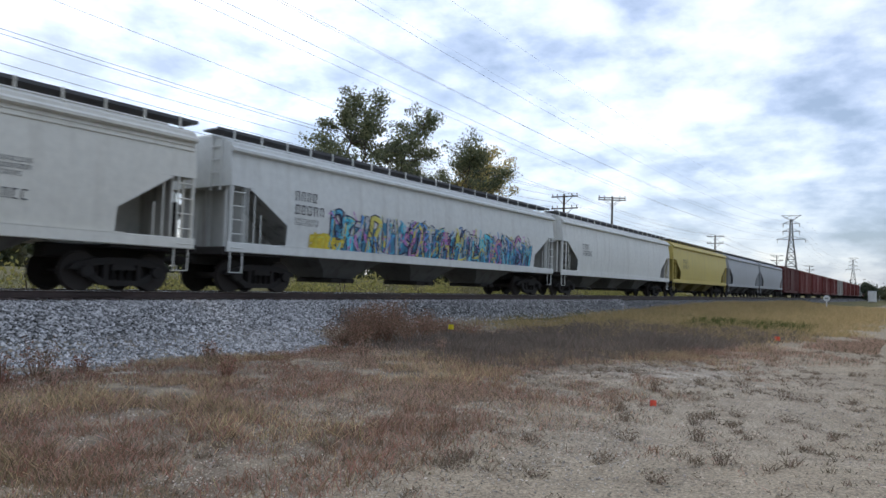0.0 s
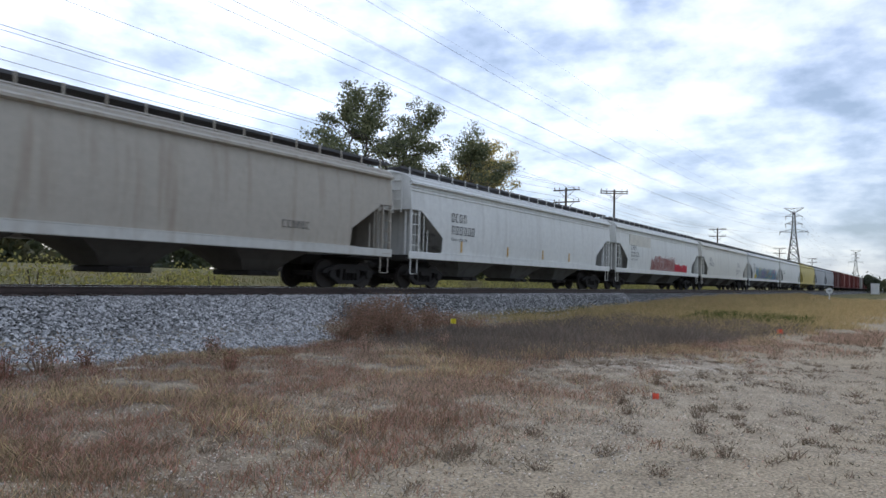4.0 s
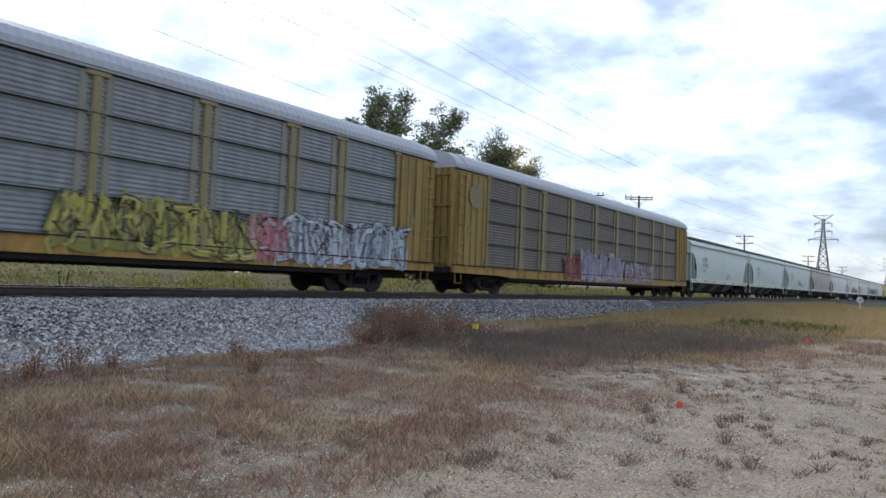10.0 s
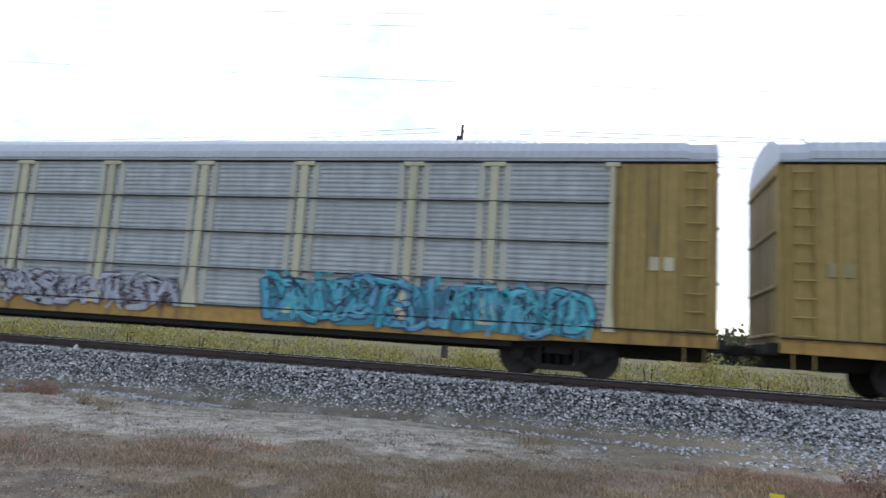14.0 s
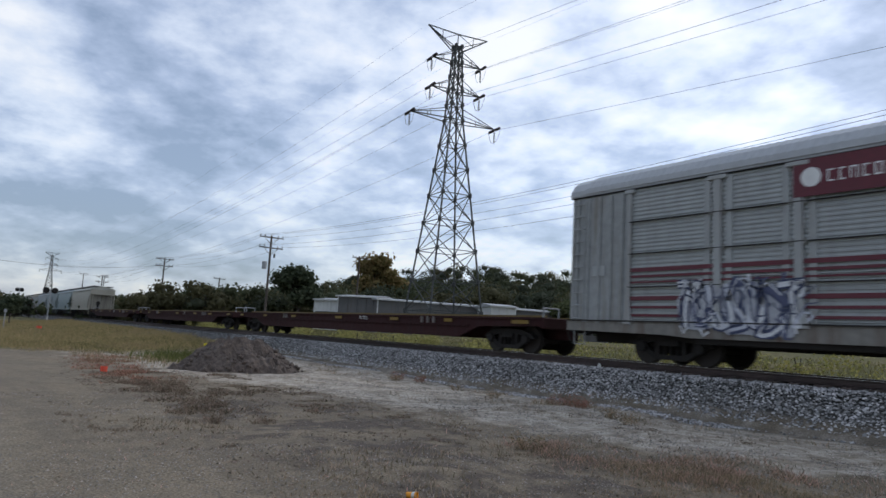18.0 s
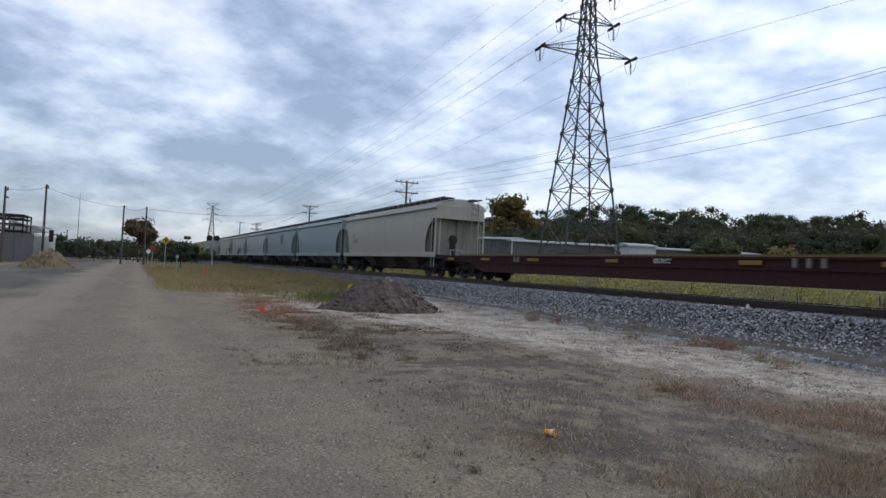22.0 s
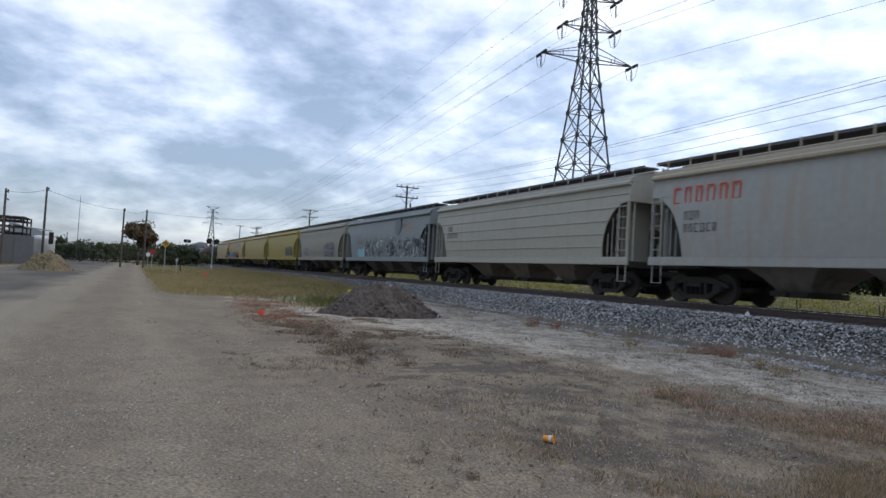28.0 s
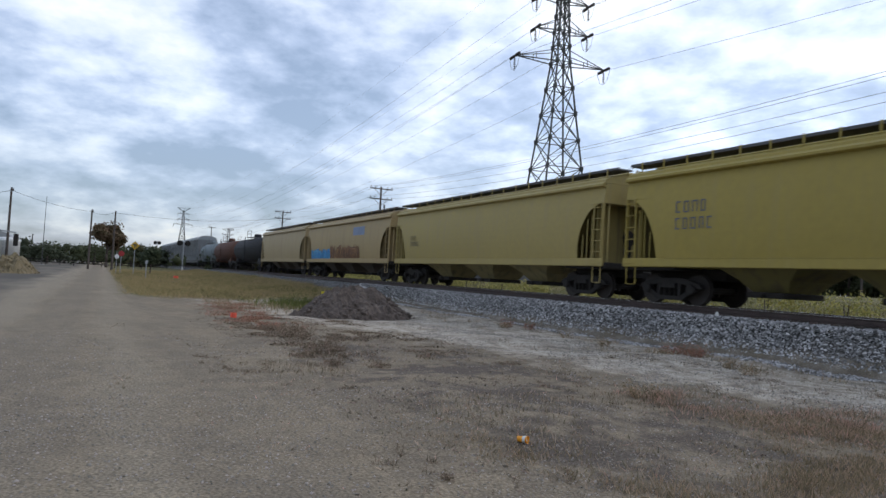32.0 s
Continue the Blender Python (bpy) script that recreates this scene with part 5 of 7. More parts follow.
# the silver carrier with maroon bands
m_silver = material("banded_silver_panel", SILVER_P, rough=0.55, metal=0.2, spread=0.12, grain=3, coarse=0.4, bump=0.05, streak=0.3, streak_rgb=(0.2, 0.19, 0.18))
c, hb, k = autorack(-336.0 * K, -305.8 * K, "silver auto carrier with maroon bands and a maroon plate", SILVER_P, frame_rgb=(0.31, 0.32, 0.315), post_rgb=(0.36, 0.37, 0.365), roof_rgb=(0.4, 0.41, 0.42), sill_rgb=(0.2, 0.19, 0.17), panel_mat=m_silver)
maroon = spray((0.12, 0.026, 0.036))
edges = [-11.45 * k] + [p * k for p in POSTS] + [11.45 * k]
for a, b in zip(edges[:-1], edges[1:]):
    for z, h in ((2.52, 0.11), (2.34, 0.07), (2.18, 0.05), (1.74, 0.11), (1.5, 0.07), (1.28, 0.07)):
        part("maroon_band", Geo().box(((a + b) / 2, -1.55, z), (b - a - 0.1, 0.02, h)), maroon, c, "maroon painted band")
part("emblem_plate", Geo().box((-5.85, -1.6, 4.38), (2.7, 0.02, 0.85)), maroon, c, "maroon emblem plate")
part("emblem", Geo().lathe([(-0.004, 0.22), (0.004, 0.22)], "y", 20, at=(-6.8, -1.616, 4.38)), M_WHITEPAINT, c, "white round emblem")
lettering(c, -6.45, 4.5, [(8, 0.27)], M_WHITEPAINT, rk, 0.115)
graffiti(c, 5.4, 10.2, 0.9, 2.1, [(0.6, 0.62, 0.66), (0.5, 0.53, 0.64)], (0.1, 0.12, 0.3), 91, rk, 0.112)
graffiti(c, -1.0, 2.2, 0.95, 2.0, [(0.35, 0.22, 0.22), (0.42, 0.3, 0.28)], (0.2, 0.04, 0.06), 92, rk, 0.112)
graffiti(c, -10.1, -7.0, 0.8, 2.2, [(0.6, 0.61, 0.63), (0.5, 0.52, 0.58), (0.08, 0.09, 0.16)], (0.04, 0.05, 0.1), 93, rk, 0.112)

F0, F1 = -426.5 * K, -336.0 * K
for i in range(3):
    flatcar(F0 + (F1 - F0) * i / 3, F0 + (F1 - F0) * (i + 1) / 3, "empty dark red flat car with yellow patches", 5 + i)

c, hb = hopper(-445.9 * K, -426.5 * K, (0.36, 0.34, 0.285), "cream covered hopper car", streak=0.35, streak_rgb=(0.3, 0.26, 0.18), top_tone=(0.42, 0.41, 0.36), under=(0.12, 0.1, 0.085))
lettering(c, -hb + 2.4, 2.8, [(3, 0.28), (6, 0.28)], M_BLACKPAINT, hop_y)
c, hb = hopper(-463.8 * K, -445.9 * K, (0.235, 0.285, 0.29), "grey-blue covered hopper car", under=(0.15, 0.175, 0.18), top_tone=(0.33, 0.36, 0.37), streak=0.25, streak_rgb=(0.2, 0.22, 0.22))
lettering(c, -hb + 1.8, 2.7, [(3, 0.24), (6, 0.24), (16, 0.08)], M_BLACKPAINT, hop_y)
for x in (-3.6, 0.2, 4.6):
    part("reflector_stripe", Geo().box((x, -1.572, 1.3), (1.0, 0.01, 0.1)), spray((0.5, 0.36, 0.12)), c, "yellow reflective stripe")
c, hb = hopper(-481.7 * K, -463.8 * K, (0.22, 0.262, 0.267), "grey-blue covered hopper car with a round emblem", under=(0.13, 0.15, 0.155))
part("emblem", Geo().lathe([(-0.004, 0.6), (0.004, 0.6)], "y", 24, at=(1.6, -(hop_y(2.9) + 0.06), 2.9)), spray((0.1, 0.125, 0.135)), c, "faded round emblem")
lettering(c, -hb + 2.2, 2.8, [(4, 0.26), (6, 0.26)], M_BLACKPAINT, hop_y)
c, hb = hopper(-499.2 * K, -481.7 * K, (0.30, 0.32, 0.33), "light grey covered hopper car", under=(0.16, 0.16, 0.16))
lettering(c, -hb + 2.2, 2.8, [(4, 0.26), (6, 0.26)], M_BLACKPAINT, hop_y)
c, hb = hopper(-516.7 * K, -499.2 * K, (0.315, 0.315, 0.295), "white covered hopper car with red lettering and rust stains", top_tone=(0.36, 0.31, 0.23), streak=0.5, streak_rgb=(0.33, 0.23, 0.14), under=(0.2, 0.18, 0.16))
lettering(c, -hb + 1.0, 3.5, [(6, 0.52)], spray((0.5, 0.06, 0.03)), hop_y)
lettering(c, -hb + 1.5, 2.75, [(3, 0.26), (6, 0.26)], M_BLACKPAINT, hop_y)
graffiti(c, 1.0, 3.4, 1.45, 2.3, [(0.2, 0.05, 0.14), (0.12, 0.25, 0.06)], (0.12, 0.03, 0.05), 101, hop_y)
c, hb = hopper(-534.3 * K, -516.7 * K, (0.36, 0.345, 0.29), "cream covered hopper car with ribbed sides", ribs=(1.75, 2.2, 2.65, 3.1, 3.55), under=(0.2, 0.17, 0.14))
lettering(c, -hb + 1.6, 2.95, [(3, 0.24), (6, 0.24)], M_BLACKPAINT, hop_y)
c, hb = hopper(-552.0 * K, -534.3 * K, (0.215, 0.24, 0.245), "grey covered hopper car with black and cyan graffiti", streak=0.4, streak_rgb=(0.36, 0.26, 0.16), under=(0.15, 0.14, 0.13))
lettering(c, -hb + 2.9, 2.95, [(3, 0.26), (6, 0.26)], M_BLACKPAINT, hop_y)
graffiti(c, -3.6, 0.4, 1.2, 2.6, [(0.42, 0.44, 0.45), (0.3, 0.32, 0.34), (0.05, 0.06, 0.07)], (0.025, 0.025, 0.03), 111, hop_y)
graffiti(c, 0.9, 7.4, 1.2, 2.6, [(0.42, 0.44, 0.45), (0.3, 0.32, 0.34), (0.05, 0.06, 0.07)], (0.025, 0.025, 0.03), 113, hop_y)
graffiti(c, -5.0, -3.5, 1.15, 2.0, [(0.25, 0.55, 0.6), (0.3, 0.6, 0.64)], (0.3, 0.55, 0.58), 112, hop_y)
part("emblem", Geo().lathe([(-0.004, 0.55), (0.004, 0.55)], "y", 24, at=(3.2, -(hop_y(3.3) + 0.06), 3.3)), spray((0.14, 0.16, 0.17)), c, "dark round emblem")
lettering(c, 4.0, 3.5, [(9, 0.2), (12, 0.2)], spray((0.5, 0.25, 0.15)), hop_y)
c, hb = hopper(-569.5 * K, -552.0 * K, (0.28, 0.265, 0.215), "dusty cream covered hopper car with dark graffiti", ribs=(1.8, 1.95, 3.25, 3.45), under=(0.12, 0.1, 0.09))
graffiti(c, 2.2, 5.4, 1.3, 2.6, [(0.16, 0.16, 0.2), (0.3, 0.29, 0.32)], (0.05, 0.05, 0.06), 121, hop_y)
graffiti(c, -5.2, -3.6, 1.5, 2.2, [(0.25, 0.24, 0.24)], (0.1, 0.09, 0.1), 122, hop_y)
c, hb = hopper(-587.8 * K, -569.5 * K, (0.33, 0.255, 0.065), "faded yellow covered hopper car with dark graffiti", under=(0.2, 0.17, 0.06), streak=0.3, streak_rgb=(0.3, 0.24, 0.1))
lettering(c, -hb + 2.2, 3.05, [(4, 0.34), (5, 0.34)], spray((0.12, 0.12, 0.14)), hop_y)
graffiti(c, 3.0, 6.2, 1.5, 2.5, [(0.1, 0.1, 0.11), (0.2, 0.19, 0.16)], (0.04, 0.04, 0.04), 131, hop_y)
c, hb = hopper(-607.6 * K, -587.8 * K, (0.35, 0.275, 0.10), "faded yellow covered hopper car", under=(0.3, 0.25, 0.12), streak=0.35, streak_rgb=(0.3, 0.24, 0.14))
lettering(c, -hb + 2.2, 2.6, [(4, 0.22), (6, 0.22)], M_BLACKPAINT, hop_y)
c, hb = hopper(-627.0 * K, -607.6 * K, (0.37, 0.275, 0.135), "tan covered hopper car with blue and brown graffiti", under=(0.12, 0.1, 0.08), streak=0.4, streak_rgb=(0.25, 0.17, 0.1))
graffiti(c, -hb + 1.4, -2.6, 1.2, 2.1, [(0.06, 0.3, 0.6), (0.1, 0.36, 0.62)], (0.04, 0.2, 0.45), 141, hop_y)
graffiti(c, -2.4, 3.8, 1.2, 2.3, [(0.22, 0.1, 0.04), (0.3, 0.16, 0.06)], (0.12, 0.06, 0.04), 142, hop_y)
part("emblem", Geo().box((3.5, -(hop_y(3.2) + 0.015), 3.2), (2.2, 0.012, 0.6), 0.004), spray((0.2, 0.25, 0.36)), c, "faded blue emblem")
hopper(-645.6 * K, -627.0 * K, (0.37, 0.285, 0.155), "tan covered hopper car", under=(0.12, 0.1, 0.08), streak=0.4, streak_rgb=(0.25, 0.17, 0.1))
u = -645.6 * K
for rgb, ln, lb in (((0.03, 0.03, 0.032), 19.0, "black tank car with a top platform"), ((0.11, 0.055, 0.04), 17.5, "rust-brown tank car with a top platform"), ((0.2, 0.23, 0.24), 16.0, "grey-green tank car with a top platform")):
    tankcar(u - ln, u, rgb, lb)
    u -= ln
for i in range(3):
    c, hb, k = autorack(u - 28.8, u, "grey auto carrier near the rear", (0.17, 0.18, 0.19), frame_rgb=(0.2, 0.21, 0.22), post_rgb=(0.18, 0.19, 0.2), roof_rgb=(0.25, 0.27, 0.28), sill_rgb=(0.12, 0.12, 0.12))
    u -= 28.8
for i in range(8):
    boxcar(u - 17.5, u, (0.28, 0.3, 0.31) if i % 2 else (0.2, 0.1, 0.08), "grey steel box car" if i % 2 else "brown steel box car", 4.6)
    u -= 17.5

# ---- transmission line ----
def lattice_tower(x, y, label, detail=True, turn=0.0):
    """A square lattice mast: four legs with cross bracing, three pairs of arms and two earth-wire horns."""
    t = thing("transmission_tower", label, "pylon", "towers of the power line", at=pose(x, y, 0.45, 0, 0, turn))
    zs = [0, 3.7, 7.1, 10.4, 13.6, 16.7, 19.65, 22.5, 25.4, 27.2, 28.9, 30.7, 32.3, 34.2]
    half = lambda z: 3.5 - 2.73 * z / 25.4 if z < 25.4 else 0.77 - 0.4 * (z - 25.4) / 8.8
    r = 0.07 if detail else 0.12
    for sx in (-1, 1):
        for sy in (-1, 1):
            part("leg", Geo().path([(sx * half(a), sy * half(a), a) for a in zs], r * 1.5, 4), M_TOWER, t)
            part("footing", Geo().lathe([(-0.6, 0.4), (0.15, 0.4), (0.2, 0.3)], "z", 10, at=(sx * half(0), sy * half(0), 0)), M_GALV, t, "concrete footing")
    for i, (a, b) in enumerate(zip(zs[:-1], zs[1:])):
        g = Geo()
        A, B = half(a), half(b)
        for (px, py), (qx, qy) in (((-1, -1), (1, -1)), ((1, -1), (1, 1)), ((1, 1), (-1, 1)), ((-1, 1), (-1, -1))):
            g.tube((px * A, py * A, a), (qx * B, qy * B, b), r * 0.8, 4)
            g.tube((qx * A, qy * A, a), (px * B, py * B, b), r * 0.8, 4)
            g.tube((px * B, py * B, b), (qx * B, qy * B, b), r * 0.8, 4)
            if detail:
                g.box((px * B, py * B, b), (0.34, 0.34, 0.5), 0.05)
        part("lattice_bracing", g, M_TOWER, t)["kind"] = "stuff"
    ends = []
    for z, w in ((25.35, 5.5), (28.8, 3.2), (32.2, 3.2)):
        hw = half(z)
        for s in (-1, 1):
            tip = (0, s * w, z + 0.1)
            g = Geo()
            for sx in (-1, 1):
                g.tube((sx * hw, s * hw, z), tip, r, 4).tube((sx * hw, s * hw, z + 1.3), tip, r * 0.7, 4)
                g.tube((sx * hw * 0.5, s * (hw + w) / 2, z + 0.05), (sx * hw * 0.5, s * (hw + w) / 2, z + 0.65), r * 0.6, 4)
            arm = part("cross_arm", g, M_TOWER, t)
            for sx in (-1, 1):
                g = Geo().tube(tip, (sx * 1.3, s * w, z - 0.1), 0.05, 6)
                for k in range(7):
                    g.lathe([(0, 0.06), (0.03, 0.17), (0.09, 0.17), (0.12, 0.06)], "x", 10, at=(sx * (0.28 + 0.13 * k) - 0.05, s * w, z))
                part("insulator_string", g, M_INSUL, arm, "dark strain insulators")
            g = Geo().tube(tip, (0, s * w, z - 1.5), 0.03, 6)
            for k in range(6):
                g.lathe([(0, 0.05), (0.04, 0.15), (0.1, 0.05)], "z", 10, at=(0, s * w, z - 1.4 + 0.2 * k))
            part("jumper_insulator", g, M_INSUL, arm, "hanging insulator string")
            jp = [(sx * 1.3, s * w, z - 0.1) for sx in (-1,)] + [(-0.8, s * w, z - 1.2), (0, s * w, z - 1.6), (0.8, s * w, z - 1.2), (1.3, s * w, z - 0.1)]
            part("jumper_wire", Geo().path(jp, 0.025, 4), M_WIRE, arm)
            ends.append((s * w, z + 0.35))
    for s in (-1, 1):
        part("earth_horn", Geo().tube((0.3, s * 0.4, 33.6), (0, s * 3.9, 35.9), r, 4).tube((-0.3, s * 0.4, 33.6), (0, s * 3.9, 35.9), r, 4).tube((0, s * 0.4, 34.2), (0, s * 3.9, 35.9), r * 0.7, 4).tube((0, 0, 35.75), (0, s * 3.9, 35.9), r, 4).tube((0, s * 2.0, 34.75), (0, s * 2.0, 35.82), r * 0.6, 4).tube((0, 0, 34.1), (0, 0, 35.75), r * 0.8, 4).tube((0, s * 2.0, 34.75), (0, 0, 35.75), r * 0.6, 4), M_TOWER, t)
        ends.append((s * 3.9, 36.3))
    return ends


def wire(name, p, q, sag, r, label, n=28, group=""):
    pts = []
    for i in range(n + 1):
        t = i / n
        pts.append((p[0] + (q[0] - p[0]) * t, p[1] + (q[1] - p[1]) * t, p[2] + (q[2] - p[2]) * t - 4 * sag * t * (1 - t)))
    w = thing(name, label, "wire", group, geo=Geo().path(pts, r, 5), mat=M_WIRE)
    return w


TY = 43.55
TX = (-450.0, -60.4, 328.0, 700.0)
TURN = -7.9
arms = None
for i, x in enumerate(TX):
    arms = lattice_tower(x, TY, "tall grey steel lattice transmission tower" if i == 1 else "distant steel lattice transmission tower", i == 1, TURN if i == 1 else 0.0)
for i, (a, b) in enumerate(zip(TX[:-1], TX[1:])):
    for dy, z in arms:
        da, db = (-math.sin(radians(TURN)) * dy if k == 1 else 0.0 for k in (i, i + 1))
        wire("transmission_conductor", (a + da + 1.2, TY + dy, z), (b + db - 1.2, TY + dy, z), 8.0 if z < 35 else 6.0, 0.015 if z < 35 else 0.008, "thin dark overhead power conductor", 36, "conductors of the power line")


# ---- wooden utility poles ----
def utility_pole(x, y, top, label, arms_at=(0.3,), arm=1.5, brace=True, transformer=False, stub=False, lamp=False, base=0.45, name="utility_pole", turn=0.0):
    p = thing(name, label, "utility pole", "utility poles", at=pose(x, y, base, 0, 0, turn))
    h = top - base
    part("shaft", Geo().tube((0, 0, -0.3), (0, 0, h), 0.17, 10, 0.11), M_POLE, p)
    tips = []
    for d in arms_at:
        z = h - d
        a = part("cross_arm", Geo().box((0.12, 0, z), (0.12, 2 * arm, 0.13), 0.02), M_POLE, p)
        for yy in (-arm * 0.92, -arm * 0.55, arm * 0.55, arm * 0.92):
            part("insulator", Geo().lathe([(0, 0.03), (0.1, 0.03), (0.12, 0.07), (0.17, 0.05), (0.2, 0.07), (0.25, 0.03)], "z", 8, at=(0.12, yy, z + 0.06)), M_INSUL, a)
            tips.append((yy, z + base + 0.3))
        if brace:
            part("brace", Geo().tube((0.1, -arm * 0.6, z - 0.05), (0.05, 0, z - 0.85), 0.03, 5).tube((0.1, arm * 0.6, z - 0.05), (0.05, 0, z - 0.85), 0.03, 5), M_POLE, a)
    if transformer:
        part("transformer", Geo().lathe([(-0.45, 0.24), (-0.4, 0.28), (0.4, 0.28), (0.45, 0.2)], "z", 14, at=(-0.1, -0.55, h - 3.6)), M_GALV, p, "grey pole transformer")
        part("cutout", Geo().box((0.1, 0.5, h - 2.4), (0.12, 0.2, 0.5), 0.02), M_INSUL, p)
    if lamp:
        part("lamp_arm", Geo().path([(0, 0, h - 1.2), (0, 0.9, h - 1.0), (0, 1.5, h - 1.05)], 0.04, 6).box((0, 1.8, h - 1.1), (0.25, 0.7, 0.16), 0.04), M_GALV, p, "street lamp head on an arm")
    return tips


PY = 30.0
LINE = [(-190, 11.6), (-128, 12.6), (-77.5, 12.3), (-6.8, 11.55), (65.0, 11.4), (131.0, 12.2), (200, 12.2), (270, 12.2)]
for i, (x, top) in enumerate(LINE):
    utility_pole(x, PY, top, "wooden utility pole with two cross-arms" if i != 2 else "wooden utility pole with cross-arms and a transformer", (0.25, 1.5) if i != 3 else (0.12, 0.75), 1.5 if i != 3 else 1.2, i != 3, i == 2, turn=14 if i == 3 else 0)
for (xa, ta), (xb, tb) in zip(LINE[:-1], LINE[1:]):
    for dy in (-1.38, -0.8, 1.38):
        wire("pole_wire", (xa, PY + dy, ta - 0.05), (xb, PY + dy, tb - 0.05), 0.9, 0.011, "thin dark utility wire", 16, "wires of the pole line")
    for dy in (-1.38, 1.38):
        wire("pole_wire", (xa, PY + dy, ta - 1.3), (xb, PY + dy, tb - 1.3), 1.0, 0.011, "thin dark utility wire", 16, "wires of the pole line")
utility_pole(78.8, 30.0, 12.9, "wooden utility pole with a braced double arm", (0.2, 0.45), 1.7, True, turn=35)
utility_pole(72.5, 30.0, 9.2, "short leaning wooden guy stub", (), 1, base=0.4)

# ---- trees ----
def leaf_material(name, rgb, island=0.45):
    """Thin leaves and blades: light also passes through them."""
    m = material(name, rgb, rough=0.75, spread=0.15, grain=2, coarse=0.25, bump=0.0, island=island, spec=0.2)
    N, L = m.node_tree.nodes, m.node_tree.links
    b = N["Principled BSDF"]
    thru, both = N.new("ShaderNodeBsdfTranslucent"), N.new("ShaderNodeMixShader")
    L.new(b.inputs["Base Color"].links[0].from_socket, thru.inputs["Color"])
    both.inputs[0].default_value = 0.35
    L.new(b.outputs[0], both.inputs[1])
    L.new(thru.outputs[0], both.inputs[2])
    L.new(both.outputs[0], N["Material Output"].inputs["Surface"])
    return m


M_LEAF_OLIVE = leaf_material("olive_leaves", (0.165, 0.18, 0.1))
M_LEAF_YEL = leaf_material("yellowing_leaves", (0.5, 0.41, 0.15))
M_LEAF_GOLD = leaf_material("golden_leaves", (0.2, 0.155, 0.06))
M_LEAF_DARK = leaf_material("dark_leaves", (0.06, 0.075, 0.042))
M_LEAF_GREEN = leaf_material("green_leaves", (0.105, 0.12, 0.055))
M_WOOD_A = leaf_material("ridge_leaves_dark", (0.058, 0.068, 0.042), 0.06)
M_WOOD_B = leaf_material("ridge_leaves_green", (0.07, 0.08, 0.04), 0.06)
M_WOOD_C = leaf_material("ridge_leaves_olive", (0.09, 0.085, 0.042), 0.08)
M_LEAF_RUST = leaf_material("rusty_leaves", (0.13, 0.095, 0.055))


def leaf_quads(centres, radii, counts, size, r):
    """Leaves scattered in flattened clumps: an array of small tilted quads."""
    out = []
    for c, rad, n in zip(centres, radii, counts):
        d = r.normal(size=(n, 3))
        d /= np.linalg.norm(d, axis=1)[:, None]
        pos = np.asarray(c) + d * (r.random(n)[:, None] ** 0.45) * np.array((rad, rad, rad * 0.75))
        a = np.cross(d + r.normal(size=(n, 3)) * 0.55, r.normal(size=(n, 3)))
        a /= np.linalg.norm(a, axis=1)[:, None]
        b = np.cross(a, d + r.normal(size=(n, 3)) * 0.55)
        b /= np.linalg.norm(b, axis=1)[:, None]
        s = size * r.uniform(0.6, 1.4, (n, 1))
        out.append(np.stack([pos - a * s * 0.9, pos - b * s * 0.5, pos + a * s * 0.9, pos + b * s * 0.5], 1))
    return np.concatenate(out)


def tree(x, y, height, spread, mat, label, seed, base_z=0.45, leaves=5200, size=0.2, trunk=0.3, clump=1.15, bare=0.25, low=0.3):
    r = np.random.default_rng(seed)
    t = thing("tree", label, "tree", at=pose(x, y, base_z))
    g = Geo()
    tips = []

    def grow(p, d, length, rad, level):
        segs = 3
        for _ in range(segs):
            q = p + d * (length / segs)
            g.tube(p, q, rad, 7 if level < 2 else 5, rad * 0.82, cap=level == 0)
            p, rad = q, rad * 0.82
            d = (d + Vector(r.normal(size=3) * 0.12)).normalized()
            if level == 3:
                tips.append(p.copy())
        if level == 3:
            return
        n = (4, 4, 4)[level]
        for k in range(n):
            side = Vector((r.normal(), r.normal(), r.uniform(-0.15, 0.5))).normalized()
            nd = (d * (0.75 - 0.1 * level) + side * (0.75 if level else 0.6)).normalized()
            nd.z = max(nd.z, -0.1)
            nd.x *= spread
            nd.y *= spread
            grow(p - d * r.uniform(0, length * 0.35), nd.normalized(), length * r.uniform(0.55, 0.8), rad * 0.7, level + 1)

    grow(Vector((0, 0, -0.4)), Vector((0, 0, 1)), height * 0.30, trunk, 0)
    P = np.array([tuple(v) for v in tips])
    k = (height - 0.6) / max(P[:, 2].max(), 1e-3)
    for arr in g.v:
        arr[:, 2] *= k
    P[:, 2] *= k
    P = P[P[:, 2] > height * low]
    keep = P[r.random(len(P)) > bare]
    part("trunk", g, M_BARK, t, "dark branching trunk", smooth=True)
    n = max(8, leaves // max(len(keep), 1))
    part("crown", quads("crown", leaf_quads(keep, r.uniform(0.6, 1.2, len(keep)) * clump, np.full(len(keep), n), size, r), mat), None, t)
    return t


tree(41.0, 41.5, 19.0, 1.55, M_LEAF_OLIVE, "tall olive-leaved tree with open branching crown", 3, leaves=11000, size=0.13, bare=0.3, clump=0.95)
tree(50.8, 41.0, 19.0, 1.15, M_LEAF_OLIVE, "tall olive-leaved tree with dead top twigs", 8, leaves=10000, size=0.13, bare=0.32, clump=0.95)
tree(54.5, 43.0, 14.5, 1.1, M_LEAF_OLIVE, "lower olive-leaved tree between taller ones", 10, leaves=9000, size=0.13, bare=0.2, clump=1.0, low=0.2)
tree(61.5, 41.5, 18.8, 1.1, M_LEAF_OLIVE, "thin olive-leaved tree beside a yellowing one", 12, leaves=9000, size=0.13, bare=0.25, low=0.2)
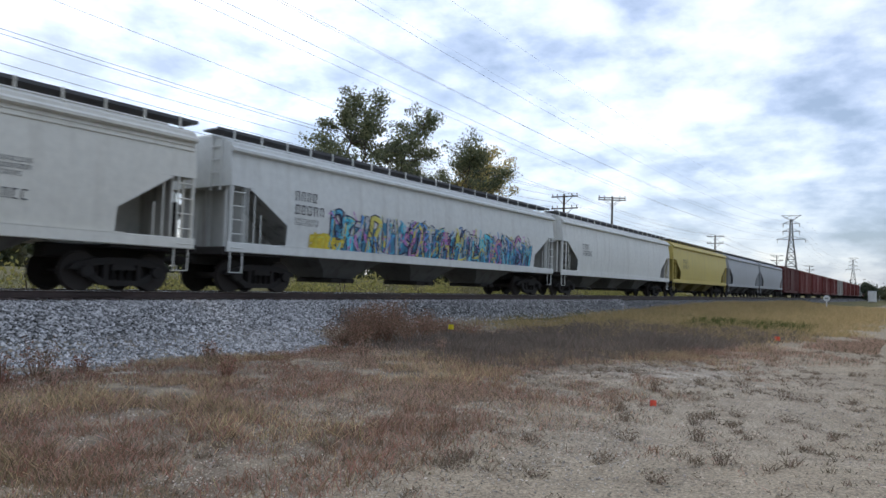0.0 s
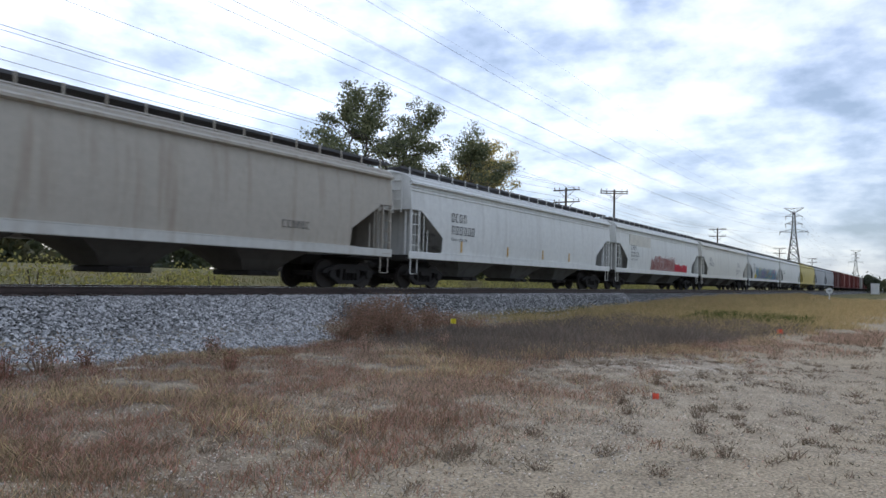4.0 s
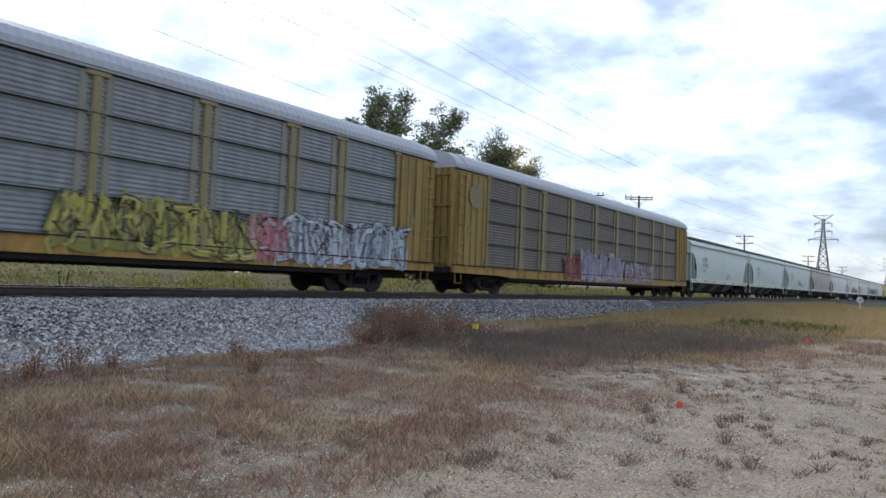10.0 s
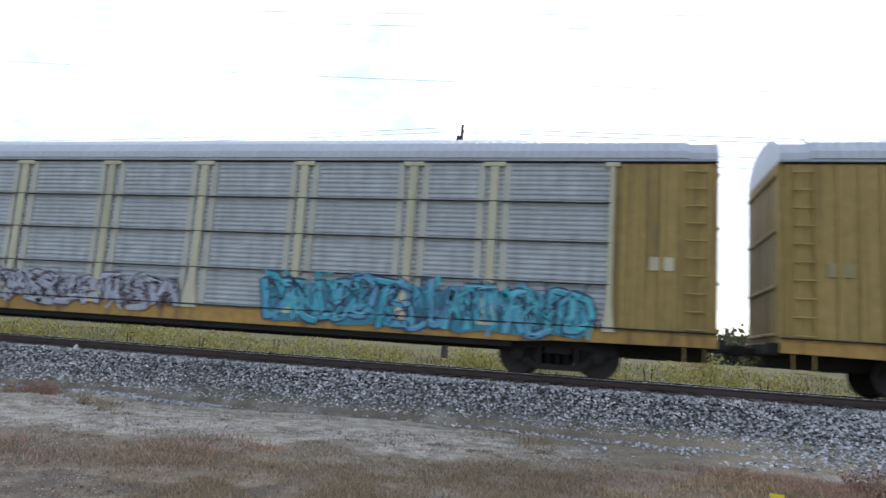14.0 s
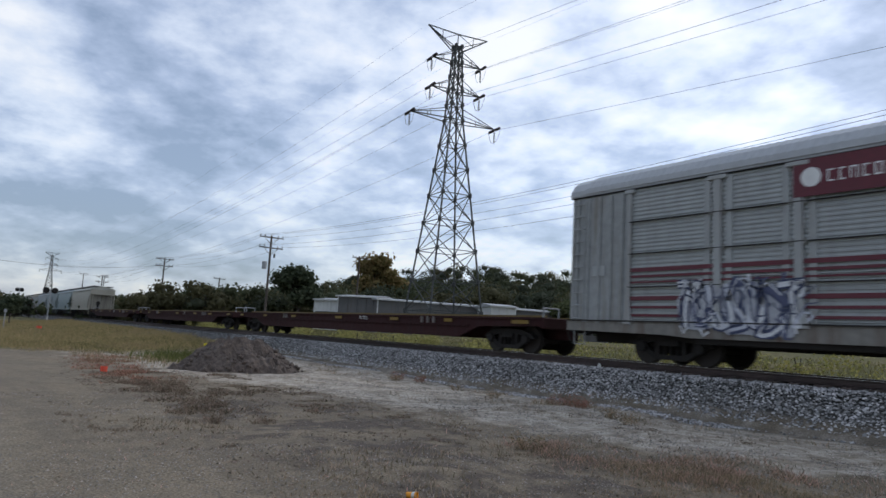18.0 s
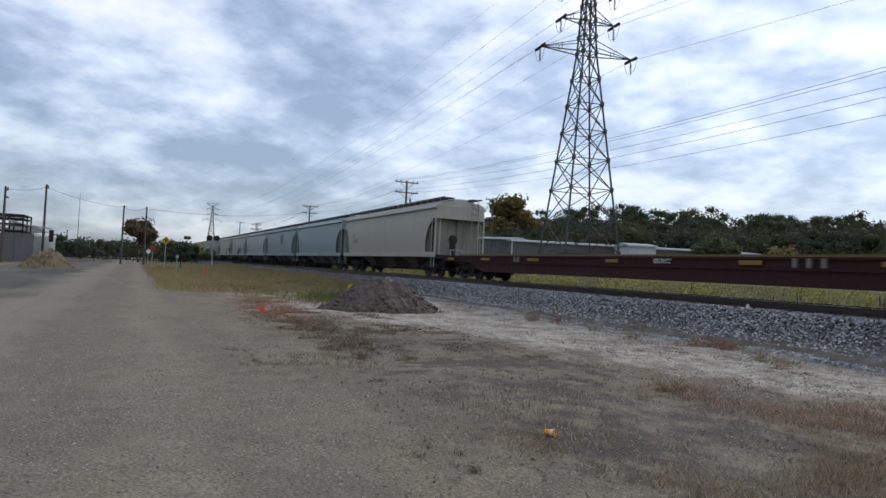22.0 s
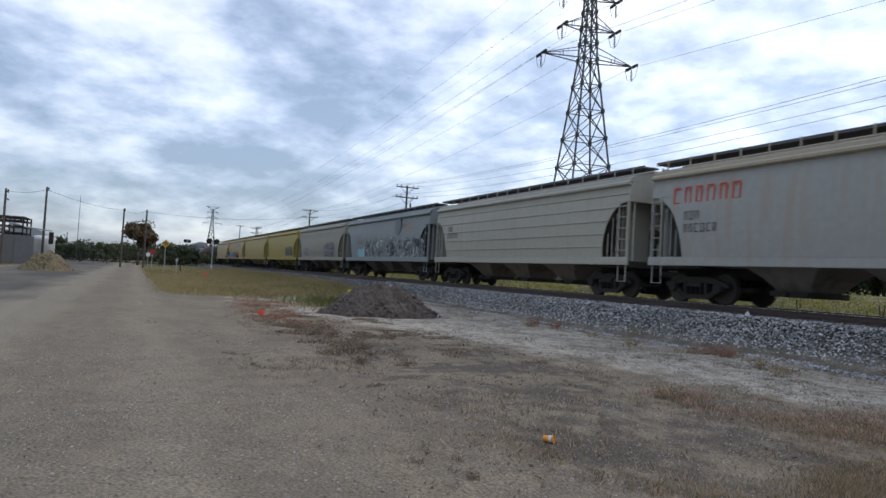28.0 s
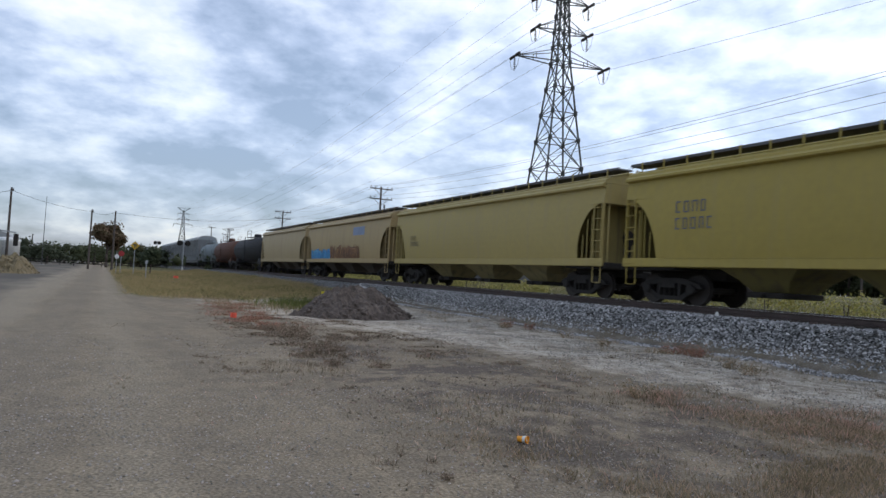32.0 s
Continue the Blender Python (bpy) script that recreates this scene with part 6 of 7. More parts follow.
tree(70.6, 41.8, 18.8, 1.5, M_LEAF_YEL, "tree with dense yellowing autumn leaves", 15, leaves=17000, size=0.14, bare=0.1, low=0.12)


# ---- wooded ridge beyond the track ----
bm = bmesh.new()
bmesh.ops.create_icosphere(bm, subdivisions=1, radius=1.0)
ICO_V = np.array([tuple(v.co) for v in bm.verts])
ICO_F = np.array([[v.index for v in f.verts] for f in bm.faces])
bm.free()


def woods(name, label, spots, mats, seed, quads_each=1150, size=0.33):
    r = np.random.default_rng(seed)
    sets, cores = [[] for _ in mats], [[] for _ in mats]
    stems = Geo()
    for x, y, z0, h, w in spots:
        n = 16
        c = np.stack([x + r.normal(size=n) * w * 0.32, y + r.normal(size=n) * w * 0.32, z0 + h * r.uniform(0.2, 0.9, n)], 1)
        c[0] = (x, y, z0 + h * 0.85)
        rad, k = r.uniform(0.17, 0.3, n) * w, r.integers(len(mats))
        sets[k].append(leaf_quads(c, rad, np.full(n, quads_each // n), size, r))
        lump = (ICO_V[None] * (0.5 * rad)[:, None, None] * r.uniform(0.6, 1.2, (n, len(ICO_V), 1)) * np.array((1, 1, 0.8)) + c[:, None])[:9]
        cores[k].append(lump.reshape(-1, 3))
        stems.tube((x, y, z0 - 0.5), (x, y, z0 + h * 0.7), 0.3, 5, 0.1)
    top = thing(name, label, "woodland", kind="stuff", geo=stems, mat=M_BARK)
    for s, m in zip(sets, mats):
        if s:
            ob = part("foliage", quads("foliage", np.concatenate(s), m), None, top)
            ob["kind"] = "stuff"
    for s, m in zip(cores, mats):
        if s:
            V = np.concatenate(s)
            F = ICO_F[None] + (np.arange(len(V) // len(ICO_V)) * len(ICO_V))[:, None, None]
            ob = part("inner_foliage", tris("inner_foliage", V, F.reshape(-1, 3), m), None, top)
            ob["kind"] = "stuff"
    return top


r = np.random.default_rng(21)
spots = []
for i in range(300):
    az = r.uniform(16, 80)
    row = i % 3
    d = (120, 165, 220)[row] * r.uniform(0.92, 1.1)
    crest = np.interp(az, [16, 24, 28, 31, 37, 42, 48, 55, 60, 66, 71, 76, 80], [7.2, 7.6, 7.2, 6.5, 5.65, 5.9, 5.9, 5.8, 4.9, 4.0, 3.0, 2.0, 1.4])
    top = 1.6 + d * math.tan(radians(crest)) * (0.72, 0.86, 1.0)[row] * r.uniform(0.88, 1.04)
    h = min(top, r.uniform(9, 13))
    spots.append((-d * math.sin(radians(az)), d * math.cos(radians(az)), max(0.3, top - h), h, r.uniform(7, 10)))
for i in range(110):
    az = r.uniform(16, 78)
    d = r.uniform(104, 118)
    spots.append((-d * math.sin(radians(az)), d * math.cos(radians(az)), 0.2, r.uniform(4.5, 7.5), r.uniform(5, 8)))
woods("wooded_ridge", "dense green and olive wooded ridge in early autumn", spots, (M_WOOD_A, M_WOOD_B, M_WOOD_C, M_WOOD_A, M_WOOD_B), 22)


def at_az(az, d, z=0.0):
    """A place d metres off at heading az."""
    return (-d * math.sin(radians(az)), d * math.cos(radians(az)), z)


# single trees along the ridge and the horizon
def az_tree(az, d, h, spread, mat, label, seed, **kw):
    p = at_az(az, d)
    return tree(p[0], p[1], h, spread, mat, label, seed, base_z=0.3, **kw)


az_tree(66.2, 100, 10.0, 1.3, M_LEAF_DARK, "broad dark green tree behind the track", 31, leaves=9000, size=0.33, bare=0.0, low=0.05, clump=1.5)
az_tree(59.8, 130, 16.0, 1.1, M_LEAF_GOLD, "yellowing autumn tree below the ridge", 32, leaves=8000, size=0.4, bare=0.05, low=0.2, clump=1.6)
az_tree(27.5, 95, 15.0, 0.9, M_LEAF_DARK, "tall dark tree at the end of the ridge", 33, leaves=8000, size=0.33, bare=0.1, clump=1.5)
az_tree(38.5, 92, 6.2, 1.3, M_LEAF_GOLD, "small golden autumn tree", 34, leaves=5000, size=0.3, bare=0.0, low=0.05)
az_tree(43.5, 95, 7.5, 1.4, M_LEAF_GREEN, "round green tree behind the track", 35, leaves=6000, size=0.3, bare=0.0, low=0.05)
az_tree(89.7, 150, 8.8, 1.2, M_LEAF_RUST, "rusty brown autumn tree near the crossing", 36, leaves=6000, size=0.4, bare=0.1, low=0.1, clump=1.5)
az_tree(86.6, 85, 3.3, 1.3, M_LEAF_DARK, "dark green shrub beside the crossing signs", 37, leaves=3000, size=0.2, bare=0.0, low=0.0, trunk=0.1, clump=0.8)

r = np.random.default_rng(41)
spots = []
for i in range(90):
    az = r.uniform(80, 112)
    d = r.uniform(170, 260)
    spots.append((*at_az(az, d)[:2], 0.2, r.uniform(3.2, 5.6), r.uniform(6, 9)))
for i in range(60):
    az = r.uniform(-112, -86)
    d = r.uniform(260, 380)
    spots.append((*at_az(az, d)[:2], 0.2, r.uniform(4.5, 7), r.uniform(8, 12)))
for i in range(120):
    az = r.uniform(-62, 20)
    d = r.uniform(75, 130)
    spots.append((*at_az(az, d)[:2], 0.8, r.uniform(3.0, 5.5), r.uniform(6, 9)))
woods("distant_tree_line", "low green and olive tree line along the horizon", spots, (M_WOOD_A, M_WOOD_C, M_WOOD_B), 42, 420, 0.42)

# scrub on the far bank of the track
M_SCRUB = leaf_material("bank_grass_blades", (0.135, 0.122, 0.045), 0.3)
M_SCRUBLEAF = leaf_material("scrub_leaves", (0.33, 0.31, 0.105), 0.35)
for i in range(60):
    x = -75 + i * 2.9 + rng.uniform(-1.2, 1.2)
    y = rng.uniform(20.8, 24)
    h = rng.uniform(1.2, 1.75)
    n = 9
    c = np.stack([rng.normal(size=n) * h * 0.5, rng.normal(size=n) * h * 0.4, h * rng.uniform(0.25, 0.7, n)], 1)
    b = thing("scrub_bush", "low yellow-green scrub bush on the far bank", "bush", "bushes beyond the track", at=pose(x, y, float(ground_z(x, y))))
    part("stem", Geo().tube((0, 0, -0.1), (0.1, 0, h * 0.6), 0.02, 5).tube((0, 0, -0.1), (-0.15, 0.1, h * 0.6), 0.02, 5), M_BARK, b)
    part("foliage", quads("foliage", leaf_quads(c, np.full(n, h * 0.45), np.full(n, 75), 0.07, rng), M_SCRUBLEAF), None, b)


# ---- low sheds behind the track ----
M_SIDING = material("grey_ribbed_siding", (0.125, 0.122, 0.122), rough=0.7, spread=0.12, grain=2, coarse=0.3, bump=0.1, streak=0.3)
M_SIDING_W = material("white_siding", (0.62, 0.62, 0.6), rough=0.7, spread=0.08, grain=2, coarse=0.3, bump=0.1, streak=0.2)
M_ROOF = material("light_metal_roof", (0.3, 0.305, 0.31), rough=0.5, metal=0.3, spread=0.1, bump=0.05)
M_TRIM = material("pale_trim", (0.55, 0.55, 0.54), rough=0.6, spread=0.08, bump=0.0)


def shed(az0, d0, az1, d1, height, mat, label, depth=9.0, posts=9):
    p, q = Vector(at_az(az0, d0, 0.3)), Vector(at_az(az1, d1, 0.3))
    run = q - p
    ln = run.length
    yaw = math.degrees(math.atan2(run.y, run.x))
    s = thing("storage_shed", label, "building", at=pose(p.x, p.y, 0.3, 0, 0, yaw))
    part("wall", Geo().box((ln / 2, depth / 2, height / 2), (ln, depth, height)), mat, s)
    part("roof", Geo().prism([(-0.3, height), (depth + 0.3, height), (depth + 0.3, height + 0.15), (depth / 2, height + 0.5), (-0.3, height + 0.15)], "x", -0.25, ln + 0.25), M_ROOF, s)
    for i in range(posts):
        part("wall_rib", Geo().box((ln * i / (posts - 1), -0.06, height / 2), (0.14, 0.1, height)), M_TRIM if i in (0, posts - 1) else mat, s)
    part("eaves_trim", Geo().box((ln / 2, -0.32, height + 0.06), (ln + 0.5, 0.06, 0.16)), M_TRIM, s)
    return s


shed(64.9, 96, 63.1, 95, 5.2, M_SIDING_W, "small white shed behind the flat cars", 6, 4)
shed(63.0, 90, 59.9, 88, 5.6, M_SIDING, "grey ribbed storage shed behind the track", 8, 5)
shed(59.7, 86, 40.5, 100, 5.3, M_SIDING, "long grey ribbed storage shed behind the track", 9, 13)
shed(50.1, 84, 48.1, 85, 5.2, M_TRIM, "low pale shed beyond the track", 6, 4)
shed(79.5, 190, 73.0, 185, 6.0, M_SIDING, "distant low grey industrial shed", 14, 6)
for az, d, top in ((61.5, 100, 12.5), (38.2, 110, 8.5), (31.5, 96, 7.0), (72.6, 150, 11), (80.9, 260, 15.5), (82.3, 230, 14)):
    p = at_az(az, d)
    utility_pole(p[0], p[1], top, "far wooden utility pole", (0.3,), 1.2, False, base=0.3)

# ---- road end: poles, signs, tanks ----
for az, d, top, lamp, arm_at in ((96.1, 100, 9.9, False, (0.3,)), (90.9, 115, 9.0, False, (0.3,)), (89.3, 112, 8.9, True, ()), (98.6, 92, 8.6, True, (0.3,)), (94.6, 220, 7.6, False, (0.3, 1.6))):
    p = at_az(az, d)
    utility_pole(p[0], p[1], top, "wooden utility pole beside the road", arm_at, 1.0, False, lamp=lamp, base=0.1, turn=90)
for a, b in ((96.1, 90.9), (90.9, 89.3)):
    pa, pb = at_az(a, 100 if a > 95 else 115, 9.6 if a > 95 else 8.7), at_az(b, 115 if b > 90 else 112, 8.7)
    wire("road_wire", pa, pb, 0.4, 0.02, "thin dark wire over the road", 12)
pa, pb = at_az(98.6, 92, 8.4), at_az(96.1, 100, 9.6)
wire("road_wire", pa, pb, 0.3, 0.02, "thin dark wire over the road", 12)
wire("road_wire", at_az(89.3, 112, 8.6), (-128, PY - 1.3, 11.0), 0.8, 0.02, "thin dark wire over the road", 12)
p = at_az(93.9, 140)
m_ = thing("radio_mast", "slender grey radio mast beyond the road", "mast", at=pose(p[0], p[1], 0.1))
part("shaft", Geo().tube((0, 0, 0), (0, 0, 12.2), 0.07, 8, 0.03), M_TOWER, m_)
part("guy_plate", Geo().box((0, 0, 0.05), (0.6, 0.6, 0.1), 0.02), M_GALV, m_)

M_YELSIGN = material("yellow_sign_face", (0.5, 0.31, 0.02), rough=0.45, spread=0.06, bump=0.0)
M_REDSIGN = material("red_sign_face", (0.3, 0.025, 0.025), rough=0.45, spread=0.06, bump=0.0)
p = at_az(87.8, 75)
sgn = thing("warning_sign", "yellow diamond warning sign with a black junction symbol", "road sign", at=pose(p[0], p[1], 0.1, 0, 0, 82))
part("post", Geo().box((0, 0.05, 1.5), (0.07, 0.05, 3.4)), M_GALV, sgn)
dm = part("sign_plate", Geo().prism([(-0.44, 3.06), (0, 2.62), (0.44, 3.06), (0, 3.5)], "y", -0.012, 0.012), M_YELSIGN, sgn)
part("symbol", Geo().box((0, -0.017, 2.99), (0.1, 0.008, 0.38)).box((-0.03, -0.017, 3.16), (0.38, 0.008, 0.1)).box((0.16, -0.017, 3.04), (0.08, 0.008, 0.18)), M_BLACKPAINT, dm, "black junction symbol")
p = at_az(88.7, 78)
s2 = thing("stop_sign", "small red octagonal sign on a post", "road sign", at=pose(p[0], p[1], 0.1, 0, 0, 95))
part("post", Geo().box((0, 0.04, 1.2), (0.06, 0.05, 2.6)), M_GALV, s2)
part("sign_plate", Geo().prism([(0.3 * math.cos(radians(22.5 + 45 * i)), 2.2 + 0.3 * math.sin(radians(22.5 + 45 * i))) for i in range(8)], "y", -0.01, 0.01), M_REDSIGN, s2)
p = at_az(89.0, 84)
s3 = thing("crossing_sign", "round pale railway crossing sign on a post", "road sign", at=pose(p[0], p[1], 0.1, 0, 0, 95))
part("post", Geo().box((0, 0.04, 1.2), (0.06, 0.05, 2.4)), M_GALV, s3)
part("sign_plate", Geo().prism([(0.24 * math.cos(radians(20 * i)), 1.9 + 0.24 * math.sin(radians(20 * i))) for i in range(18)], "y", -0.01, 0.01), M_SIDING_W, s3)
for az, d, h in ((86.9, 64, 1.5),):
    p = at_az(az, d)
    s4 = thing("marker_post", "short white marker post beside the track", "post", at=pose(p[0], p[1], 0.2, 0, 0, 90))
    part("post", Geo().box((0, 0, h / 2), (0.07, 0.07, h), 0.015), M_GALV, s4)
    part("sign_plate", Geo().box((0, -0.06, h - 0.15), (0.22, 0.02, 0.26), 0.008), M_GALV, s4)
p = at_az(84.3, 110)
sg = thing("crossing_signal", "railway crossing signal mast with dark lamp heads", "signal", at=pose(p[0], p[1], 0.2, 0, 0, 90))
part("mast", Geo().tube((0, 0, 0), (0, 0, 4.8), 0.09, 8), M_GALV, sg)
part("mast_base", Geo().lathe([(-0.2, 0.14), (0.8, 0.13), (0.85, 0.08)], "z", 12), M_SIDING_W, sg, "white mast base")
part("lamp_bracket", Geo().box((0, 0, 4.5), (1.3, 0.08, 0.08)), M_STEEL_DK, sg)
for dx in (-0.55, 0.55):
    hd_ = part("lamp_head", Geo().lathe([(-0.06, 0.42), (-0.02, 0.43), (0.02, 0.42)], "y", 18, at=(dx, 0.02, 4.5)), M_STEEL_DK, sg, "round dark backing disc")
    part("lamp_hood", Geo().lathe([(-0.3, 0.16), (-0.06, 0.17)], "y", 14, at=(dx, 0, 4.5)), M_STEEL_DK, hd_)
# signal bridge cantilever far along the track, with dark hooded heads
p = at_az(84.6, 205)
sb = thing("track_signal", "railway track signal with dark hooded heads", "signal", at=pose(p[0], TRACK_Y - 3.2, 0.6))
part("mast", Geo().tube((0, 0, 0), (0, 0, 7), 0.12, 8), M_GALV, sb)
for dy in (-0.5, 0.5):
    part("signal_head", Geo().lathe([(-0.1, 0.5), (0.0, 0.5), (0.05, 0.3)], "x", 16, at=(0, dy, 6.4)), M_STEEL_DK, sb)
# traffic light on a mast by the plant
p = at_az(95.6, 98)
tl = thing("traffic_light", "dark traffic light on a curved mast arm", "traffic light", at=pose(p[0], p[1], 0.1))
part("mast", Geo().path([(1, -7, 0), (1, -7, 3.6), (0.8, -5.5, 4.3), (0.4, -3, 4.5), (0, 0, 4.2)], 0.08, 6), M_GALV, tl)
part("signal_head", Geo().box((0, 0, 3.3), (0.5, 0.5, 1.5), 0.06), M_STEEL_DK, tl)
# process plant
p = at_az(99.2, 95)
pl = thing("process_plant", "industrial plant with dark pipe rack behind a grey wall", "industrial plant", at=pose(p[0], p[1], 0.1))
for ix in range(3):
    for iy in range(5):
        part("rack_post", Geo().box((-3 - ix * 3.5, -5 + iy * 1.9, 2.85), (0.16, 0.16, 5.7)), M_STEEL_DK, pl)
for z in (3.7, 4.5, 5.2, 5.65):
    g = Geo()
    for ix in range(3):
        g.box((-3 - ix * 3.5, -1.2, z), (0.14, 7.8, 0.14))
    for iy in range(5):
        g.box((-6.5, -5 + iy * 1.9, z), (7.2, 0.14, 0.14))
    part("rack_beam", g, M_STEEL_DK, pl)["kind"] = "stuff"
for i, (y, z) in enumerate(((-3.6, 4.0), (-2.1, 4.9), (-0.2, 4.1), (1.4, 4.8))):
    part("pipe", Geo().tube((-12, y, z), (-2, y, z), 0.16, 10), M_GALV, pl, "grey process pipe")
part("tank", Geo().lathe([(-1.6, 0.3), (-1.4, 1.0), (1.4, 1.0), (1.6, 0.3)], "y", 20, at=(-1.5, -4.6, 3.6)), M_SIDING_W, pl, "pale horizontal tank", smooth=True)
for i in range(6):
    part("wall_panel", Geo().box((0, -7 + 2.05 * i, 1.65), (0.3, 2.0, 3.3), 0.03), M_SIDING, pl, "grey corrugated wall panel")
p = at_az(96.15, 112)
tk = thing("storage_tank", "white round storage tank with a shallow domed top", "tank", at=pose(p[0], p[1], 0.1))
part("shell", Geo().lathe([(0, 1.65), (3.3, 1.65), (3.36, 1.7), (3.44, 1.7), (3.5, 1.6)], "z", 28), M_SIDING_W, tk, smooth=True)
part("dome", Geo().lathe([(3.5, 1.6), (3.75, 1.1), (3.86, 0.5), (3.88, 0.1)], "z", 28), M_SIDING_W, tk, smooth=True)
part("ladder", ladder(0, 0, 0, 3.5), M_GALV, tk, at=pose(1.72, 0, 0, 0, 0, 90))
p = at_az(97.1, 125)
hs = thing("storage_shed", "grey shed with a low curved roof at the plant", "building", at=pose(p[0], p[1], 0.1))
part("wall", Geo().box((0, 0, 2), (6, 5.6, 4)), M_SIDING, hs)
part("roof", Geo().prism([(2.9 * math.cos(math.pi * i / 12), 4 + 1.15 * math.sin(math.pi * i / 12)) for i in range(13)], "x", -3.1, 3.1), M_ROOF, hs)
p = at_az(92.3, 150)
fn = thing("yard_fence", "low dark yard fence beyond the road end", "fence", at=pose(p[0], p[1], 0.0))
for i in range(16):
    part("post", Geo().box((0, -18 + i * 2.4, 0.6), (0.1, 0.1, 1.2)), M_STEEL_DK, fn)
part("rail", Geo().box((0, 0, 1.05), (0.08, 36.5, 0.12)), M_STEEL_DK, fn)
part("rail", Geo().box((0, 0, 0.55), (0.08, 36.5, 0.12)), M_STEEL_DK, fn)

# ---- heaps ----
M_HEAP = material("dark_spoil", (0.115, 0.09, 0.075), rough=0.98, spread=0.45, grain=7, coarse=1.2, bump=0.9, dist=0.12)
M_HEAP2 = material("sandy_spoil", (0.145, 0.112, 0.06), rough=0.98, spread=0.3, grain=5, coarse=0.6, bump=0.7, dist=0.08)


def heap(name, label, x, y, rx_, ry_, h, mat, seed, n=46):
    vs, fs = [], []
    r = np.random.default_rng(seed)
    for i in range(n):
        for j in range(n):
            a, b = (i / (n - 1) * 2 - 1) * 1.15, (j / (n - 1) * 2 - 1) * 1.15
            d = math.hypot(a, b) * (1 + 0.25 * (float(wob(a * 3 + seed, b * 3, 1)) - 0.5))
            z = h * max(0.0, 1 - d ** 2.6) ** 1.35 * (0.7 + 0.55 * float(wob(a * 2.2, b * 2.2 + seed, 0.6)))
            z += (float(wob(a * 9, b * 9, 0.5)) - 0.5) * 0.3 * h * (1 if d < 0.95 else 0)
            vs.append((a * rx_, b * ry_, max(z, 0) - 0.04 + (0 if d < 1.05 else -0.12)))
    for i in range(n - 1):
        for j in range(n - 1):
            k = i * n + j
            fs.append((k, k + n, k + n + 1, k + 1))
    hp = thing(name, label, "heap", at=pose(x, y, float(ground_z(x, y))))
    part("heap_body", Geo().add(vs, fs), mat, hp)
    nc = 260
    c = r.uniform(-1, 1, (nc, 2))
    c = c[np.hypot(c[:, 0], c[:, 1]) < 1.0]
    cl = Geo()
    for a, b in c:
        d = math.hypot(a, b)
        z = h * max(0.0, 1 - d ** 2.6) ** 1.35 * 0.92
        s = r.uniform(0.04, 0.13)
        cl.box((a * rx_, b * ry_, z), (s * 1.4, s, s), s * 0.3)
    ob = part("clod", cl, mat, hp)
    ob["kind"] = "stuff"


heap("spoil_heap", "dark brown heap of dumped soil beside the lot", -23.8, 8.5, 1.75, 2.3, 1.02, M_HEAP, 5)
heap("sand_heap", "low sandy heap with dry grass beside the far road edge", -70, -7.0, 5.0, 2.2, 1.5, M_HEAP2, 6, 30)

# ---- survey flags and litter ----
M_ORANGE = material("fluorescent_orange_plastic", (0.8, 0.11, 0.06), rough=0.5, spread=0.08, bump=0.0)
M_YELFLAG = material("yellow_plastic", (0.75, 0.6, 0.03), rough=0.5, spread=0.08, bump=0.0)


def flag(x, y, mat, label, h=0.45, w=0.16, yaw=20):
    f_ = thing("survey_flag", label, "marker flag", "survey flags on the lot", at=pose(x, y, float(ground_z(x, y)), 0, 0, yaw))
    part("wire_stake", Geo().tube((0, 0, -0.05), (0, 0, h), 0.004, 5), M_GALV, f_)
    g = Geo()
    n = 5
    for i in range(n):
        a, b = i / n * w, (i + 1) / n * w
        ya, yb = 0.025 * math.sin(i * 1.3), 0.025 * math.sin((i + 1) * 1.3)
        g.add([(a, ya, h - 0.14), (b, yb, h - 0.14 - 0.01), (b, yb, h - 0.01), (a, ya, h), (a, ya + 0.003, h - 0.14), (b, yb + 0.003, h - 0.15), (b, yb + 0.003, h - 0.01), (a, ya + 0.003, h)], [(0, 1, 2, 3), (7, 6, 5, 4), (0, 4, 5, 1), (3, 2, 6, 7)])
    part("flag", g, mat, f_)


flag(9.6, 3.05, M_ORANGE, "crumpled fluorescent orange survey flag in weeds", 0.09, 0.13, -30)
flag(24.6, 3.75, M_ORANGE, "fluorescent orange survey flag on a wire", 0.22, 0.2, -60)
flag(-19.9, 3.35, M_ORANGE, "fluorescent orange survey flag on the gravel", 0.3, 0.18, 70)
flag(2.0, 9.0, M_YELFLAG, "yellow survey flag among dry weeds", 0.13, 0.17, 5)
flag(15.6, 10.6, M_YELFLAG, "small yellow survey flag among weeds", 0.48, 0.16, -50)
flag(-47, 4.2, M_ORANGE, "fluorescent orange survey flag in tall grass", 0.8, 0.3, 70)
flag(-30, 9.0, M_YELFLAG, "small yellow survey flag in tall grass", 0.7, 0.2, 70)
flag(4.1, 1.7, M_ORANGE, "fallen fluorescent orange survey flag", 0.1, 0.14, -50)
cp = thing("plastic_cup", "orange plastic cup lying on the gravel", "cup", at=pose(-5.75, 3.9, 0.035 + float(ground_z(-5.75, 3.9)), 0, 88, 35))
part("cup_body", Geo().lathe([(-0.055, 0.025), (-0.053, 0.028), (0.055, 0.037), (0.057, 0.04), (0.052, 0.035), (-0.048, 0.025)], "z", 20), material("orange_plastic", (0.75, 0.3, 0.02), rough=0.4, spread=0.06, bump=0.0), cp)
part("cup_label", Geo().lathe([(0.005, 0.0337), (0.036, 0.0365)], "z", 20), M_SIDING_W, cp, "pale printed band")
mp_ = thing("milepost", "small white track-side post with a plate", "post", at=pose(92.0, 8.4, 0.5, 0, 0, -80))
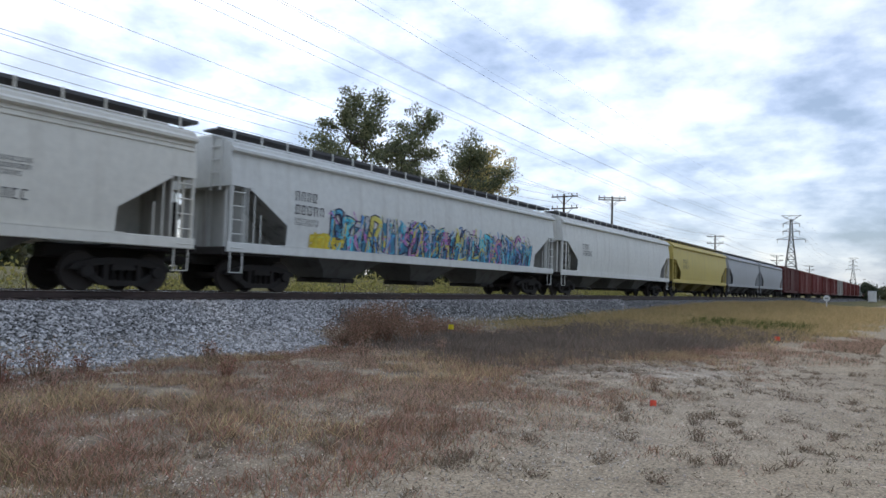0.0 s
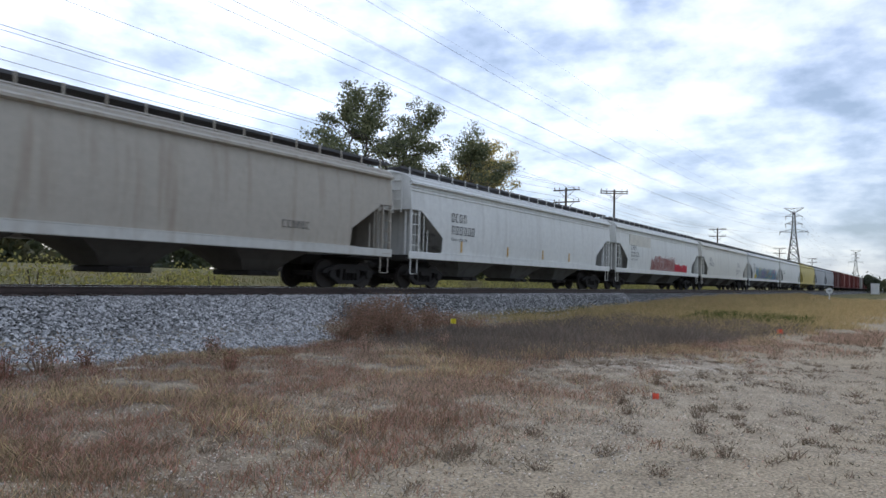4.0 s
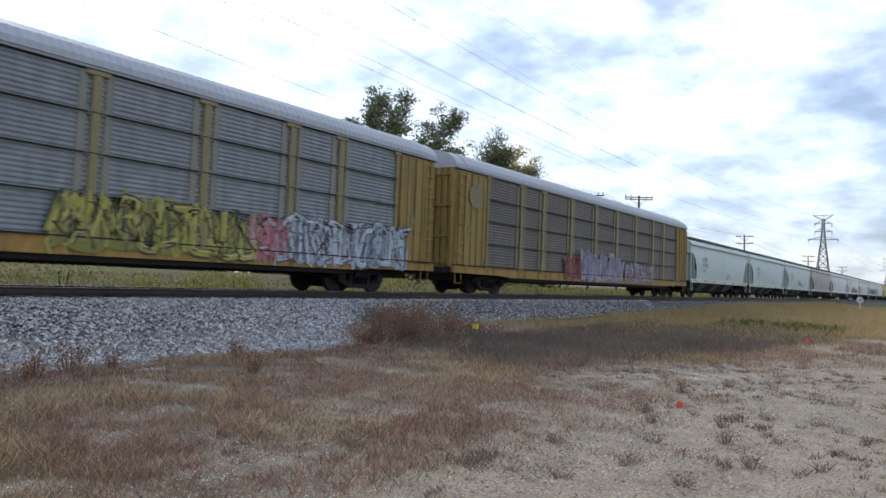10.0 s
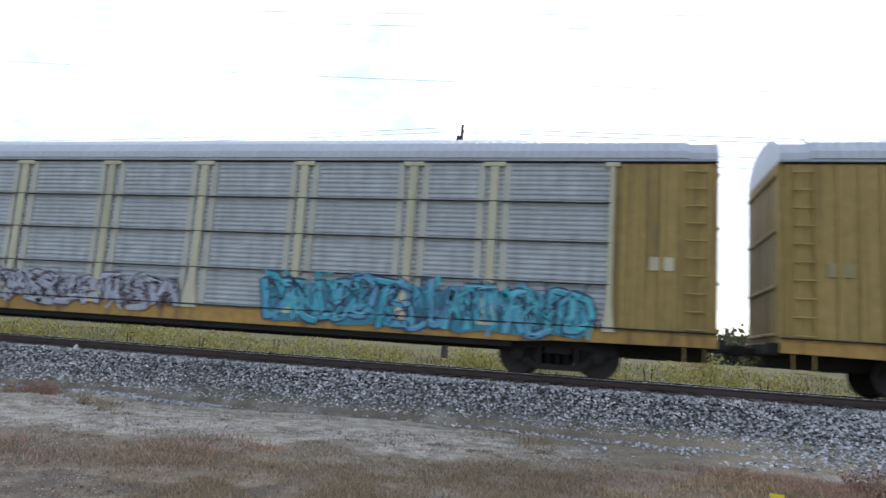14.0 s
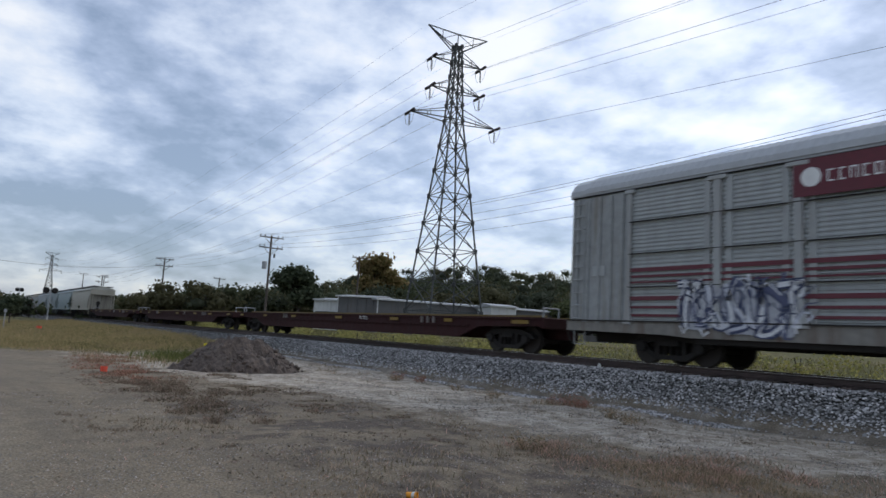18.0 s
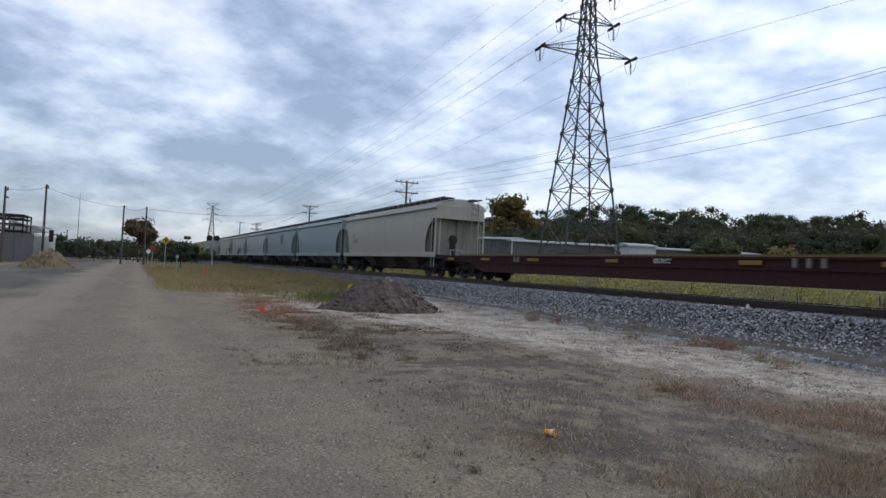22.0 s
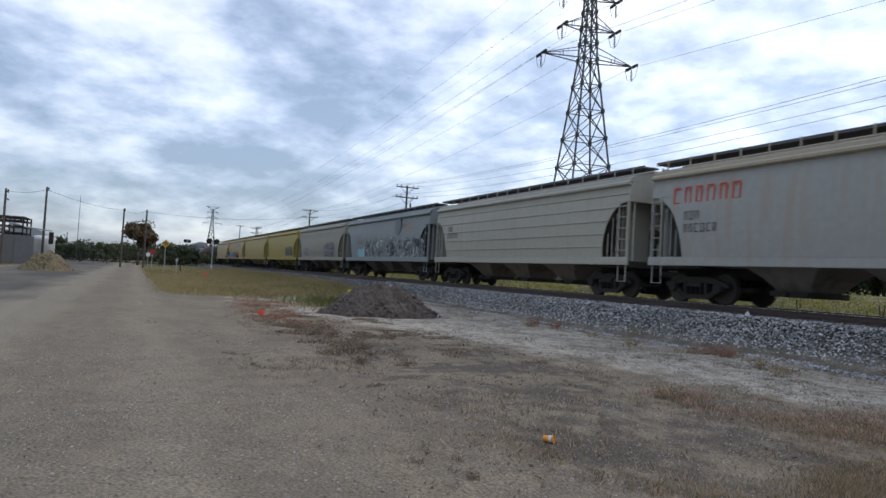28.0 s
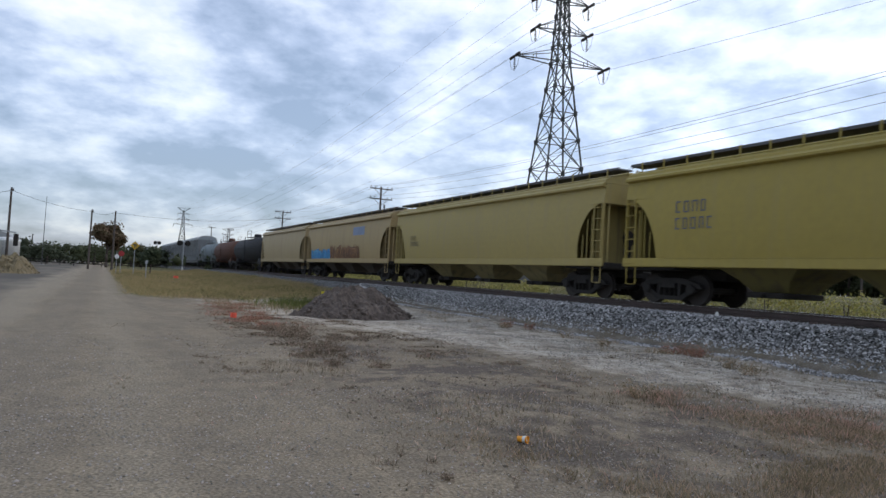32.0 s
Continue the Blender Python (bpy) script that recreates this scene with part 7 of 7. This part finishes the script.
part("post", Geo().box((0, 0, 0.4), (0.12, 0.1, 1.1), 0.02), M_SIDING_W, mp_)
part("plate", Geo().lathe([(-0.085, 0.36), (-0.055, 0.36)], "y", 18, at=(0, 0, 0.85)), M_SIDING_W, mp_, "round white plate")
part("plate_mark", Geo().box((0, -0.092, 0.85), (0.34, 0.008, 0.1)), M_BLACKPAINT, mp_, "dark bar on the plate")
bx = thing("signal_cabinet", "pale grey trackside equipment cabinet", "cabinet", at=pose(228, 9.5, 0.4))
part("body", Geo().box((0, 0, 1.5), (2.4, 2.0, 3.0), 0.05), M_SIDING_W, bx)
part("lid", Geo().box((0, 0, 3.05), (2.6, 2.2, 0.12), 0.03), M_GALV, bx)
ws = thing("limestone_lump", "pale lump of stone on the ballast shoulder", "stone", at=pose(-13.3, 15.25, float(ground_z(-13.3, 15.25)) + 0.04))
part("lump", Geo().lathe([(-0.06, 0.04), (-0.02, 0.065), (0.04, 0.055), (0.1, 0.02)], "z", 6), M_SIDING_W, ws)

# ---- ballast stones ----
B = [[-0.75, -0.1, 0.05], [0.1, -0.7, -0.05], [0.72, 0.12, 0.02], [-0.08, 0.7, 0.06], [0.15, -0.1, 0.62]]
BF = np.array([(0, 1, 4), (1, 2, 4), (2, 3, 4), (3, 0, 4)])


def stones(name, label, n, xs, ys, size, mat, seed, density):
    r = np.random.default_rng(seed)
    x, y = r.uniform(*xs, n), r.uniform(*ys, n)
    k = r.random(n) < density(x, y)
    x, y = x[k], y[k]
    n = len(x)
    s = size * r.uniform(0.55, 1.5, (n, 1, 1)) * r.uniform(0.7, 1.3, (n, 1, 3))
    base = np.array(B)[None] * s + r.normal(size=(n, 5, 3)) * size * 0.14
    a = r.uniform(0, 6.28, n)
    tl_ = r.uniform(-0.5, 0.5, n)
    ca, sa, ct, st = np.cos(a)[:, None], np.sin(a)[:, None], np.cos(tl_)[:, None], np.sin(tl_)[:, None]
    px, py, pz = base[..., 0], base[..., 1] * ct - base[..., 2] * st, base[..., 1] * st + base[..., 2] * ct
    P = np.stack([px * ca - py * sa + x[:, None], px * sa + py * ca + y[:, None], pz + (ground_z(x, y) + size * 0.12)[:, None]], -1)
    F = BF[None] + (np.arange(n) * 5)[:, None, None]
    tagged(new(name, tris(name, P.reshape(-1, 3), F.reshape(-1, 3), mat)), label, "gravel", kind="stuff")


def near_bed(x, y):
    toe = 14.35 - 2.45 * smoothstep(2, 7, x) * (1 - smoothstep(12, 15, x))
    edge = smoothstep(toe - 0.5, toe + 0.5, y + (wob(x, y, 1.3) - 0.5) * 1.1)
    spill = 0.22 * smoothstep(toe - 2.6, toe - 0.2, y) * smoothstep(0.35, 0.65, wob(x, y + 7, 0.8)) * smoothstep(-1, 2, x)
    return np.maximum(edge, spill) * np.where(np.abs(x) < 32, 1.0, 0.4)


M_PEBBLE = material("pale_pebbles", (0.24, 0.215, 0.185), rough=0.95, spread=0.3, grain=8, bump=0.2, island=0.5)
stones("ballast_stones", "loose grey crushed-stone ballast", 300000, (-42, 42), (11.0, 15.8), 0.045, M_STONE, 51, near_bed)
stones("ballast_shoulder_stones", "grey crushed-stone ballast between the rails", 16000, (-40, 40), (15.7, 18.6), 0.06, M_STONE, 52, lambda x, y: 0.9 + 0 * x)
stones("limestone_chips", "pale limestone chips below the ballast", 24000, (-26, 2), (7.4, 13.2), 0.02, M_PEBBLE, 55, lambda x, y: smoothstep(0.3, 0.7, wob(x, y, 0.9)))
stones("loose_pebbles", "scattered pale pebbles on the lot", 30000, (-16, 16), (-2.0, 9.0), 0.015, M_PEBBLE, 53, lambda x, y: 0.25 + 0.75 * (wob(x, y, 1.1) > 0.5))


# ---- dry weeds and grass ----
def blades(name, label, n, xs, ys, height, mat, seed, density, width=0.012, lean=0.35, zbase=None):
    r = np.random.default_rng(seed)
    x, y = r.uniform(*xs, n), r.uniform(*ys, n)
    d = density(x, y)
    k = r.random(n) < d
    x, y, d = x[k], y[k], d[k]
    n = len(x)
    h = height * (0.55 + 0.9 * wob(x, y + 31, 0.55)) * r.uniform(0.45, 1.15, n) * (0.6 + 0.4 * np.clip(d, 0, 1))
    a = r.uniform(0, 6.28, n)
    w = width * r.uniform(0.6, 1.5, n)
    lx, ly = r.normal(size=n) * lean * h, r.normal(size=n) * lean * h
    z = ground_z(x, y) - 0.01
    dx, dy = np.cos(a) * w, np.sin(a) * w
    P = np.stack([np.stack([x - dx, y - dy, z], -1), np.stack([x + dx, y + dy, z], -1), np.stack([x + dx * 0.3 + lx, y + dy * 0.3 + ly, z + h], -1), np.stack([x - dx * 0.3 + lx, y - dy * 0.3 + ly, z + h * 0.97], -1)], 1)
    tagged(new(name, quads(name, P, mat)), label, "grass", kind="stuff")


M_DRY = leaf_material("dry_brown_grass", (0.37, 0.265, 0.185), 0.75)
M_WEEDDK = leaf_material("dark_dead_weeds", (0.2, 0.155, 0.11), 0.5)
M_OLIVEDRY = leaf_material("olive_dry_grass", (0.31, 0.24, 0.15), 0.55)
M_DRYRED = leaf_material("russet_weeds", (0.31, 0.175, 0.118), 0.45)
M_STRAW = leaf_material("straw_grass", (0.52, 0.41, 0.23), 0.5)
M_GREYWEED = leaf_material("grey_brown_weeds", (0.3, 0.245, 0.175), 0.45)
M_PALESTRAW = leaf_material("pale_straw_grass", (0.45, 0.34, 0.165), 0.4)
M_OLIVESTRAW = leaf_material("olive_straw_grass", (0.34, 0.27, 0.13), 0.45)
M_GREYSTAND = leaf_material("grey_dead_weeds", (0.215, 0.175, 0.14), 0.4)
M_GREENW = leaf_material("green_grass", (0.12, 0.13, 0.04), 0.4)


def brown_zone(x, y):
    lim = 3.3 + 0.9 * (wob(x, y, 2.1) - 0.5) * 2 + 1.6 * smoothstep(8, 11, x) * (1 - smoothstep(15, 18, x))
    d = smoothstep(lim - 0.6, lim + 0.8, y) * (1 - smoothstep(11.0, 12.2, y)) * smoothstep(-1.5, 1.5, x + (wob(x, y, 3) - 0.5) * 3) * (1 - smoothstep(26, 32, x))
    d = d * smoothstep(0.22, 0.5, wob(x, y, 0.9) * 0.5 + wob(x, y, 0.24) * 0.5) * (0.45 + 0.55 * smoothstep(3.4, 5.5, y + (wob(x, y, 1.3) - 0.5) * 3 + 1.5 * (1 - smoothstep(2.5, 5, x))))
    thin = smoothstep(0.5, 0.72, 0.45 * wob(x, y, 1.3) + 0.55 * wob(x + 3, y, 0.34)) * smoothstep(0.9, 2.4, y - 0.09 * (x - 8))
    return np.maximum(d, 0.5 * thin * (y < 11) * (x > 1.5) * (x < 24))


def far_yellow(x, y):
    e1 = smoothstep(19, 26, x + (wob(x, y, 3) - 0.5) * 6) * smoothstep(1.0, 3.0, y + (wob(x, y, 2) - 0.5) * 2.5 - 2.4 * (1 - smoothstep(22, 34, x))) * (1 - smoothstep(13.6, 14.6, y))
    e2 = (1 - smoothstep(-37, -33, x + (wob(x, y, 3) - 0.5) * 5)) * smoothstep(0.8, 2.2, y) * (1 - smoothstep(13.4, 14.4, y))
    return np.maximum(e1, e2) * (0.35 + 0.65 * wob(x, y, 1.6))


blades("dry_brown_grass", "dry brown grass and weeds on the lot", 430000, (-2, 30), (1.0, 12.3), 0.1, M_DRY, 61, lambda x, y: brown_zone(x, y) * (0.4 + 0.6 * smoothstep(0.3, 0.6, wob(x + 20, y, 1.1))), 0.0036, 0.6)
blades("russet_weeds", "russet dry weeds among the grass", 170000, (-2, 30), (2.0, 12.3), 0.11, M_DRYRED, 62, lambda x, y: brown_zone(x, y) * smoothstep(0.3, 0.55, wob(x + 7, y, 1.5)), 0.0038, 0.6)
blades("straw_tufts", "straw-coloured grass tufts", 110000, (0, 30), (3.0, 12.0), 0.14, M_STRAW, 63, lambda x, y: brown_zone(x, y) * (0.15 + 0.85 * smoothstep(0.45, 0.65, wob(x, y + 5, 1.7))), 0.004, 0.6)
blades("grey_weeds", "grey-brown dead weed stand", 190000, (9, 34), (2.6, 12.5), 0.3, M_GREYSTAND, 64, lambda x, y: smoothstep(11.5, 14, x + (wob(x, y, 2) - 0.5) * 4) * smoothstep(5.2, 6.6, y + (x - 13) * 0.17) * (1 - smoothstep(10.2, 11.4, y)) * (1 - smoothstep(27, 32, x)) * (0.35 + 0.65 * wob(x, y, 1.1)), 0.0075, 0.45)
blades("tall_yellow_grass", "tall yellow dry grass along the track", 230000, (18, 110), (0.6, 14.8), 0.36, M_PALESTRAW, 65, far_yellow, 0.0075, 0.6)
blades("tall_yellow_grass", "tall yellow dry grass strip along the road", 220000, (-110, -28), (0.6, 14.6), 0.33, M_OLIVESTRAW, 66, far_yellow, 0.008, 0.7)
blades("green_grass", "green grass patch among dry grass", 70000, (-90, -29), (1, 13.0), 0.3, M_GREENW, 67, lambda x, y: far_yellow(x, y) * smoothstep(0.45, 0.65, wob(x, y, 2.6)), 0.012, 0.6)
blades("green_tuft", "green grass tuft beside the soil heap", 30000, (-34, -24.5), (5.5, 10.5), 0.42, M_GREENW, 80, lambda x, y: np.exp(-((x + 28.5) / 2.2) ** 2 - ((y - 8.2) / 1.3) ** 2) * (0.3 + 0.7 * wob(x, y, 1.1)), 0.014)
blades("green_weeds", "green weed patch beside the track", 14000, (27, 42), (3.6, 8.5), 0.4, M_GREENW, 68, lambda x, y: far_yellow(x, y) * (wob(x + 3, y, 2.6) > 0.4) * np.exp(-((x - 33) / 4) ** 2), 0.02)
blades("far_bank_grass", "yellow-green grass beyond the track", 170000, (-90, 110), (19.0, 36), 0.24, M_SCRUB, 69, lambda x, y: (1 - smoothstep(26, 40, y)) * (0.4 + 0.6 * wob(x, y, 1.8)), 0.013)
blades("sparse_weeds", "sparse dry weeds on the gravel", 60000, (-30, 2), (2.4, 13.4), 0.08, M_GREYWEED, 70, lambda x, y: np.maximum(0.7 * smoothstep(0.55, 0.75, wob(x, y + 3, 1.5)) * smoothstep(-16, -11, x) * (y < 8.2), 0.5 * smoothstep(0.6, 0.75, wob(x + 2, y, 1.2)) * (y > 8.5)), 0.009)
blades("toe_weeds", "russet weeds at the foot of the ballast", 22000, (-30, 3), (11.2, 13.8), 0.16, M_OLIVEDRY, 71, lambda x, y: smoothstep(0.62, 0.85, 0.6 * wob(x, y, 1.3) + 0.4 * wob(x, y, 0.4)), 0.007)


M_CLOD = material("brown_soil_crumbs", (0.15, 0.115, 0.085), rough=0.98, spread=0.3, grain=9, bump=0.3, island=0.4)
stones("dirt_clods", "brown dirt crumbs scattered on the lot", 16000, (-24, -3), (2.6, 7.6), 0.026, M_CLOD, 54, lambda x, y: smoothstep(0.5, 0.75, 0.5 * wob(x, y, 1.3) + 0.5 * wob(x, y + 20, 0.45)) * (0.25 + 0.75 * smoothstep(-11, -14, x)))
blades("soil_litter", "dark brown litter strewn round the soil heap", 26000, (-22, -11), (3.2, 7.4), 0.05, M_WEEDDK, 76, lambda x, y: smoothstep(0.5, 0.7, 0.5 * wob(x, y, 0.9) + 0.5 * wob(x, y + 20, 0.35)), 0.014, 0.9)
blades("brown_grass_patch", "brown dry grass patch on the gravel", 190000, (-10.5, 3.0), (2.8, 11.0), 0.075, M_OLIVEDRY, 77, lambda x, y: smoothstep(-6.5, -3.2, x - 0.25 * y + 1.6 + (wob(x, y, 1.6) - 0.5) * 5) * smoothstep(3.0, 4.2, y + (wob(x, y, 1.1) - 0.5) * 2) * (1 - smoothstep(7.6, 9.0, y - 2.4 * smoothstep(-4, -1, x) + (wob(x, y, 1.3) - 0.5) * 2)) * smoothstep(0.25, 0.55, 0.5 * wob(x, y, 0.8) + 0.5 * wob(x, y, 0.28)), 0.0045, 0.5)
blades("tiny_weeds", "tiny dead weeds dotted over the gravel", 260000, (2.0, 24), (-1.0, 6.0), 0.07, M_WEEDDK, 78, lambda x, y: smoothstep(0.66, 0.9, wob(x, y, 0.15)) * smoothstep(0.25, 0.65, wob(x + 5, y, 1.3)), 0.0045, 0.8)
blades("soil_thatch", "trampled dead grass on bare soil", 120000, (-1, 18), (2.6, 12.0), 0.03, M_GREYWEED, 82, lambda x, y: 0.75 * smoothstep(0.35, 0.6, wob(x, y + 40, 0.35)) + 0 * x, 0.006, 1.6)
M_WCHIP = material("white_stone_chips", (0.47, 0.42, 0.35), rough=0.95, spread=0.25, grain=8, bump=0.2, island=0.35)
M_CHIP = material("tan_gravel_chips", (0.4, 0.34, 0.255), rough=0.95, spread=0.3, grain=8, bump=0.2, island=0.45)
stones("gravel_chips", "small pale gravel chips on the lot", 40000, (1.5, 15), (-1.0, 6.5), 0.0115, M_CHIP, 56, lambda x, y: 0.3 + 0.7 * smoothstep(0.4, 0.65, wob(x + 3, y, 0.8)))
stones("gravel_chips", "small tan gravel chips on the lot", 26000, (-9, 1.5), (-1.0, 6.5), 0.011, M_PEBBLE, 57, lambda x, y: 0.15 + 0.85 * smoothstep(0.4, 0.65, wob(x + 3, y, 0.8)))
stones("white_chips", "white stone chips among the dry grass", 42000, (1, 18), (2.0, 12.4), 0.0125, M_WCHIP, 58, lambda x, y: 0.15 + 0.85 * smoothstep(0.45, 0.7, 0.5 * wob(x + 9, y, 0.9) + 0.5 * wob(x, y + 4, 0.3)))
stones("white_chips", "white limestone chips below the ballast", 26000, (-30, 0), (5.5, 13.4), 0.015, M_WCHIP, 59, lambda x, y: smoothstep(9.8, 11.4, y - 0.22 * x) * (0.2 + 0.8 * smoothstep(0.45, 0.7, wob(x, y, 0.6))))
blades("tiny_weeds", "tiny dead weeds dotted over the gravel", 170000, (-14, 0), (1.5, 12.5), 0.05, M_WEEDDK, 79, lambda x, y: smoothstep(0.66, 0.9, wob(x, y + 3, 0.15)) * smoothstep(0.3, 0.7, wob(x + 5, y, 1.4)), 0.005, 0.8)
blades("brown_litter", "russet dead weeds on the lot", 26000, (18, 30), (0.8, 4.4), 0.13, M_DRY, 74, lambda x, y: smoothstep(0.4, 0.6, wob(x, y, 1.2)) * smoothstep(17, 22, x), 0.006)
blades("brown_tall_weeds", "brown weeds among the yellow grass", 100000, (-80, -22), (1.0, 13.0), 0.26, M_OLIVEDRY, 75, lambda x, y: smoothstep(0.5, 0.7, wob(x, y, 2.2)) * np.maximum(far_yellow(x, y), 0.35 * (x < -24) * (y > 4.0) * (y < 7)), 0.009)
blades("dead_litter", "dead plant litter strewn on the gravel", 60000, (-22, 24), (0.2, 9.0), 0.045, M_GREYWEED, 72, lambda x, y: 0.6 * smoothstep(0.52, 0.72, wob(x + 11, y, 1.0)) * smoothstep(0.45, 0.6, wob(x, y + 8, 0.35)), 0.012, 1.2)
blades("straw_litter", "bleached straw strewn on the gravel", 30000, (-12, 24), (0.2, 9.0), 0.05, M_DRY, 73, lambda x, y: 0.5 * smoothstep(0.5, 0.7, wob(x + 4, y, 0.8)), 0.006, 1.2)


def weed_clump(x, y, h, w, mat, label, seed, n=420, leaf=0.022):
    r = np.random.default_rng(seed)
    c = thing("weed_clump", label, "weed", "weed clumps beside the ballast", at=pose(x, y, float(ground_z(x, y))))
    st = Geo()
    pts = []
    for i in range(26):
        a, l = r.uniform(0, 6.28), r.uniform(0.4, 1.0)
        tip = (math.cos(a) * w * r.uniform(0.1, 0.55), math.sin(a) * w * r.uniform(0.1, 0.55), h * l)
        st.tube((tip[0] * 0.3, tip[1] * 0.3, -0.03), tip, min(0.007, 0.012 * h + 0.0012), 4, 0.0012, cap=False)
        pts += [tuple(np.array(tip) * t) for t in (0.55, 0.8, 1.0)]
    part("dry_stalk", st, mat, c)["kind"] = "stuff"
    pts = np.array(pts)
    hd = part("seed_tuft", quads("seed_tuft", leaf_quads(pts, np.full(len(pts), 0.05 + 0.14 * w), np.full(len(pts), max(2, n // len(pts))), leaf, r), mat), None, c)
    hd["kind"] = "stuff"


M_BUSH = leaf_material("russet_bush_twigs", (0.3, 0.19, 0.125), 0.45)
weed_clump(5.15, 11.2, 0.62, 0.7, M_BUSH, "dark russet weed clump before the ballast", 81)
for i, (x, y, h, w) in enumerate(((12.4, 11.4, 0.6, 1.4), (13.3, 11.5, 0.95, 1.5), (14.1, 11.7, 1.1, 1.7), (15.1, 11.4, 0.8, 1.6), (13.8, 10.9, 0.7, 1.5), (14.6, 12.2, 0.95, 1.6), (13.7, 12.2, 0.9, 1.4), (16.2, 11.3, 0.6, 1.6), (17.3, 11.2, 0.5, 1.6))):
    weed_clump(x, y, h, w, M_BUSH, "russet brown bush of dead weeds at the ballast edge", 82 + i, 3000)
for i in range(16):
    weed_clump(rng.uniform(3, 13), rng.uniform(8.5, 12.2), rng.uniform(0.25, 0.45), rng.uniform(0.3, 0.5), M_DRYRED if i % 2 else M_DRY, "small dry weed clump among grass", 100 + i, 200)
M_DEADWEED = leaf_material("dead_weed_stalks", (0.235, 0.18, 0.13), 0.4)
for i, (x, y, h, w) in enumerate(((5.2, 2.6, 0.07, 0.5), (6.0, 2.35, 0.1, 0.3), (7.1, 2.5, 0.12, 0.45), (6.7, 1.45, 0.2, 0.5), (9.7, 1.3, 0.1, 0.5), (9.7, 1.9, 0.14, 0.4), (8.2, 2.9, 0.16, 0.4), (10.6, 2.6, 0.1, 0.6),
                                  (11.8, 1.4, 0.12, 0.7), (7.6, 1.9, 0.2, 0.45), (8.7, 2.2, 0.22, 0.3), (5.7, 1.75, 0.09, 0.35), (12.6, 2.4, 0.15, 0.6), (14.0, 1.5, 0.14, 0.7), (6.3, 3.2, 0.12, 0.4), (4.6, 2.1, 0.08, 0.4),
                                  (9.0, 3.3, 0.2, 0.35), (10.9, 3.4, 0.25, 0.4), (7.9, 0.9, 0.08, 0.4), (5.0, 3.3, 0.1, 0.35), (-4.9, 2.6, 0.05, 0.14), (16.2, 0.9, 0.16, 0.9))):
    weed_clump(x, y, h * 0.8, w * (0.55, 0.9, 0.7)[i % 3], M_DEADWEED, "dark dead weed tuft on pale gravel", 160 + i, 100, 0.011)
for i, (x, y) in enumerate(((-14.5, 12.4), (-16.8, 12.8), (-20.0, 12.6), (-9.8, 11.7), (-9.0, 11.3), (-7.7, 7.3))):
    weed_clump(x, y, 0.22, 0.6, M_OLIVEDRY, "dry brown weed tuft on the gravel", 140 + i, 260)
blades("tan_grass_patch", "tan dry grass patches on the dark soil", 42000, (-9.5, -2.5), (6.2, 10.5), 0.13, M_DRY, 83, lambda x, y: (np.exp(-((x + 7.6) / 0.9) ** 2 - ((y - 7.5) / 0.45) ** 2) + np.exp(-((x + 4.9) / 1.4) ** 2 - ((y - 8.4) / 1.0) ** 2)) * smoothstep(0.3, 0.6, wob(x, y, 0.4)), 0.0045, 0.6)
blades("russet_strip", "low russet weeds between the soil heap and the lane", 30000, (-30, -18), (3.0, 6.6), 0.09, M_DRYRED, 84, lambda x, y: np.exp(-((y - 4.5 + 0.1 * (x + 24)) / 0.9) ** 2) * smoothstep(0.42, 0.66, 0.5 * wob(x, y, 1.2) + 0.5 * wob(x, y + 7, 0.4)), 0.009, 0.8)
tuft_rng = random.Random(9)
for i in range(30):
    u = tuft_rng.uniform(0, 1) ** 1.2
    weed_clump(-18.6 + 7.6 * u, 4.3 - 0.5 * u + tuft_rng.gauss(0, 0.42), tuft_rng.uniform(0.06, 0.13), tuft_rng.uniform(0.35, 0.8), M_DEADWEED, "low dark dead weed tuft on the gravel", 200 + i, 300, 0.022)
for i, (x, y, w) in enumerate(((-12.5, 12.8, 0.8), (-12.0, 12.9, 0.9), (-11.6, 12.7, 0.6), (-20.6, 13.1, 0.7), (-19.4, 13.2, 0.6))):
    weed_clump(x, y, 0.24, w, M_DRYRED, "russet dry weed tuft at the ballast foot", 240 + i, 320)

# ---- sleepers ----
ME_TIE = Geo().box((0, 0, 0), (0.23, 2.6, 0.18), 0.015).mesh("sleeper", M_TIE)
for i in range(280):
    part("sleeper", ME_TIE, None, track, at=pose(-76 + 0.55 * i, TRACK_Y, RAIL_Z - 0.172 - 0.09))


def motions():
    for car, u in TRAIN:
        walk(car, [(0.0, pose(u, TRACK_Y, RAIL_Z)), (32.0, pose(u + SPEED * 32.0, TRACK_Y, RAIL_Z))])


motions()
